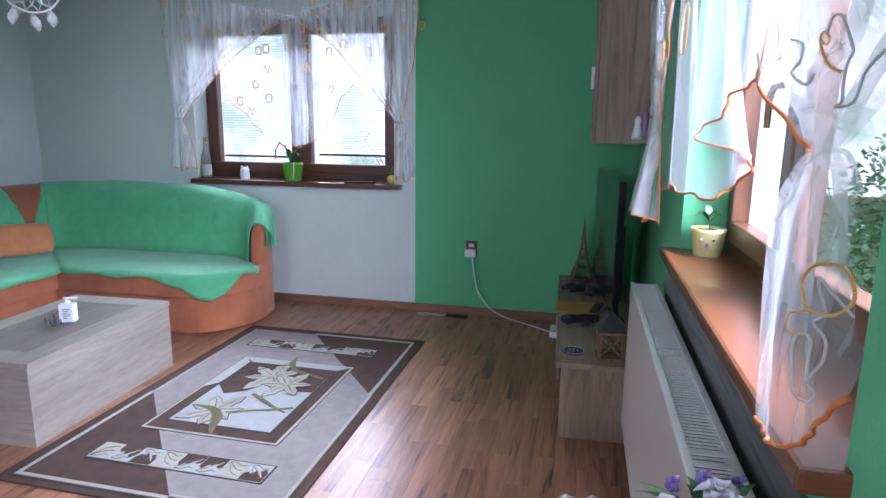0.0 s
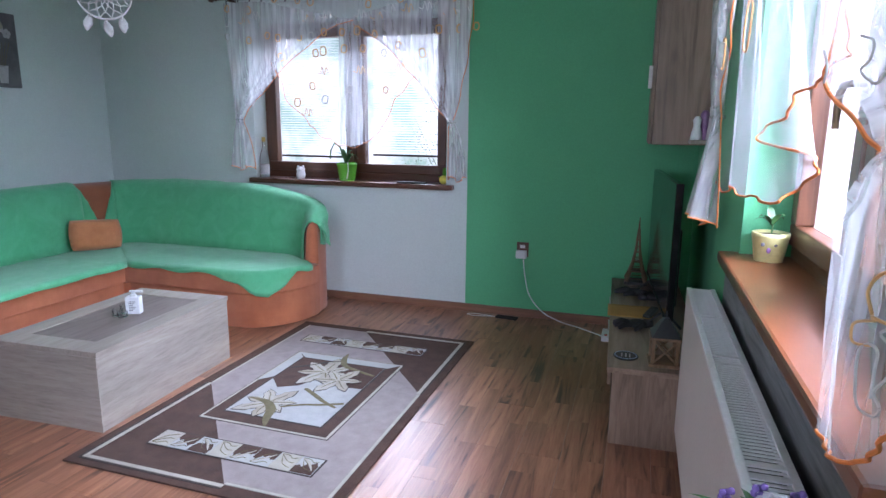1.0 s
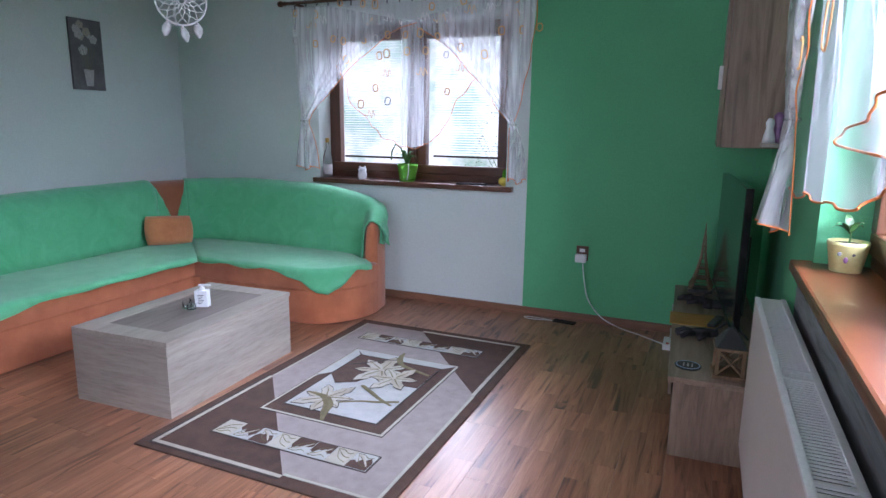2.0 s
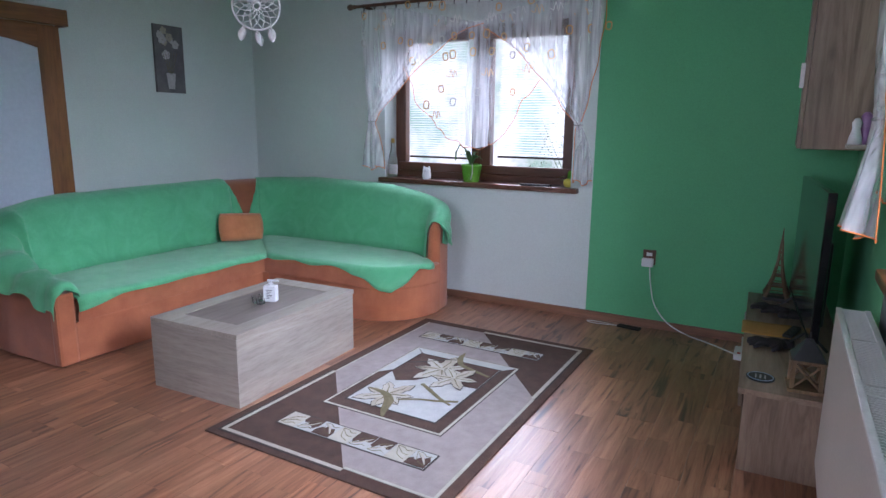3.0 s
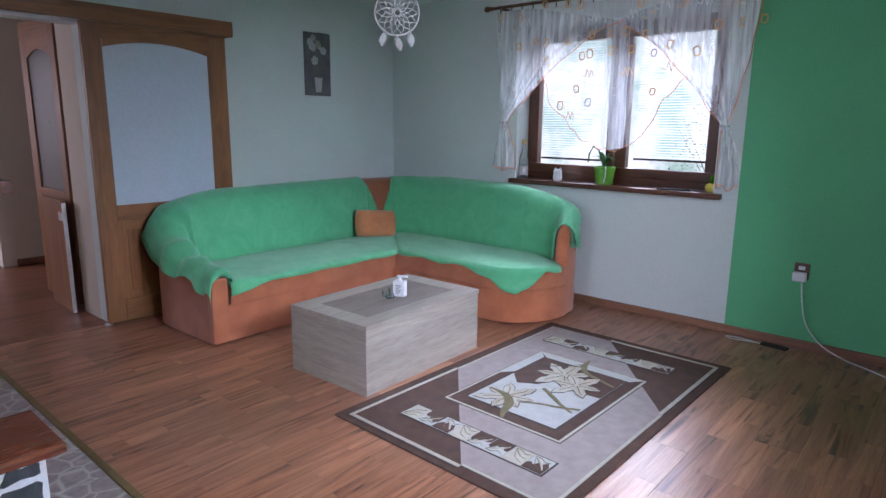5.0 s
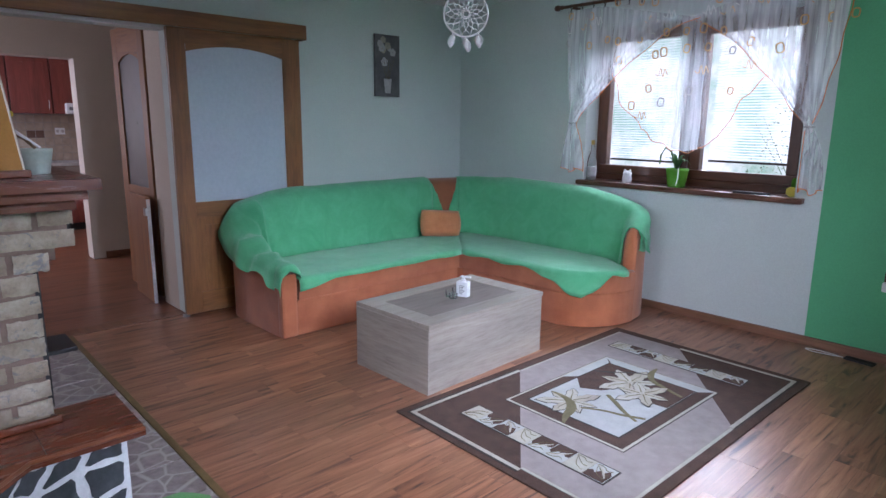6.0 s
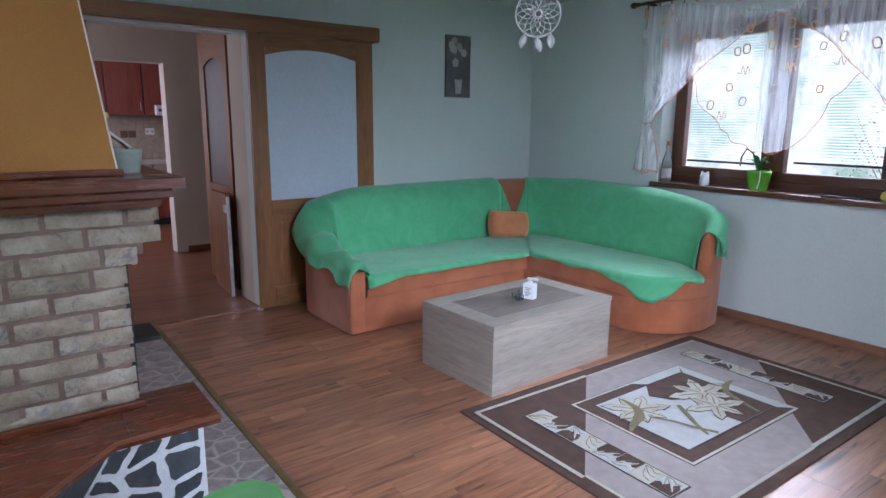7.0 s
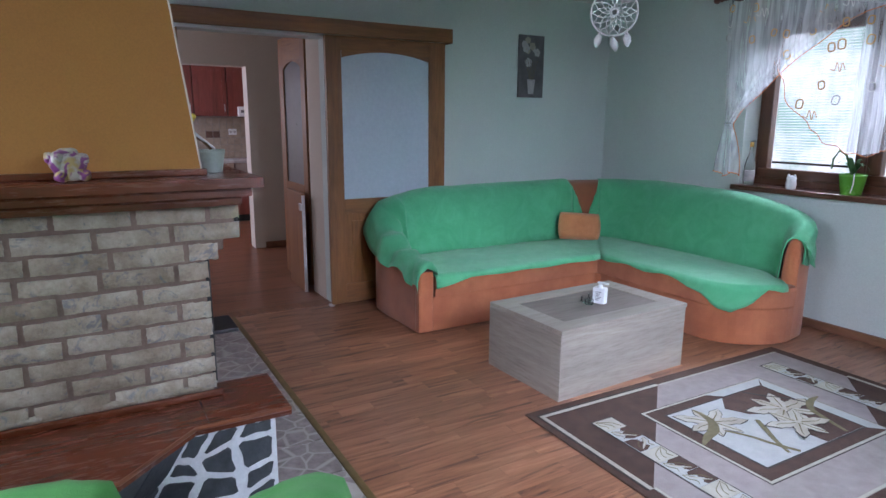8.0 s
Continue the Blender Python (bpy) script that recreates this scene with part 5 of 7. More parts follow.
squiggle(cur_e, [(0.918, 1.564), (0.869, 1.551), (0.872, 1.531), (0.901, 1.520), (0.841, 1.502), (0.816, 1.513)], 0.075, M_cord_white, 0.0019)
squiggle(cur_e, [(1.083, 1.564), (1.057, 1.540), (1.063, 1.516)], 0.075, M_cord_grey, 0.0019)
rod_e = thing("curtain_rod", EX - 0.055, 1.7, 2.47, "dark wooden curtain rod over the window", "curtain rod")
part("pole", tube(bmesh.new(), [(0, -1.3, 0), (0, 1.3, 0)], 0.013, 12), M_windowwood, rod_e)
for s_ in (-1, 1):
    part("bracket", boxed(-0.012, 0.054, s_ * 1.15 - 0.01, s_ * 1.15 + 0.01, -0.03, -0.01, 0.003), M_windowwood, rod_e)


# ---- things on the sills ----
def flower_pot(name, x, y, z, r, h, material, label):
    p = thing(name, x, y, z, label, "plant pot")
    part("pot", lathe(bmesh.new(), [(r * 0.72, 0), (r * 0.76, 0.004), (r * 0.98, h * 0.86), (r, h * 0.88), (r, h), (r * 0.9, h), (r * 0.88, h * 0.86)], 28), material, p, smooth=True)
    part("soil", lathe(bmesh.new(), [(r * 0.88, h * 0.8), (r * 0.87, h * 0.9), (r * 0.4, h * 0.93), (0.002, h * 0.94)], 20), M_soil, p)
    return p


def leaf(bm, base, tip, width, sag=0.02):
    base, tip = Vector(base), Vector(tip)
    d = (tip - base)
    side = d.cross(Vector((0, 0, 1)))
    if side.length < 1e-4:
        side = Vector((1, 0, 0))
    side.normalize()
    rows = []
    for k in range(7):
        t = k / 6
        c = base + d * t + Vector((0, 0, sag * math.sin(t * math.pi)))
        w = width * math.sin(math.pi * (0.08 + 0.92 * t) ** 0.8) * 0.5
        rows.append([c - side * w, c + Vector((0, 0, -0.15 * w)), c + side * w])
    return grid(bm, rows)


p = flower_pot("potted_orchid", -2.273, NY + 0.03, 0.9935, 0.085, 0.145, M_limepot, "lime green ceramic pot with a drooping orchid")
for k, (tx, ty, tz) in enumerate(((-0.12, -0.02, 0.20), (-0.08, 0.03, 0.24), (0.07, -0.02, 0.19), (0.03, 0.04, 0.23), (0.09, 0.03, 0.17))):
    part("leaf", leaf(bmesh.new(), (0, 0, 0.13), (tx, ty, tz), 0.045, 0.06), M_leaf, p, smooth=True)
part("stem", tube(bmesh.new(), [(-0.01, 0, 0.13), (-0.06, 0, 0.27), (-0.11, 0, 0.30), (-0.145, 0, 0.24), (-0.15, 0, 0.17)], 0.007, 8), M_leaf, p)
part("root", tube(bmesh.new(), [(0.02, -0.05, 0.13), (0.05, -0.085, 0.15), (0.055, -0.095, 0.08), (0.04, -0.09, 0.02)], 0.004, 6), M_cord_white, p)
owl = thing("owl_figurine", -2.685, NY - 0.0, 0.9935, "small white ceramic owl figurine", "figurine")
bm = lathe(bmesh.new(), [(0.036, 0), (0.044, 0.01), (0.05, 0.05), (0.042, 0.085), (0.046, 0.105), (0.036, 0.125), (0.01, 0.132)], 20)
for s_ in (-1, 1):
    ball(bm, (s_ * 0.03, 0, 0.128), 0.013, (1, 0.8, 1.5), 10, 8)
    ball(bm, (s_ * 0.017, -0.042, 0.10), 0.012, (1, 0.5, 1), 10, 8)
bmesh.ops.scale(bm, vec=(0.78, 0.78, 0.78), verts=bm.verts[:])
part("figure", bm, M_plastic, owl, smooth=True)
bott = thing("glass_bottle", -3.06, NY + 0.045, 0.9935, "clear glass bottle with a gold cap and label", "bottle")
part("glass", lathe(bmesh.new(), [(0.036, 0), (0.04, 0.006), (0.04, 0.15), (0.034, 0.19), (0.014, 0.25), (0.013, 0.31)], 20), M_bottle, bott, smooth=True)
part("cap", lathe(bmesh.new(), [(0.015, 0.30), (0.0155, 0.305), (0.0155, 0.335), (0.012, 0.338)], 16), M_gold, bott)
part("label", lathe(bmesh.new(), [(0.0405, 0.03), (0.0408, 0.032), (0.0408, 0.11), (0.0405, 0.112)], 20), M_photo_pale, bott)
kn = thing("remote_control", -1.689, NY - 0.02, 0.9935, "flat black remote control lying on the sill", "remote control", rz=6.0)
part("case", boxed(-0.12, 0.12, -0.022, 0.022, 0.0, 0.016, 0.005), M_dark, kn)
for k in range(6):
    part("button", lathe(bmesh.new(), [(0.006, 0.016), (0.006, 0.018), (0.004, 0.0185)], 10, (-0.08 + 0.03 * k, 0, 0)), M_photo_grey, kn)
frog = thing("small_plant_figure", -1.443, NY + 0.03, 0.9935, "small green and yellow ornament with leaves", "ornament")
part("body", ball(bmesh.new(), (0, 0, 0.035), 0.035, (1.1, 0.9, 1.0)), M_yellow, frog, smooth=True)
for tx, tz in ((-0.09, 0.02), (-0.06, 0.07), (0.05, 0.11), (0.02, 0.13), (0.07, 0.06)):
    part("leaf", leaf(bmesh.new(), (0, 0, 0.04), (tx, -0.02, tz), 0.03, 0.03), M_limepot, frog, smooth=True)

p = flower_pot("face_pot", 0.465, 2.40, 0.984, 0.062, 0.105, M_yellowpot, "pale yellow pot with a painted face and seedling")
for k, (tx, ty, tz) in enumerate(((-0.05, -0.02, 0.16), (0.03, -0.04, 0.17), (-0.01, 0.03, 0.19), (-0.06, 0.02, 0.14), (0.04, 0.02, 0.15))):
    part("leaf", leaf(bmesh.new(), (0.0, 0, 0.13), (tx, ty, tz), 0.028, 0.02), M_leaf, p, smooth=True)
part("stem", tube(bmesh.new(), [(0, 0, 0.09), (0.003, 0, 0.12), (0, 0, 0.16)], 0.003, 6), M_leaf, p)
for s_ in (-1, 1):
    part("eye", ball(bmesh.new(), (-0.012 + s_ * 0.02, -0.054, 0.068), 0.007, (1, 0.5, 1), 10, 8), M_photo_grey, p)
part("nose", ball(bmesh.new(), (-0.012, -0.0535, 0.048), 0.009, (0.8, 0.4, 1.2), 10, 8), M_purple, p)

# ---- radiator and the board behind it ----
rad = thing("radiator", 0.288, 1.75, 0.0, "cream steel panel radiator with a white grille top", "radiator")
part("front_panel", boxed(-0.055, -0.045, -0.98, 0.98, 0.13, 0.775, 0.004), M_cream, rad)
part("back_panel", boxed(0.043, 0.053, -0.98, 0.98, 0.13, 0.775, 0.004), M_white, rad)
for s_ in (-1, 1):
    part("side_cover", boxed(-0.045, 0.043, s_ * 0.98 - 0.006, s_ * 0.98 + 0.006, 0.13, 0.77, 0.002), M_white, rad)
part("top_rail", boxed(-0.056, -0.036, -0.985, 0.985, 0.772, 0.784, 0.003), M_white, rad)
part("top_rail", boxed(0.036, 0.056, -0.985, 0.985, 0.772, 0.784, 0.003), M_white, rad)
# black filler added as the shade between the grille bars
part("gap_shade_core", boxed(-0.036, 0.036, -0.97, 0.97, 0.16, 0.762), M_black, rad)
fin = mesh_of("grille_bar", boxed(-0.036, 0.036, -0.0038, 0.0038, 0.7775, 0.781, 0.0008), M_white)
for k in range(122):
    ob = new("grille_bar", fin)
    ob.parent = rad
    ob.location = (0, -0.976 + k * 0.01613, 0)
for k in (28, 31, 66, 70, 96):
    part("grille_bridge", boxed(-0.038, 0.038, -0.976 + k * 0.01613 - 0.009, -0.976 + k * 0.01613 + 0.009, 0.7815, 0.784), M_white, rad)
for s_ in (-1, 1):
    part("wall_bracket", boxed(0.05, 0.095, s_ * 0.7 - 0.015, s_ * 0.7 + 0.015, 0.2, 0.7), M_white, rad)
    part("foot", boxed(-0.02, 0.02, s_ * 0.8 - 0.02, s_ * 0.8 + 0.02, 0.0, 0.14), M_white, rad)
solid("wall_panel_east", boxed(EX - 0.012, EX - 0.001, 0.6, 2.72, 0.12, 0.865, 0.003), M_panel, "dark grey board on the wall behind the radiator", "wall panel", "structure")

# ---- low television bench ----
stand = thing("tv_bench", 0.115, 3.615, 0, "rustic oak laminate television bench", "tv bench", rz=1.8)
part("top", boxed(-0.215, 0.225, -0.88, 0.86, 0.36, 0.385, 0.002), M_rustic_y, stand)
part("side_panel", boxed(-0.19, 0.225, -0.85, -0.83, 0.0, 0.36, 0.002), M_rustic, stand)
part("side_panel", boxed(-0.19, 0.225, 0.81, 0.83, 0.0, 0.36, 0.002), M_rustic, stand)
part("back_panel", boxed(0.205, 0.22, -0.83, 0.81, 0.02, 0.36), M_rustic_y, stand)
part("shelf", boxed(-0.17, 0.205, -0.83, 0.81, 0.17, 0.188), M_rustic_y, stand)
part("bottom", boxed(-0.19, 0.205, -0.83, 0.81, 0.03, 0.05), M_rustic_y, stand)
for k in range(2):
    d = part("drawer_front", boxed(-0.208, -0.191, -0.275 + 0.54 * k, 0.262 + 0.54 * k, 0.05, 0.355, 0.002), M_rustic, stand)
    part("handle", boxed(-0.222, -0.208, -0.09 + 0.54 * k, 0.08 + 0.54 * k, 0.30, 0.312, 0.002), M_steel, d)
cable_in = thing("power_strip", -0.135, 4.26, 0.0, "small white power strip on the floor by the bench", "power strip")
part("case", boxed(-0.03, 0.025, -0.09, 0.09, 0.0, 0.04, 0.006), M_plastic, cable_in)
part("switch", boxed(-0.01, 0.01, -0.075, -0.05, 0.04, 0.044, 0.001), M_ruby, cable_in)

tv = thing("television", 0.150, 3.74, 0.385, "flat black television on a stand, screen off", "television", rz=4.2)
part("panel", boxed(-0.008, 0.03, -0.555, 0.555, 0.10, 0.795, 0.006), M_gloss_black, tv)
part("bezel", boxed(-0.012, -0.0085, -0.556, 0.556, 0.098, 0.112, 0.001), M_gloss_black, tv)
part("back_cover", boxed(0.03, 0.06, -0.42, 0.42, 0.14, 0.55, 0.012), M_black, tv)
for s_ in (-1, 1):
    part("foot", tube(bmesh.new(), [(-0.10, s_ * 0.36, 0.006), (0.01, s_ * 0.36, 0.10), (0.10, s_ * 0.36, 0.006)], [0.007, 0.009, 0.007], 8), M_black, tv)

tower = thing("tower_model", 0.035, 4.37, 0.385, "bronze model of an iron lattice tower", "model")
part("base", boxed(-0.075, 0.075, -0.075, 0.075, 0.0, 0.02, 0.003), M_black, tower)
for a in range(4):
    sx, sy = ((1, 1), (1, -1), (-1, -1), (-1, 1))[a]
    part("leg", tube(bmesh.new(), [(sx * 0.065, sy * 0.065, 0.02), (sx * 0.045, sy * 0.045, 0.075), (sx * 0.028, sy * 0.028, 0.14), (sx * 0.012, sy * 0.012, 0.24), (sx * 0.004, sy * 0.004, 0.38)], [0.017, 0.014, 0.012, 0.009, 0.005], 6), M_bronze, tower)
for z, r in ((0.085, 0.052), (0.15, 0.034), (0.30, 0.016)):
    part("platform", boxed(-r, r, -r, r, z, z + 0.012, 0.002), M_bronze, tower)
part("spire", lathe(bmesh.new(), [(0.008, 0.37), (0.006, 0.40), (0.002, 0.46)], 8), M_bronze, tower)
for z in (0.04, 0.11, 0.18, 0.22, 0.26):
    r = float(np.interp(z, [0.02, 0.075, 0.14, 0.24, 0.38], [0.065, 0.045, 0.028, 0.012, 0.004]))
    part("brace", tube(bmesh.new(), [(r, r, z), (r, -r, z), (-r, -r, z), (-r, r, z)], 0.003, 5, True), M_bronze, tower)


def glove(x, y, rz, label):
    g = thing("work_glove", x, y, 0.385, label, "glove", rz=rz, group="gloves on the bench")
    bm = ball(bmesh.new(), (0, 0, 0.022), 0.05, (1.15, 0.9, 0.45), 16, 10)
    part("palm", bm, M_dark, g, smooth=True)
    for k in range(4):
        a = -0.6 + k * 0.36
        part("finger", tube(bmesh.new(), [(0.04 * math.cos(a), 0.04 * math.sin(a), 0.022), (0.09 * math.cos(a), 0.08 * math.sin(a), 0.026), (0.125 * math.cos(a * 0.9), 0.11 * math.sin(a), 0.014)], [0.015, 0.014, 0.009], 8), M_dark, g, smooth=True)
    part("thumb", tube(bmesh.new(), [(-0.01, 0.03, 0.022), (0.01, 0.07, 0.024), (0.04, 0.085, 0.012)], [0.016, 0.014, 0.009], 8), M_dark, g, smooth=True)
    part("cuff", tube(bmesh.new(), [(-0.04, 0, 0.02), (-0.085, 0.0, 0.022)], [0.026, 0.02], 10), M_dark, g, smooth=True)


glove(0.03, 4.03, 160, "crumpled black work glove on the tv bench")
glove(0.14, 3.95, 20, "crumpled black work glove on the tv bench")
glove(0.05, 3.36, 200, "crumpled black work glove on the tv bench")
pap = thing("ochre_cloth", 0.015, 3.65, 0.385, "ochre yellow cloth lying flat on the bench", "cloth", rz=2.0)
bm = bmesh.new()
grid(bm, [[(-0.13 + 0.25 * i / 10, -0.12 + 0.24 * j / 8, 0.004 + 0.003 * noise.noise(Vector((i * 0.5, j * 0.6, 0)))) for i in range(11)] for j in range(9)])
part("sheet", thicken(bm, 0.003), M_paper, pap, smooth=True)
rem = thing("remote_control", 0.125, 3.62, 0.392, "slim black remote control on the cloth", "remote control", rz=76.0)
part("case", boxed(-0.10, 0.10, -0.022, 0.022, 0.0, 0.018, 0.006), M_black, rem)
for k in range(7):
    part("button", lathe(bmesh.new(), [(0.005, 0.018), (0.005, 0.02), (0.003, 0.0205)], 8, (-0.08 + 0.024 * k, 0.006 * (-1) ** k, 0)), M_photo_grey, rem)
coast = thing("round_coaster", 0.005, 2.89, 0.385, "round dark coaster with a pale emblem", "coaster")
part("disc", lathe(bmesh.new(), [(0.056, 0), (0.058, 0.002), (0.058, 0.006), (0.055, 0.008)], 28), M_black, coast)
part("rim", tube(bmesh.new(), [(0.05 * math.cos(a * math.pi / 12), 0.05 * math.sin(a * math.pi / 12), 0.008) for a in range(24)], 0.002, 5, True), M_petal_blue, coast)
for dx, w in ((-0.018, 0.006), (0.0, 0.008), (0.018, 0.006)):
    part("emblem", boxed(dx - w / 2, dx + w / 2, -0.022, 0.022, 0.008, 0.0088), M_photo_pale, coast)
lan = thing("wooden_lantern", 0.17, 2.86, 0.385, "small wooden lantern with a dark pyramid roof", "lantern", rz=4.0)
for sx in (-1, 1):
    for sy in (-1, 1):
        part("post", boxed(sx * 0.052 - 0.008, sx * 0.052 + 0.008, sy * 0.052 - 0.008, sy * 0.052 + 0.008, 0.014, 0.125, 0.002), M_pinewood, lan)
part("base", boxed(-0.068, 0.068, -0.068, 0.068, 0.0, 0.015, 0.002), M_pinewood, lan)
part("cap", boxed(-0.066, 0.066, -0.066, 0.066, 0.125, 0.138, 0.002), M_pinewood, lan)
bm = bmesh.new()
bmesh.ops.create_cone(bm, cap_ends=True, segments=4, radius1=0.088, radius2=0.016, depth=0.08, matrix=pose(0, 0, 0.178, 0, 0, 45))
part("roof", bm, M_black, lan)
part("ring", tube(bmesh.new(), [(0, 0.015 * math.cos(a * math.pi / 6), 0.232 + 0.015 * math.sin(a * math.pi / 6)) for a in range(12)], 0.002, 5, True), M_black, lan)
for sx, rot in ((0, 0), (0, 90), (0, 180), (0, 270)):
    for tilt in (1, -1):
        bm = tube(bmesh.new(), [(-0.045, -0.054, 0.07 - tilt * 0.045), (0.045, -0.054, 0.07 + tilt * 0.045)], 0.005, 6)
        bmesh.ops.transform(bm, matrix=pose(0, 0, 0, 0, 0, rot), verts=bm.verts[:])
        part("cross_bar", bm, M_pinewood, lan)

# ---- wall cabinet ----
cab = thing("wall_cabinet", 0.215, 4.1, 1.355, "rustic oak wall cabinet with an open end shelf", "cabinet")
part("body", boxed(-0.155, 0.168, -0.50, 0.50, 0.0, 0.85, 0.002), M_rustic, cab)
door = part("door", boxed(-0.175, -0.157, -0.497, 0.497, 0.003, 0.847, 0.002), M_rustic, cab)
part("handle", boxed(-0.195, -0.175, -0.46, -0.44, 0.30, 0.42, 0.003), M_white, door, "white bar handle")
part("end_shelf", boxed(0.03, 0.168, -0.66, -0.502, 0.01, 0.03, 0.002), M_sonoma, cab)
for k, (dx, dy, rr, mm) in enumerate(((0.06, -0.6, 0.03, M_plastic), (0.10, -0.56, 0.035, M_purple), (0.13, -0.62, 0.026, M_photo_pale))):
    f = thing("figurine", 0.215 + dx, 4.1 + dy, 1.386, "small pale glazed figurine on the end shelf", "figurine", group="figurines on the shelf")
    part("figure", lathe(bmesh.new(), [(rr, 0), (rr * 0.9, 0.03), (rr * 0.55, 0.07 + 0.03 * k), (rr * 0.7, 0.10 + 0.03 * k), (rr * 0.3, 0.12 + 0.03 * k)], 14), mm, f, smooth=True)

# ---- socket, charger, phone ----
sock = thing("wall_socket", -0.797, NY - 0.001, 0.517, "brown wall socket with a white charger plugged in", "socket")
part("plate", boxed(-0.045, 0.045, -0.012, 0.0, -0.045, 0.065, 0.004), M_windowwood, sock)
part("switch_window", boxed(-0.02, 0.02, -0.016, -0.012, 0.02, 0.045, 0.002), M_plastic, sock)
ch = part("charger", boxed(-0.045, 0.035, -0.055, -0.012, -0.055, 0.005, 0.008), M_plastic, sock, "white charger plug")
cab1 = thing("white_cable", -0.785, NY - 0.03, 0.0, "white cable hanging to the floor and along the wall", "cable")
line = catmull([(0.005, -0.03, 0.46), (0.022, -0.03, 0.33), (0.06, -0.035, 0.19), (0.16, -0.05, 0.075), (0.30, -0.08, 0.02), (0.45, -0.14, 0.006), (0.62, -0.27, 0.006), (0.665, -0.33, 0.02)], 50)
part("cord", tube(bmesh.new(), line, 0.0045, 7), M_plastic, cab1, smooth=True)
phone = thing("mobile_phone", -0.885, 4.47, 0.0, "black mobile phone lying on the floor", "phone", rz=-7.0)
part("body", boxed(-0.085, 0.085, -0.03, 0.03, 0.0, 0.012, 0.004), M_dark, phone)
part("screen", boxed(-0.075, 0.075, -0.026, 0.026, 0.012, 0.0128), M_dark, phone)
cab2 = thing("white_cable", -1.04, 4.455, 0.0, "thin white cable coiled beside the phone", "cable")
line = catmull([(0.07, 0.01, 0.005), (0.0, 0.03, 0.005), (-0.10, 0.04, 0.005), (-0.16, 0.02, 0.005), (-0.11, -0.01, 0.005), (-0.02, 0.0, 0.006), (0.06, 0.02, 0.005)], 40)
part("cord", tube(bmesh.new(), line, 0.003, 6), M_plastic, cab2, smooth=True)

# ---- west wall: sliding door, picture ----
hdr = thing("sliding_door_pelmet", -4.62, 1.642, 2.10, "brown stained wooden pelmet over the sliding door", "pelmet")
part("face_board", boxed(0.08, 0.10, -1.067, 1.067, 0.0, 0.112, 0.006), M_oak_h, hdr)
part("top_board", boxed(-0.038, 0.08, -1.067, 1.067, 0.098, 0.112, 0.002), M_oak_h, hdr)
part("end_board", boxed(-0.038, 0.08, 1.05, 1.067, 0.0, 0.097, 0.002), M_oak_h, hdr)
part("rail", boxed(-0.035, -0.01, -1.04, 1.04, -0.012, 0.012, 0.002), M_plastic, hdr, "white metal sliding rail")

DX = -4.60


def arch_frame(bm, y0, y1, z0, zs, rise, o0, o1, top, x0, x1, n=16):
    """The field between a segment-arched opening and the straight rail over it."""
    up = []
    for k in range(n + 1):
        t = k / n
        up.append((y0 + (y1 - y0) * t, zs + rise * (1 - (2 * t - 1) ** 2)))
    for (ya, za), (yb, zb) in zip(up, up[1:]):
        vs = []
        for x in (x0, x1):
            vs.append([bm.verts.new((x, ya, za)), bm.verts.new((x, yb, zb)), bm.verts.new((x, yb, top)), bm.verts.new((x, ya, top))])
        a, b = vs
        bm.faces.new(a[::-1])
        bm.faces.new(b)
        bm.faces.new((a[0], a[1], b[1], b[0]))
        bm.faces.new((a[2], a[3], b[3], b[2]))
    return bm


def glazed_door(d, width, height, sl, sr, glass_z, spring, rise, mid, x0, x1, pane_material):
    """A panelled leaf with an arched frosted pane: local y along the leaf, x through it."""
    part("stile", boxed(x0, x1, 0, sl, 0, height, 0.004), M_oak, d)
    part("stile", boxed(x0, x1, width - sr, width, 0, height, 0.004), M_oak, d)
    part("middle_rail", boxed(x0, x1, sl + 0.0005, width - sr - 0.0005, mid, glass_z, 0.004), M_oak_h, d)
    part("bottom_rail", boxed(x0, x1, sl + 0.0005, width - sr - 0.0005, 0, 0.16, 0.004), M_oak_h, d)
    part("lower_panel", boxed(x0 + 0.012, x1 - 0.012, sl, width - sr, 0.16, mid), M_oak, d)
    part("raised_field", boxed(x0 + 0.006, x1 - 0.006, sl + 0.06, width - sr - 0.06, 0.22, mid - 0.06, 0.005), M_oak, d)
    part("arched_top_rail", arch_frame(bmesh.new(), sl, width - sr, glass_z, spring, rise, 0, 0, height, x0, x1), M_oak_h, d)
    part("pane", boxed(x0 + 0.014, x1 - 0.014, sl, width - sr, glass_z, spring + rise), pane_material, d, "frosted glass")


leafd = new("door_1")
leafd.matrix_world = pose(DX, 1.635, 0.015)
tagged(leafd, "brown wooden sliding door with milky arched glass", "door", kind="structure")
glazed_door(leafd, 1.035, 2.09, 0.125, 0.15, 0.85, 1.93, 0.055, 0.735, -0.02, 0.022, M_frost)
part("floor_guide", boxed(-0.02, 0.02, -0.02, 0.02, -0.015, 0.004, 0.002), M_steel, leafd)
jb = new("door_frame_1")
jb.matrix_world = pose(WX, 0, 0)
tagged(jb, "brown wooden lining at the edge of the doorway", "door frame", kind="structure")
part("jamb", boxed(-0.13, 0.012, 0.60, 0.625, 0.0, 2.09, 0.003), M_oak, jb)
pic = thing("canvas_picture", WX + 0.002, 3.612, 1.697, "grey canvas picture of pale flowers in a vase", "picture")
part("canvas", boxed(0.0, 0.022, -0.14, 0.14, 0.0, 0.545, 0.003), M_photo_grey, pic)
random.seed(3)
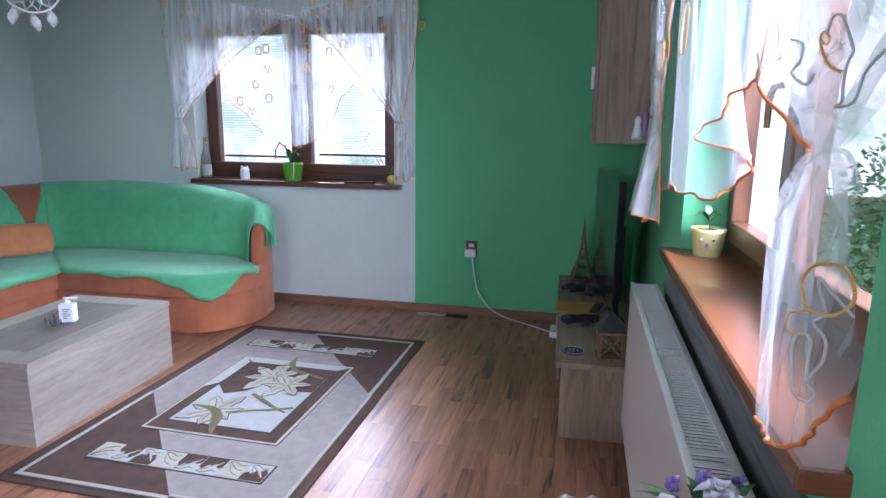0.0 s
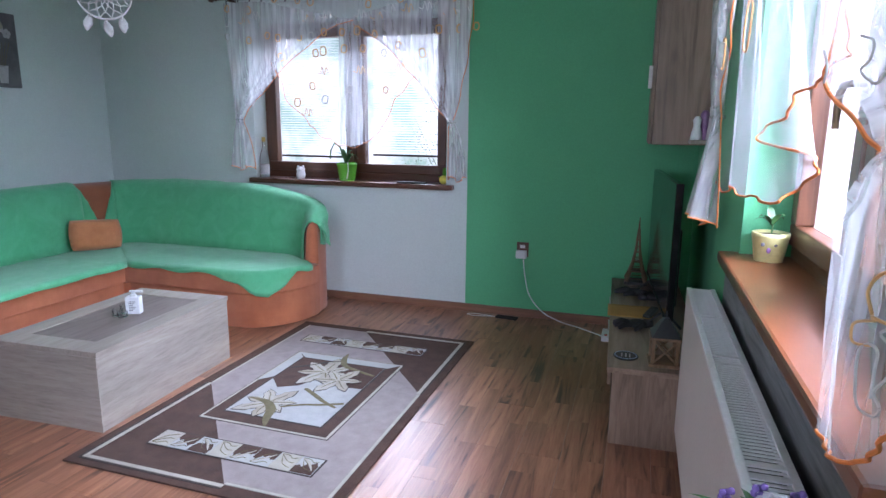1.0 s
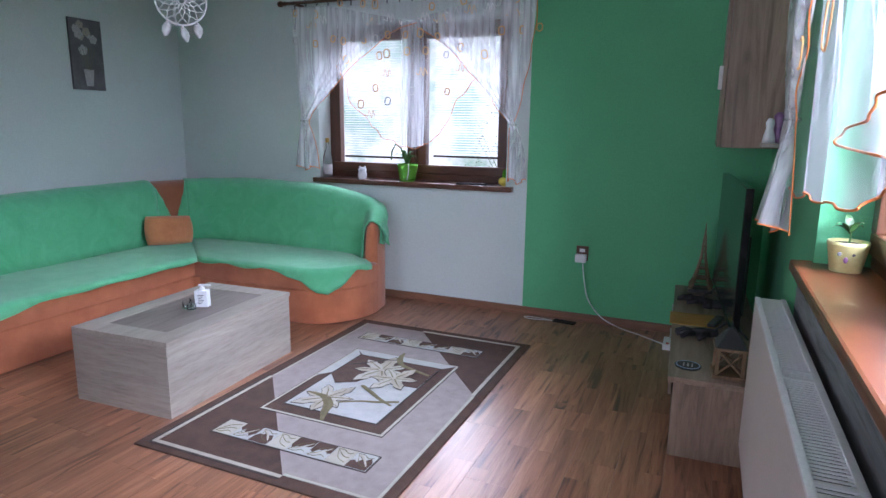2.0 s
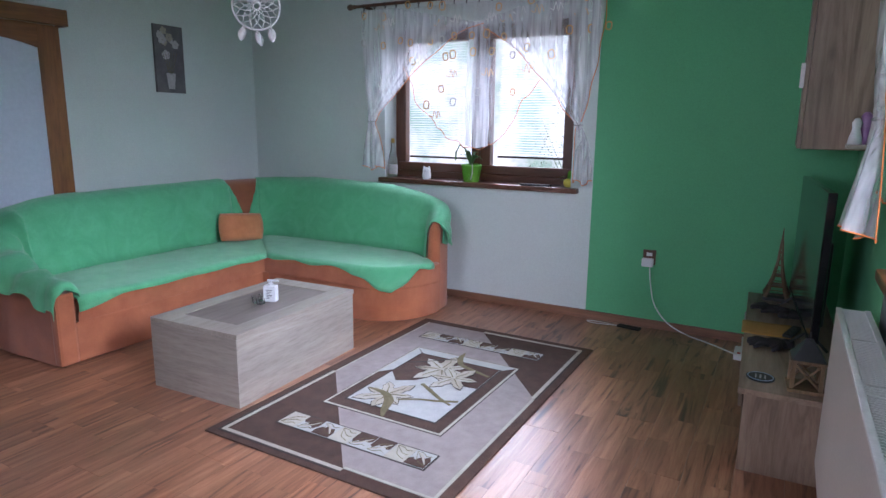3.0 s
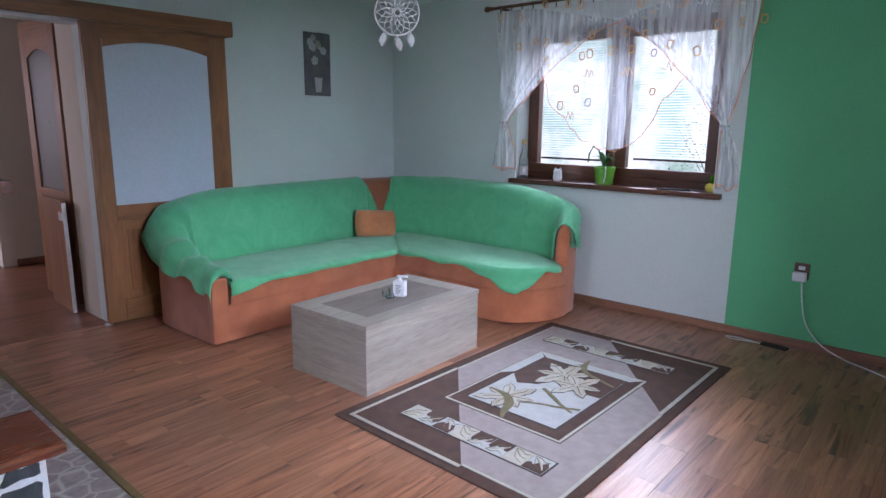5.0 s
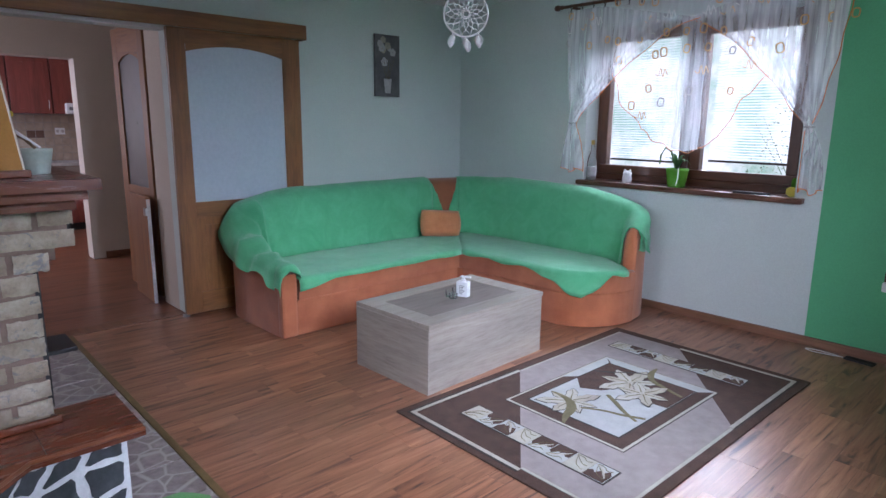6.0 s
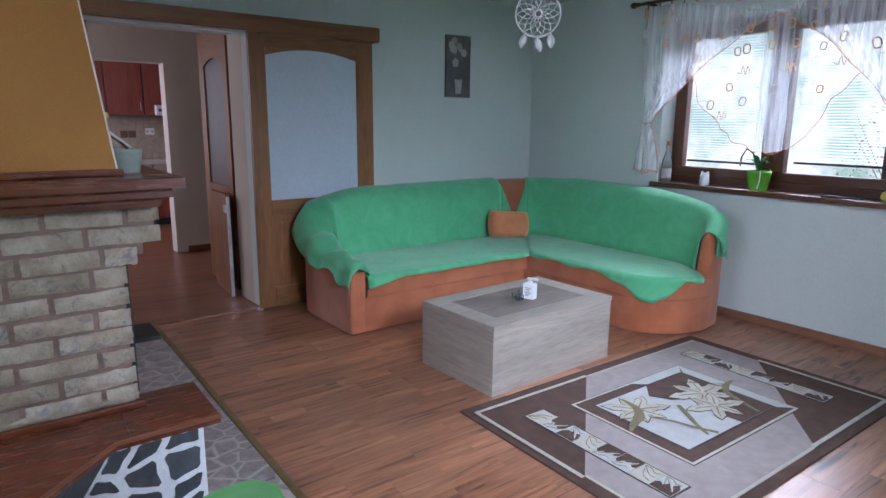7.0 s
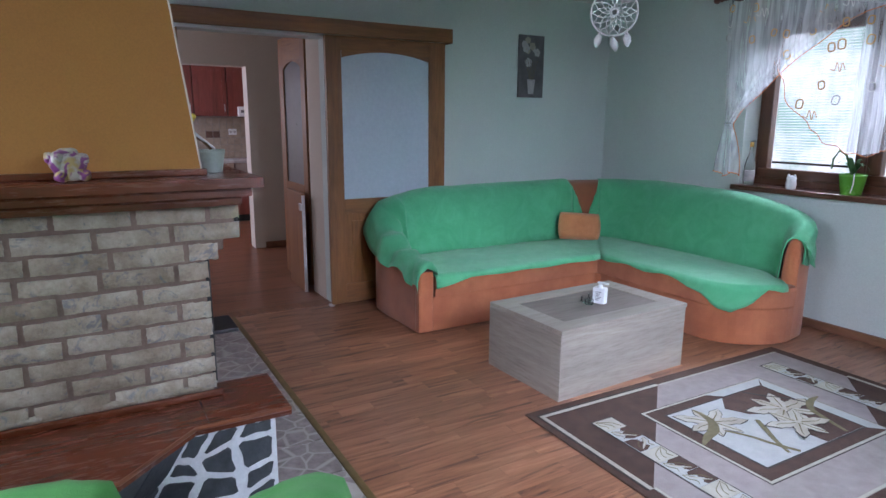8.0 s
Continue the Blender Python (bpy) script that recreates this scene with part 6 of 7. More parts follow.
for k in range(9):
    y, z, r = random.uniform(-0.09, 0.09), random.uniform(0.30, 0.5), random.uniform(0.018, 0.034)
    bm = bmesh.new()
    for j in range(5):
        a = j * 1.257 + k
        ball(bm, (0.0225, y + r * 0.7 * math.cos(a), z + r * 0.7 * math.sin(a)), r * 0.6, (0.05, 1, 1), 8, 6)
    part("painted_flower", bm, M_photo_pale if k % 3 else M_rug_beige, pic)
part("painted_vase", prism(bmesh.new(), [(0, 0)] * 0 or [(-0.03, 0.0), (0.03, 0.0), (0.045, 0.13), (-0.045, 0.13)], 0.0, 0.0012), M_photo_pale, pic).matrix_basis = Matrix(((0, 0, 1, 0.0222), (1, 0, 0, 0.0), (0, 1, 0, 0.03), (0, 0, 0, 1)))
for k in range(6):
    y = -0.06 + k * 0.024
    part("painted_stem", tube(bmesh.new(), [(0.0223, y * 0.3, 0.15), (0.0223, y * 0.7, 0.24), (0.0223, y * 1.2, 0.33)], 0.0018, 5), M_rug_olive, pic)

# ---- dream catcher on its thread ----
def leaf_blade(bm, top, length, width, lean):
    """A small ragged feather that hangs from its tip."""
    rows = []
    for k in range(9):
        t = k / 8
        w_ = width * (math.sin(math.pi * (0.1 + 0.85 * t)) ** 0.7) * (1 + 0.14 * math.sin(k * 2.7)) / 2
        c_ = Vector(top) + Vector((lean * length * t, 0, -length * t))
        rows.append([c_ + Vector((-w_, 0.004 * math.sin(k), 0.004)), c_ + Vector((0, -0.004, 0)), c_ + Vector((w_, 0.003 * math.cos(k), 0.005))])
    return thicken(grid(bm, rows), 0.002)



dc = thing("dream_catcher", -2.0, 2.0, 1.932, "white crocheted dream catcher with tassels on a thread", "dream catcher", rz=45.0)
R = 0.095
part("hoop", tube(bmesh.new(), [(R * math.cos(a * math.pi / 20), 0, R * math.sin(a * math.pi / 20)) for a in range(40)], 0.0042, 7, True), M_lace, dc)
for n_, r0, r1, ph in ((14, R, 0.068, 0.0), (14, 0.072, 0.048, 0.5), (14, 0.051, 0.031, 0.0), (14, 0.034, 0.016, 0.5)):
    for k in range(n_):
        a0 = (k + ph) * 2 * math.pi / n_
        a1 = a0 + math.pi / n_
        a2 = a0 + 2 * math.pi / n_
        part("lace_loop", tube(bmesh.new(), [(r0 * math.cos(a0), 0, r0 * math.sin(a0)), (r1 * 1.12 * math.cos(a0 + 0.1), 0, r1 * 1.12 * math.sin(a0 + 0.1)), (r1 * math.cos(a1), 0, r1 * math.sin(a1)), (r1 * 1.12 * math.cos(a2 - 0.1), 0, r1 * 1.12 * math.sin(a2 - 0.1)), (r0 * math.cos(a2), 0, r0 * math.sin(a2))], 0.0021, 5), M_lace, dc)
part("lace_centre", tube(bmesh.new(), [(0.014 * math.cos(a * math.pi / 8), 0, 0.014 * math.sin(a * math.pi / 8)) for a in range(16)], 0.004, 6, True), M_lace, dc)
for x, lean in ((-0.056, -0.2), (0.0, 0.25), (0.056, 0.1)):
    z0 = -math.sqrt(R * R - x * x)
    part("bead", ball(bmesh.new(), (x, 0, z0 - 0.010), 0.006, (1, 1, 1.1), 10, 8), M_photo_pale, dc)
    tas = part("feather", leaf_blade(bmesh.new(), (x, 0, z0 - 0.014), 0.052, 0.034, lean), M_lace, dc, "white feather", smooth=True)
    part("quill", tube(bmesh.new(), [(x, -0.002, z0 - 0.012), (x + lean * 0.03, -0.002, z0 - 0.04), (x + lean * 0.05, -0.002, z0 - 0.062)], 0.0014, 5), M_photo_pale, tas)
part("hanging_thread", tube(bmesh.new(), [(0, 0, R), (0, 0, CZ - 1.932)], 0.0012, 5), M_lace, dc)

# ---- fireplace ----
fire = thing("fireplace", -2.9, -0.4, 0, "cream brick fireplace with a cherry wood mantel and mustard hood", "fireplace")
fi = fire.matrix_world.inverted()


def fire_part(name, bm, material, label="", smooth=False):
    bmesh.ops.transform(bm, matrix=fi, verts=bm.verts[:])
    return part(name, bm, material, fire, label, smooth)


FX, FY0, FY1 = -2.42, -1.5, 0.378
# one stepped body: the side flares out under the mantel in two corbels
bm = prism(bmesh.new(), [(FY0, 0.40), (FY1 - 0.012, 0.40), (FY1 - 0.012, 0.985), (FY1 + 0.06, 0.985), (FY1 + 0.06, 1.06), (FY1 + 0.105, 1.06), (FY1 + 0.105, 1.165), (FY0, 1.165)], -3.3, FX - 0.012)
bmesh.ops.transform(bm, matrix=Matrix(((0, 0, 1, 0), (1, 0, 0, 0), (0, 1, 0, 0), (0, 0, 0, 1))), verts=bm.verts[:])
core = fire_part("core", bm, M_mortar, "brown mortar core")
bm = bmesh.new()
prism(bm, [(-3.35, 0.36), (-2.54, 0.36), (-2.54, 0.605), (-2.175, 0.605), (-2.175, 0.255), (-1.93, 0.0), (-1.93, -1.6), (-3.35, -1.6)], 0.365, 0.40, 0.006)
fire_part("hearth_slab", bm, M_cherry, "polished cherry wood bench board")
fire_part("slab_edge", tube(bmesh.new(), [(-2.175, 0.603, 0.392), (-2.172, 0.256, 0.392), (-1.928, 0.002, 0.392), (-1.928, -1.5, 0.392)], 0.008, 8), M_sill, "lighter rounded edge moulding")
fire_part("slab_joint", boxed(-2.41, -2.18, 0.303, 0.306, 0.4003, 0.4012), M_black, "dark joint between two boards")
fire_part("slab_trim", boxed(FX, FX + 0.022, FY0, FY1 + 0.02, 0.4, 0.428, 0.008), M_cherry, "narrow wooden moulding")
bm = bmesh.new()
prism(bm, [(-2.9, 0.34), (-2.51, 0.34), (-2.51, 0.548), (-2.205, 0.548), (-2.205, 0.24), (-1.965, -0.01), (-1.965, -1.6), (-2.9, -1.6)], 0.0, 0.364)
for vtx in bm.verts:
    if vtx.co.z < 0.1 and -0.1 < vtx.co.y < 0.3:
        vtx.co.y -= 0.235
plinth = fire_part("plinth", bm, M_whitejoint, "plinth faced with black stone and white joints")
fire_part("mantel", prism(bmesh.new(), [(-3.4, -1.6), (-2.262, -1.6), (-2.262, 0.565), (-3.4, 0.565)], 1.236, 1.275, 0.008), M_cherry, "cherry wood mantel shelf")
fire_part("mantel_moulding", prism(bmesh.new(), [(-3.4, -1.6), (-2.30, -1.6), (-2.30, 0.53), (-3.4, 0.53)], 1.202, 1.235, 0.012), M_cherry)
fire_part("mantel_moulding", prism(bmesh.new(), [(-3.4, -1.6), (-2.345, -1.6), (-2.345, 0.50), (-3.4, 0.50)], 1.166, 1.201, 0.012), M_cherry)
bm = bmesh.new()
for z, y1, x1 in ((1.30, 0.375, -2.42), (2.578, 0.25, -2.60)):
    for x, y in ((x1, y1), (x1, -1.5), (-3.3, -1.5), (-3.3, y1)):
        bm.verts.new((x, y, z))
bm.verts.ensure_lookup_table()
v = bm.verts
for q in ((0, 1, 2, 3), (7, 6, 5, 4), (0, 4, 5, 1), (1, 5, 6, 2), (2, 6, 7, 3), (3, 7, 4, 0)):
    bm.faces.new([v[k] for k in q])
fire_part("hood", bm, M_hood, "mustard yellow sloping plaster hood")
fire_part("corner_bead", tube(bmesh.new(), [(-2.418, 0.377, 1.30), (-2.50, 0.32, 1.88), (-2.598, 0.252, 2.577)], 0.0035, 6), M_hallwall, "pale corner bead")
fire_part("hood_base", boxed(-3.32, FX + 0.02, FY0, 0.395, 1.2755, 1.30, 0.006), M_cherry)

# black firebox on the narrow side, with a tray
fire_part("firebox", boxed(-3.2, -2.46, 0.367, 0.388, 0.44, 0.945, 0.004), M_black, "black iron firebox front")
fire_part("ash_tray", boxed(-3.32, -3.08, 0.40, 0.60, 0.425, 0.445, 0.004), M_black, "black iron ash tray")

# bricks of the face, each its own piece
random.seed(11)


def stone_block(lx, ly, lz, seed):
    """A rough-faced brick, its face towards +x."""
    bm = bmesh.new()
    n, m_ = 9, 4
    rows = []
    for j in range(m_ + 1):
        row = []
        for i in range(n + 1):
            u, v = i / n, j / m_
            edge = min(u, 1 - u) * n * 0.9, min(v, 1 - v) * m_ * 0.9
            e = min(1.0, edge[0]) * min(1.0, edge[1])
            d = lx * (0.45 + 0.55 * e) + 0.006 * noise.noise(Vector((u * 6, v * 3, seed * 7.1)))
            wob = 0.007 * noise.noise(Vector((u * 5, v * 3, seed * 3.3 + 9)))
            row.append((d, -ly / 2 + ly * u + wob * (0 < i < n) + 0.004 * noise.noise(Vector((v * 3, seed, u))), -lz / 2 + lz * v + wob))
        rows.append(row)
    grid(bm, rows)
    ring = [bm.verts[:]]
    bm.edges.ensure_lookup_table()
    for e in bm.edges:
        e.smooth = not e.is_boundary
    ext = bmesh.ops.extrude_edge_only(bm, edges=[e for e in bm.edges if e.is_boundary])
    for g in ext["geom"]:
        if isinstance(g, bmesh.types.BMVert):
            g.co.x = -0.004
    return bm


brick_full = [mesh_of("brick", stone_block(0.014, 0.234, 0.0635, k), M_brick, True) for k in range(6)]
brick_half = [mesh_of("brick", stone_block(0.014, 0.104, 0.0635, k + 20), M_brick, True) for k in range(4)]
rows_n = 10
for r in range(rows_n):
    z = 0.442 + 0.0755 * r + 0.012
    top = 0.0 if z < 0.93 else (0.04 if z < 1.0 else (0.09 if z < 1.05 else 0.125))
    y = FY1 + top
    short = (r % 2 == 0) != (r >= 7)
    while y > FY1 - 1.9:
        ly = 0.106 if short else 0.236
        me = random.choice(brick_half if short else brick_full)
        ob = new("brick", me)
        ob.parent = core
        ob.matrix_basis = fi @ pose(FX - 0.011, y - ly / 2, z + random.uniform(-0.003, 0.003), random.uniform(-1.6, 1.6), 0, random.uniform(-0.6, 0.6)) @ Matrix.Diagonal((1, 1, random.uniform(0.88, 1.06), 1))
        y -= ly + 0.017
        short = random.random() < 0.08
for k in range(9):
    y = FY1 - 0.13 - k * 0.252
    ob = new("brick", brick_full[k % 6])
    ob.parent = core
    ob.matrix_basis = fi @ pose(FX - 0.012, y, 0.436) @ Matrix.Diagonal((1, 1, 0.45, 1))


# black stones with white joints on the plinth's faces
def stones(y0, y1, z0, z1, nu, nv, place, seed, joint):
    """Irregular stones: a jittered grid whose corners are pulled in from the joints."""
    rnd = random.Random(seed)
    px = [[None] * (nv + 1) for _ in range(nu + 1)]
    for i in range(nu + 1):
        for j in range(nv + 1):
            ju = 0.32 if 0 < i < nu else 0
            jv = 0.34 if 0 < j < nv else 0
            px[i][j] = (y0 + (y1 - y0) * (i + rnd.uniform(-ju, ju)) / nu, z0 + (z1 - z0) * (j + rnd.uniform(-jv, jv)) / nv)
    for i in range(nu):
        for j in range(nv):
            quad = [px[i][j], px[i + 1][j], px[i + 1][j + 1], px[i][j + 1]]
            cx, cz = sum(q[0] for q in quad) / 4, sum(q[1] for q in quad) / 4
            pts = []
            for a, b in zip(quad, quad[1:] + quad[:1]):
                for t in (0.12, 0.5, 0.88):
                    u, v = a[0] + (b[0] - a[0]) * t, a[1] + (b[1] - a[1]) * t
                    d = math.hypot(cx - u, cz - v)
                    s_ = (joint + rnd.uniform(0, 0.004)) / max(d, 0.02)
                    pts.append((u + (cx - u) * s_, v + (cz - v) * s_))
            bm = bmesh.new()
            f = bm.faces.new([bm.verts.new(place(u, v, -0.004)) for u, v in pts])
            ext = bmesh.ops.extrude_face_region(bm, geom=[f])
            vs = [g for g in ext["geom"] if isinstance(g, bmesh.types.BMVert)]
            off = Vector(place(0, 0, 0.006)) - Vector(place(0, 0, -0.004))
            bmesh.ops.translate(bm, vec=off, verts=vs)
            bmesh.ops.recalc_face_normals(bm, faces=bm.faces[:])
            bmesh.ops.transform(bm, matrix=fi, verts=bm.verts[:])
            part("stone", bm, M_slate, plinth)


# the narrow face widens towards its foot; the slanting face beside it holds larger, darker slabs
stones(0.238, 0.545, 0.0, 0.362, 3, 4, lambda u, v, d: (-2.205 + d, 0.545 - (0.545 - u) * (1 + 0.77 * (1 - v / 0.362)), v), 5, 0.013)
dirx = Vector((0.24, -0.25, 0)).normalized()
nrm = Vector((-dirx.y, dirx.x, 0))
stones(0.0, 0.34, 0.0, 0.362, 2, 2, lambda u, v, d: tuple(Vector((-2.205, 0.24 - 0.235 * (1 - v / 0.362), v)) + dirx * u + nrm * (-d if nrm.x < 0 else d)), 8, 0.004)

# things on the mantel
p = flower_pot("mantel_pot", -2.56, 0.435, 1.275, 0.056, 0.088, M_mintpot, "pale mint ceramic pot on the mantel")
part("spoon", tube(bmesh.new(), [(0.02, 0.0, 0.09), (-0.02, -0.02, 0.12), (-0.04, -0.05, 0.145)], [0.005, 0.006, 0.01], 6), M_pinewood, p)
part("stick", tube(bmesh.new(), [(0.0, 0.02, 0.09), (-0.02, -0.05, 0.15)], [0.004, 0.006], 6), M_plastic, p)
fig = thing("shell_figurine", -2.335, -0.04, 1.275, "lilac and white glazed shell-shaped figurine", "figurine", rz=10.0)
bm = ball(bmesh.new(), (0, 0.0, 0.050), 0.050, (0.6, 1.0, 0.95), 20, 14)
for cx, cy, cz, r, sq in ((0.004, -0.034, 0.064, 0.030, (0.75, 0.9, 1.2)), (0.006, 0.030, 0.072, 0.026, (0.7, 1.1, 0.8)), (0.018, 0.036, 0.020, 0.021, (0.8, 1.0, 0.95)), (0.018, -0.026, 0.020, 0.021, (0.8, 1.1, 0.95)), (0.012, 0.004, 0.028, 0.026, (0.8, 1.2, 1.0)), (0.0, -0.004, 0.096, 0.024, (0.7, 1.4, 0.6)), (0.0, -0.056, 0.080, 0.016, (0.6, 0.9, 1.2))):
    ball(bm, (cx, cy, cz), r, sq, 14, 10)
for vtx in bm.verts:
    vtx.co += Vector((1, 1, 0.5)) * 0.007 * noise.noise(vtx.co * 34)
    vtx.co.z = max(vtx.co.z, 0.0)
part("figure", bm, splashed("lilac_cream_glaze"), fig, smooth=True)

# hearth tiles
tile_me = mesh_of("tile", prism(bmesh.new(), rect(-0.148, 0.148, -0.148, 0.148), -0.010, 0.003, 0.003), M_tile)
solid("tile_bed", boxed(-4.7, -1.2, -1.6, 0.86, -0.0118, 0.0022), M_grout, "grout bed of the hearth tiles", "floor", "structure")
bed = bpy.data.objects["tile_bed"]
for i in range(12):
    for j in range(5):
        ob = new("tile", tile_me)
        ob.parent = bed
        ob.location = (-4.54 + i * 0.303, 0.70 - j * 0.303, 0.003)

# ---- armchair before the fire, draped in green ----
ac = thing("armchair", -1.12, 0.05, 0, "low armchair under a grass-green fleece throw", "armchair", rz=-20.0)
part("base", boxed(-0.36, 0.36, -0.34, 0.34, 0.04, 0.28, 0.03), M_orange, ac)
part("seat", boxed(-0.38, 0.30, -0.22, 0.22, 0.28, 0.40, 0.04), M_orange, ac)
part("backrest", boxed(0.24, 0.40, -0.34, 0.34, 0.28, 0.72, 0.05), M_orange, ac)
for s_ in (-1, 1):
    part("arm", boxed(-0.40, 0.30, s_ * 0.28 - 0.085, s_ * 0.28 + 0.085, 0.10, 0.495, 0.04), M_orange, ac)
    for fx in (-0.3, 0.3):
        part("foot", lathe(bmesh.new(), [(0.02, 0), (0.025, 0.02), (0.022, 0.045)], 10, (fx, s_ * 0.28, 0)), M_black, ac)
for s_, ln, wid, mid_y in ((-1, 0.44, 0.14, -0.308), (1, 0.42, 0.125, 0.25)):
    drape = thing("green_throw", -1.12 - (0.10 if s_ < 0 else 0.0), 0.02 - (0.03 if s_ < 0 else 0.0), -0.008, "grass-green fleece throw draped over a chair arm", "blanket", rz=-20.0, group="throws on the armchair")
    rows = []
    for i in range(31):
        x = -ln + i * (ln + 0.30) / 30
        row = []
        for k in range(19):
            t = -1 + 2 * k / 18
            if abs(t) < 0.45:
                y, z = t / 0.45 * wid, 0.552 - 0.02 * (t / 0.45) ** 2
            else:
                q = (abs(t) - 0.45) / 0.55
                y, z = math.copysign(wid + 0.012 + 0.03 * q, t), 0.53 - 0.20 * q
            w = throw_noise((x, y * 2 + s_, z), 0.018, 5.0)
            ripple = (0.022 + 0.022 * math.sin(t * 4.6 + 0.6)) if s_ > 0 else 0.0
            row.append((x, mid_y + y + w * (abs(t) > 0.4), z + ripple + w * 0.8 + 0.012 * math.sin(x * 21 + s_)))
        rows.append(row)
    bm = grid(bmesh.new(), rows)
    front = [Vector(p_) for p_ in rows[0]]
    low = [p_ + Vector((-0.02, 0, -0.10 - 0.03 * math.sin(k))) for k, p_ in enumerate(front)]
    grid(bm, [front, [p_ + Vector((-0.018, 0, -0.03)) for p_ in front], low])
    bmesh.ops.remove_doubles(bm, verts=bm.verts[:], dist=0.0005)
    part("cloth", thicken(bm, 0.006), M_fleece2, drape, smooth=True)

# ---- side table with flowers under the window ----
st = thing("side_table", 0.05, 0.82, 0, "small round-edged side table with a scalloped doily", "side table")
part("tabletop", prism(bmesh.new(), [(0.0 + 0.19 * math.cos(a * math.pi / 16), 0.22 * math.sin(a * math.pi / 16)) for a in range(32)], 0.755, 0.785, 0.006), M_cherry, st)
for a in range(3):
    c, s_ = math.cos(a * 2.094), math.sin(a * 2.094)
    part("leg", tube(bmesh.new(), [(0.04 * c, 0.04 * s_, 0.755), (0.10 * c, 0.11 * s_, 0.4), (0.15 * c, 0.16 * s_, 0.0)], [0.016, 0.014, 0.012], 10), M_cherry, st)
doily = thing("doily", 0.05, 0.82, 0.786, "white doily with a pale scalloped edge", "doily")
pts = [((0.185 + 0.012 * math.cos(a * 6)) * math.cos(a), (0.215 + 0.012 * math.cos(a * 24)) * math.sin(a)) for a in [k * 2 * math.pi / 144 for k in range(144)]]
part("cloth", prism(bmesh.new(), pts, 0.0, 0.003), M_rug_white, doily)
part("edging", tube(bmesh.new(), [(x, y, 0.004) for x, y in pts[::2]], 0.0045, 5, True), M_rug_cream, doily, "pale crocheted edging")
bq = thing("flower_arrangement", 0.20, 0.87, 0.79, "artificial flowers in blue, lilac and orange in a basket", "flowers")
part("basket", lathe(bmesh.new(), [(0.05, 0), (0.055, 0.005), (0.065, 0.03), (0.07, 0.035), (0.06, 0.035), (0.05, 0.02)], 20), M_pinewood, bq)


def blossom(c, r, material):
    bm = bmesh.new()
    rnd = random.Random(int(abs(c[0] * 1000) + abs(c[1] * 3000)))
    for layer, n_ in ((1.0, 7), (0.7, 6), (0.4, 4)):
        for k in range(n_):
            a = k * 2 * math.pi / n_ + layer * 3
            tip = (c[0] + r * layer * math.cos(a), c[1] + r * layer * math.sin(a), c[2] + r * (1.0 - layer) * 0.9 + rnd.uniform(-0.1, 0.1) * r)
            leaf(bm, c, tip, r * 0.75, r * 0.35)
    part("blossom", bm, material, bq, smooth=True)


for c, r, mm in (((0.0, 0.02, 0.11), 0.05, M_petal_blue), ((0.065, 0.05, 0.115), 0.05, M_petal_white), ((-0.045, 0.05, 0.105), 0.045, M_petal_white), ((0.10, 0.0, 0.11), 0.042, M_petal_orange), ((0.12, 0.055, 0.10), 0.035, M_petal_red),
                 ((-0.06, -0.02, 0.10), 0.035, M_petal_red), ((0.03, -0.04, 0.11), 0.045, M_petal_blue), ((0.04, 0.09, 0.12), 0.05, M_petal_white)):
    blossom((c[0], c[1], c[2] - 0.035), r * 0.8, mm)
for x, y, h in ((0.02, 0.12, 0.155), (0.075, 0.125, 0.15), (-0.03, 0.10, 0.15)):
    bm = bmesh.new()
    for k in range(14):
        a = k * 2.4
        ball(bm, (x + 0.007 * math.cos(a), y + 0.007 * math.sin(a), h - 0.10 + k * 0.004), 0.006, (1, 1, 1), 6, 5)
    part("lavender_spike", bm, M_petal_purple, bq)
bm = bmesh.new()
for k in range(16):
    a = k * 0.9
    leaf(bm, (0.02, 0.03, 0.03), (0.03 + 0.13 * math.cos(a), 0.04 + 0.12 * math.sin(a), 0.05 + 0.04 * ((k * 5) % 4) / 3), 0.02, 0.03)
part("foliage", bm, M_leaf, bq)
for dx, dy, r in ((0.165, 0.03, 0.028), (0.195, 0.035, 0.022), (0.175, 0.02, 0.022)):
    part("gold_loop", tube(bmesh.new(), [(dx + r * 0.8 * math.cos(a * math.pi / 8), dy, 0.08 + r * 1.1 * math.sin(a * math.pi / 8)) for a in range(16)], 0.004, 6, True), M_gold, bq)

# ---- hall and kitchen ----
hd = new("door_2")
hd.matrix_world = pose(-5.25, 1.70, 0.01, 0, 0, 91)
tagged(hd, "open brown wooden door with arched frosted glass", "door", kind="structure")
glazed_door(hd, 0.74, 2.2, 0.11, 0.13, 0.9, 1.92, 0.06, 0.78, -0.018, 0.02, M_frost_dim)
part("door_handle", tube(bmesh.new(), [(0.02, 0.06, 1.03), (0.06, 0.06, 1.03), (0.065, 0.08, 1.03), (0.065, 0.17, 1.03)], 0.009, 8), M_steel, hd)
part("lock_plate", boxed(0.02, 0.024, 0.035, 0.075, 0.88, 1.10, 0.001), M_steel, hd)
gate = thing("half_height_board", -5.36, 1.60, 0, "half-height wooden board standing before the door", "board", rz=-3.0)
part("board", boxed(-0.27, 0.245, -0.012, 0.012, 0.0, 0.85, 0.004), M_oak, gate)
part("top_edge", boxed(-0.27, 0.245, -0.016, 0.016, 0.851, 0.866, 0.002), M_oak_h, gate)
part("edge_strip", boxed(0.246, 0.252, -0.014, 0.014, 0.0, 0.85, 0.001), M_steel, gate)
part("latch", boxed(0.20, 0.26, -0.03, -0.012, 0.72, 0.78, 0.003), M_steel, gate)
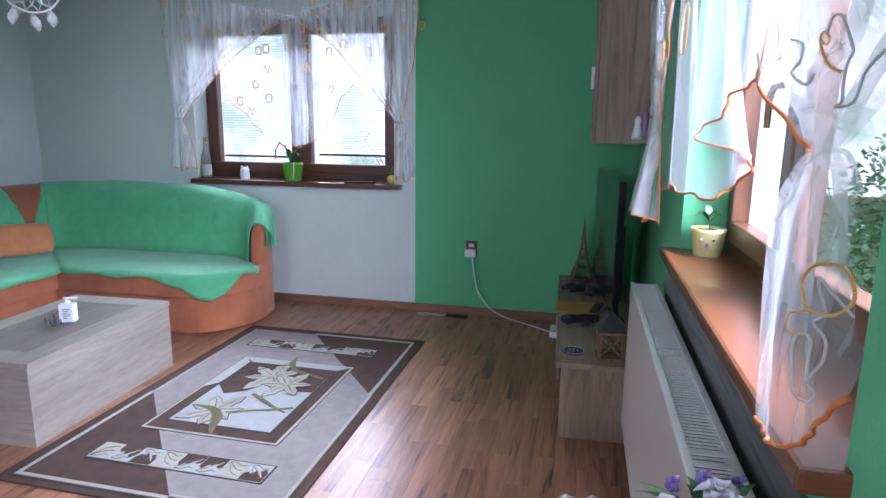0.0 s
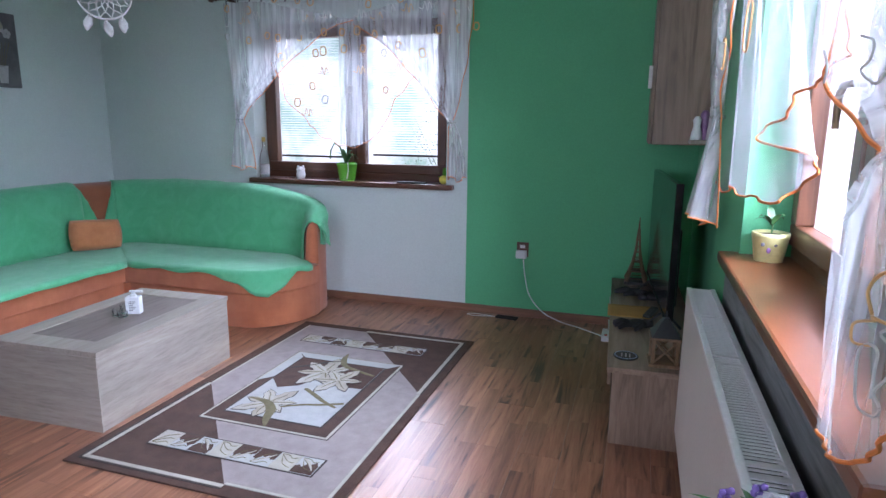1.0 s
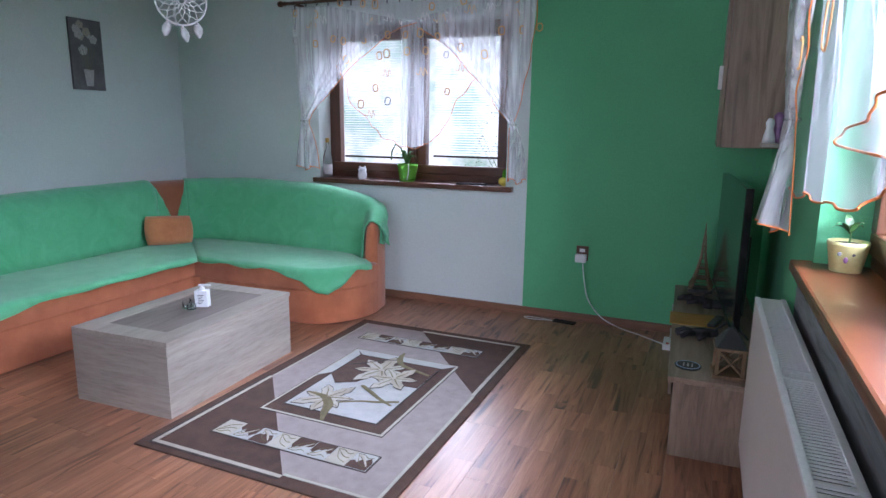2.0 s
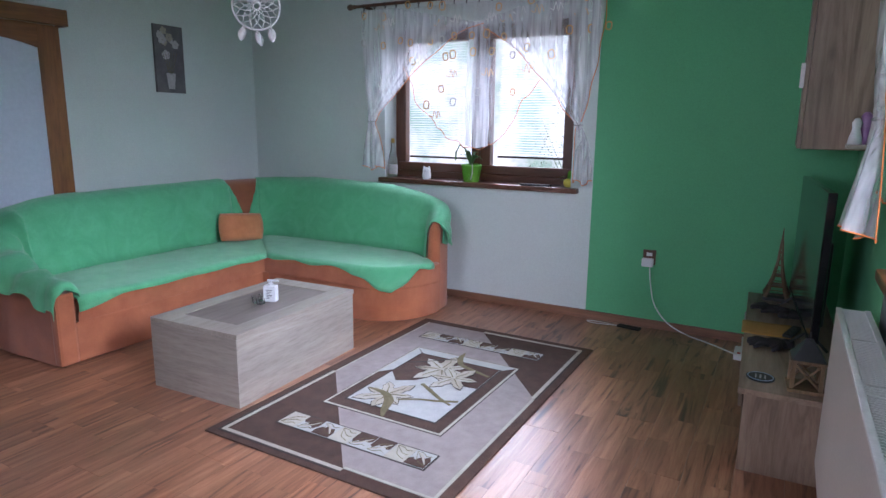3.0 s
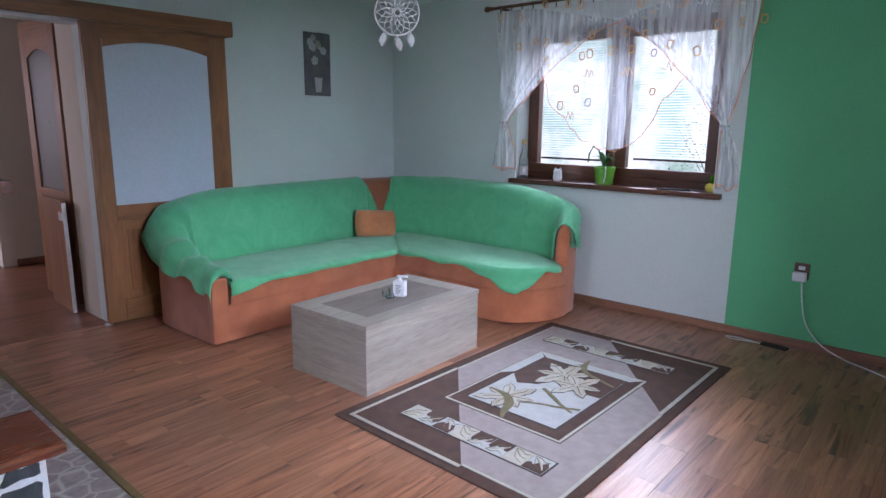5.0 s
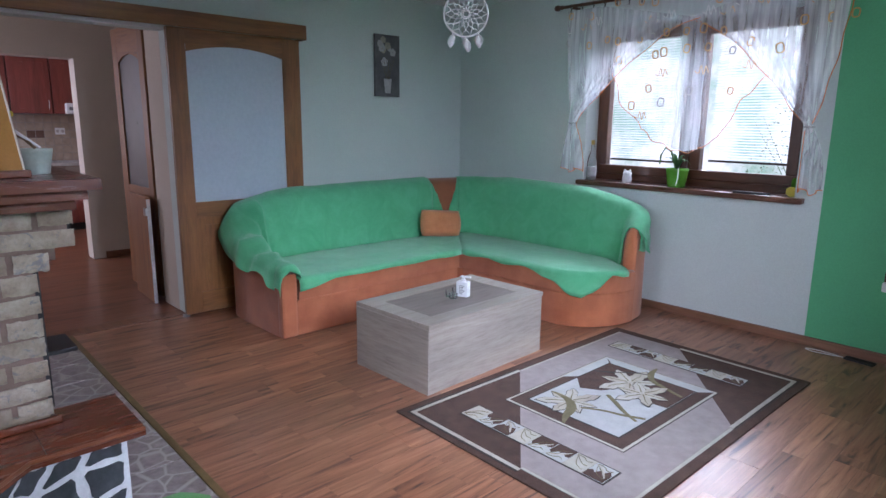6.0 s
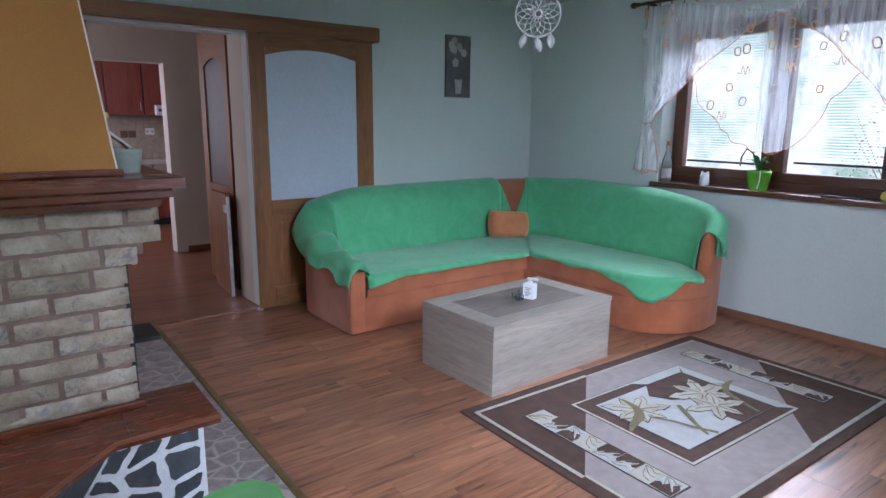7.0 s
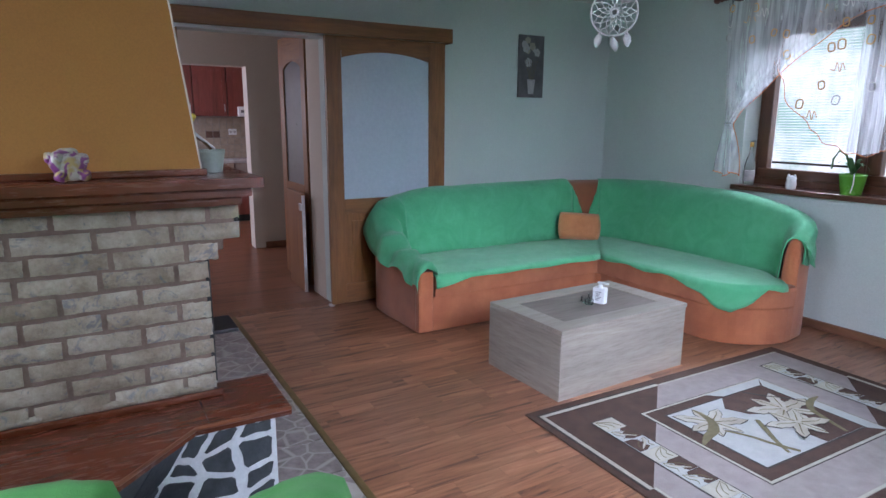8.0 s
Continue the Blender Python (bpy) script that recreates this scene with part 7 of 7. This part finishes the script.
solid("wall_hall_stub", boxed(-5.12, WX - 0.1405, 1.66, 1.80, 0, 2.5), M_hallwall, "beige wall beside the doorway", "wall", "structure")

for k in range(4):
    y0 = 0.48 + k * 0.47
    u = thing("kitchen_wall_unit", -9.72, y0 + 0.232, 1.53, "dark cherry kitchen wall cabinet", "kitchen cabinet", group="kitchen wall units")
    part("carcass", boxed(-0.175, 0.15, -0.23, 0.23, 0.0, 0.70, 0.002), M_kitchen, u)
    d = part("door", boxed(0.152, 0.172, -0.227, 0.227, 0.003, 0.697, 0.004), M_kitchen, u)
    part("raised_field", boxed(0.172, 0.178, -0.17, 0.17, 0.06, 0.64, 0.003), M_kitchen, d)
    part("handle", tube(bmesh.new(), [(0.172, 0.19, 0.06), (0.195, 0.19, 0.07), (0.195, 0.19, 0.16), (0.172, 0.19, 0.17)], 0.004, 6), M_steel, d)
solid("kitchen_cornice", boxed(-9.9, -9.52, 0.47, 2.37, 2.232, 2.262, 0.006), M_kitchen, "dark cherry cornice over the wall units", "trim", "structure")
for k in range(4):
    y0 = 0.48 + k * 0.47
    u = thing("kitchen_base_unit", -9.6, y0 + 0.232, 0.0, "dark cherry kitchen base cabinet", "kitchen cabinet", group="kitchen base units")
    part("carcass", boxed(-0.29, 0.27, -0.23, 0.23, 0.10, 0.86, 0.002), M_kitchen, u)
    part("plinth", boxed(-0.29, 0.22, -0.23, 0.23, 0.0, 0.10), M_black, u)
    d = part("door", boxed(0.272, 0.292, -0.227, 0.227, 0.105, 0.68, 0.004), M_kitchen, u)
    part("handle", tube(bmesh.new(), [(0.292, -0.06, 0.64), (0.315, -0.05, 0.64), (0.315, 0.05, 0.64), (0.292, 0.06, 0.64)], 0.004, 6), M_steel, d)
    dr = part("drawer", boxed(0.272, 0.292, -0.227, 0.227, 0.69, 0.855, 0.004), M_sonoma, u)
    part("handle", tube(bmesh.new(), [(0.292, -0.06, 0.78), (0.315, -0.05, 0.78), (0.315, 0.05, 0.78), (0.292, 0.06, 0.78)], 0.004, 6), M_steel, dr)
solid("kitchen_worktop", boxed(-9.9, -9.28, 0.47, 2.37, 0.862, 0.902, 0.006), M_counter, "pale speckled kitchen worktop", "worktop", kind="")
splash = solid("backsplash", boxed(-9.9, -9.893, 0.47, 2.37, 0.903, 1.53), M_grout, "beige tiled kitchen backsplash", "backsplash", "structure")
bt = mesh_of("tile", boxed(0.0, 0.007, -0.048, 0.048, -0.048, 0.048, 0.002), M_backtile)
dt = mesh_of("tile", boxed(0.0, 0.0072, -0.048, 0.048, -0.048, 0.048, 0.002), M_darktile)
for i in range(18):
    for j in range(6):
        ob = new("tile", dt if (j == 3 and i in (11, 12)) else bt)
        ob.parent = splash
        ob.location = (-9.893, 0.54 + i * 0.102, 0.955 + j * 0.102)
heart = thing("felt_heart", -9.51, 1.36, 1.50, "yellow felt heart hanging on a cabinet handle", "ornament")
bm = ball(bmesh.new(), (0, -0.03, 0.02), 0.045, (0.4, 1, 1), 12, 8)
ball(bm, (0, 0.03, 0.02), 0.045, (0.4, 1, 1), 12, 8)
ball(bm, (0, 0, -0.02), 0.045, (0.4, 1, 1.1), 12, 8)
part("felt", bm, M_yellow, heart, smooth=True)
part("loop", tube(bmesh.new(), [(0, 0, 0.05), (0.0, 0.01, 0.10), (0.0, 0.0, 0.13)], 0.003, 5), M_yellow, heart)
hoodk = thing("white_appliance", -9.55, 2.12, 1.53, "small white appliance under the wall units", "appliance")
part("case", boxed(-0.1, 0.1, -0.10, 0.10, -0.001, 0.14, 0.01), M_plastic, hoodk)
part("slot", boxed(0.1, 0.104, -0.07, 0.07, 0.05, 0.09), M_photo_grey, hoodk)
ks = thing("wall_socket", -9.885, 2.0, 1.30, "white double wall socket on kitchen tiles", "socket")
part("plate", boxed(0, 0.012, -0.06, 0.06, -0.045, 0.045, 0.004), M_plastic, ks)
for s_ in (-1, 1):
    part("outlet", lathe(bmesh.new(), [(0.02, 0), (0.02, 0.002), (0.012, 0.0025)], 14), M_photo_pale, ks).matrix_basis = pose(0.012, s_ * 0.03, 0, 0, 90, 0)

# ---- garden bushes beyond the east window ----
def bush(x, y, r, h, n, seed, label, leaf_material):
    rnd = random.Random(seed)
    b = thing("garden_bush", x, y, -0.55, label, "bush", group="garden bushes")
    for k in range(6):
        a = k * 1.05
        part("branch", tube(bmesh.new(), [(0, 0, 0), (0.3 * r * math.cos(a), 0.3 * r * math.sin(a), 0.4 * h), (0.7 * r * math.cos(a), 0.7 * r * math.sin(a), 0.85 * h)], [0.022, 0.012, 0.004], 6), leaf_material, b)
    verts, faces = [], []
    for k in range(n):
        a, q = rnd.uniform(0, 6.283), rnd.random() ** 0.5
        lump = 0.75 + 0.25 * math.sin(3 * a + seed) * math.cos(2 * a)
        zz = rnd.uniform(0.05, 1.0)
        rad = r * q * lump * math.sin(math.pi * (0.15 + 0.8 * zz)) ** 0.5
        c = Vector((rad * math.cos(a), rad * math.sin(a), h * zz * (0.85 + 0.2 * math.sin(a * 2 + seed))))
        d = Vector((rnd.uniform(-1, 1), rnd.uniform(-1, 1), rnd.uniform(-0.4, 0.8))).normalized()
        s_ = d.cross(Vector((0.3, 0.2, 0.9))).normalized()
        l_ = rnd.uniform(0.05, 0.09)
        i = len(verts)
        verts += [tuple(c), tuple(c + d * l_ * 0.5 + s_ * l_ * 0.3), tuple(c + d * l_), tuple(c + d * l_ * 0.5 - s_ * l_ * 0.3)]
        faces.append((i, i + 1, i + 2, i + 3))
    me = bpy.data.meshes.new("crown")
    me.from_pydata(verts, [], faces)
    me.materials.append(leaf_material)
    ob = new("crown", me)
    ob.parent = b


bush(2.45, 5.5, 1.0, 1.9, 3600, 1, "dense green garden bush outside the window", M_bush)
bush(4.2, 4.6, 1.2, 2.0, 2600, 2, "dense green garden bush outside the window", M_bush)
bush(5.2, 2.2, 1.2, 1.7, 2200, 3, "dense green garden bush outside the window", M_bush)
bush(6.0, 6.5, 1.4, 2.2, 2200, 4, "dense green garden bush outside the window", M_bush)

# the northern bushes take the leaf whose colour carries the glare
bush(-4.5, 15.0, 1.8, 2.6, 2200, 6, "garden bush beyond the fence with daylight glare put into its leaf colour", M_bush_pale)
bush(1.5, 14.0, 1.6, 2.2, 2200, 7, "garden bush beyond the fence with daylight glare put into its leaf colour", M_bush_pale)
fence = thing("garden_fence", -7.5, 12.0, -0.55, "red-brown wooden garden fence with narrow rails", "fence")
for k in range(2):
    part("post", boxed(-1.3 + k * 0.9, -1.26 + k * 0.9, -0.04, 0.04, 0.0, 1.98, 0.006), M_ruby_wood, fence)
for k in range(3):
    part("rail", boxed(-1.4, -0.2, -0.065, -0.041, 1.76 + 0.09 * k, 1.795 + 0.09 * k, 0.004), M_ruby_wood, fence)

# ---- floor boards ----
rnd = random.Random(21)
board = mesh_of("floor_board", prism(bmesh.new(), rect(-0.0958, 0.0958, -0.6397, 0.6397), -0.011, 0.0, 0.0012), M_laminate)
bx = WX + 0.001
row = 0
while bx < EX - 0.01:
    wide = min(0.1916, EX - bx)
    y = SY - 1.28 * ((row * 0.37) % 1.0)
    while y < NY:
        y0, y1 = max(y, SY), min(y + 1.28, NY)
        if y1 - y0 > 0.02 and not (bx < -1.35 and y1 < 0.84):
            ob = new("floor_board", board)
            ob.parent = floor
            ob.location = (bx + wide / 2, (y0 + y1) / 2, 0.0)
            ob.scale = (wide / 0.1916, (y1 - y0) / 1.28, 1.0)
        y += 1.28
    bx += 0.192
    row += 1
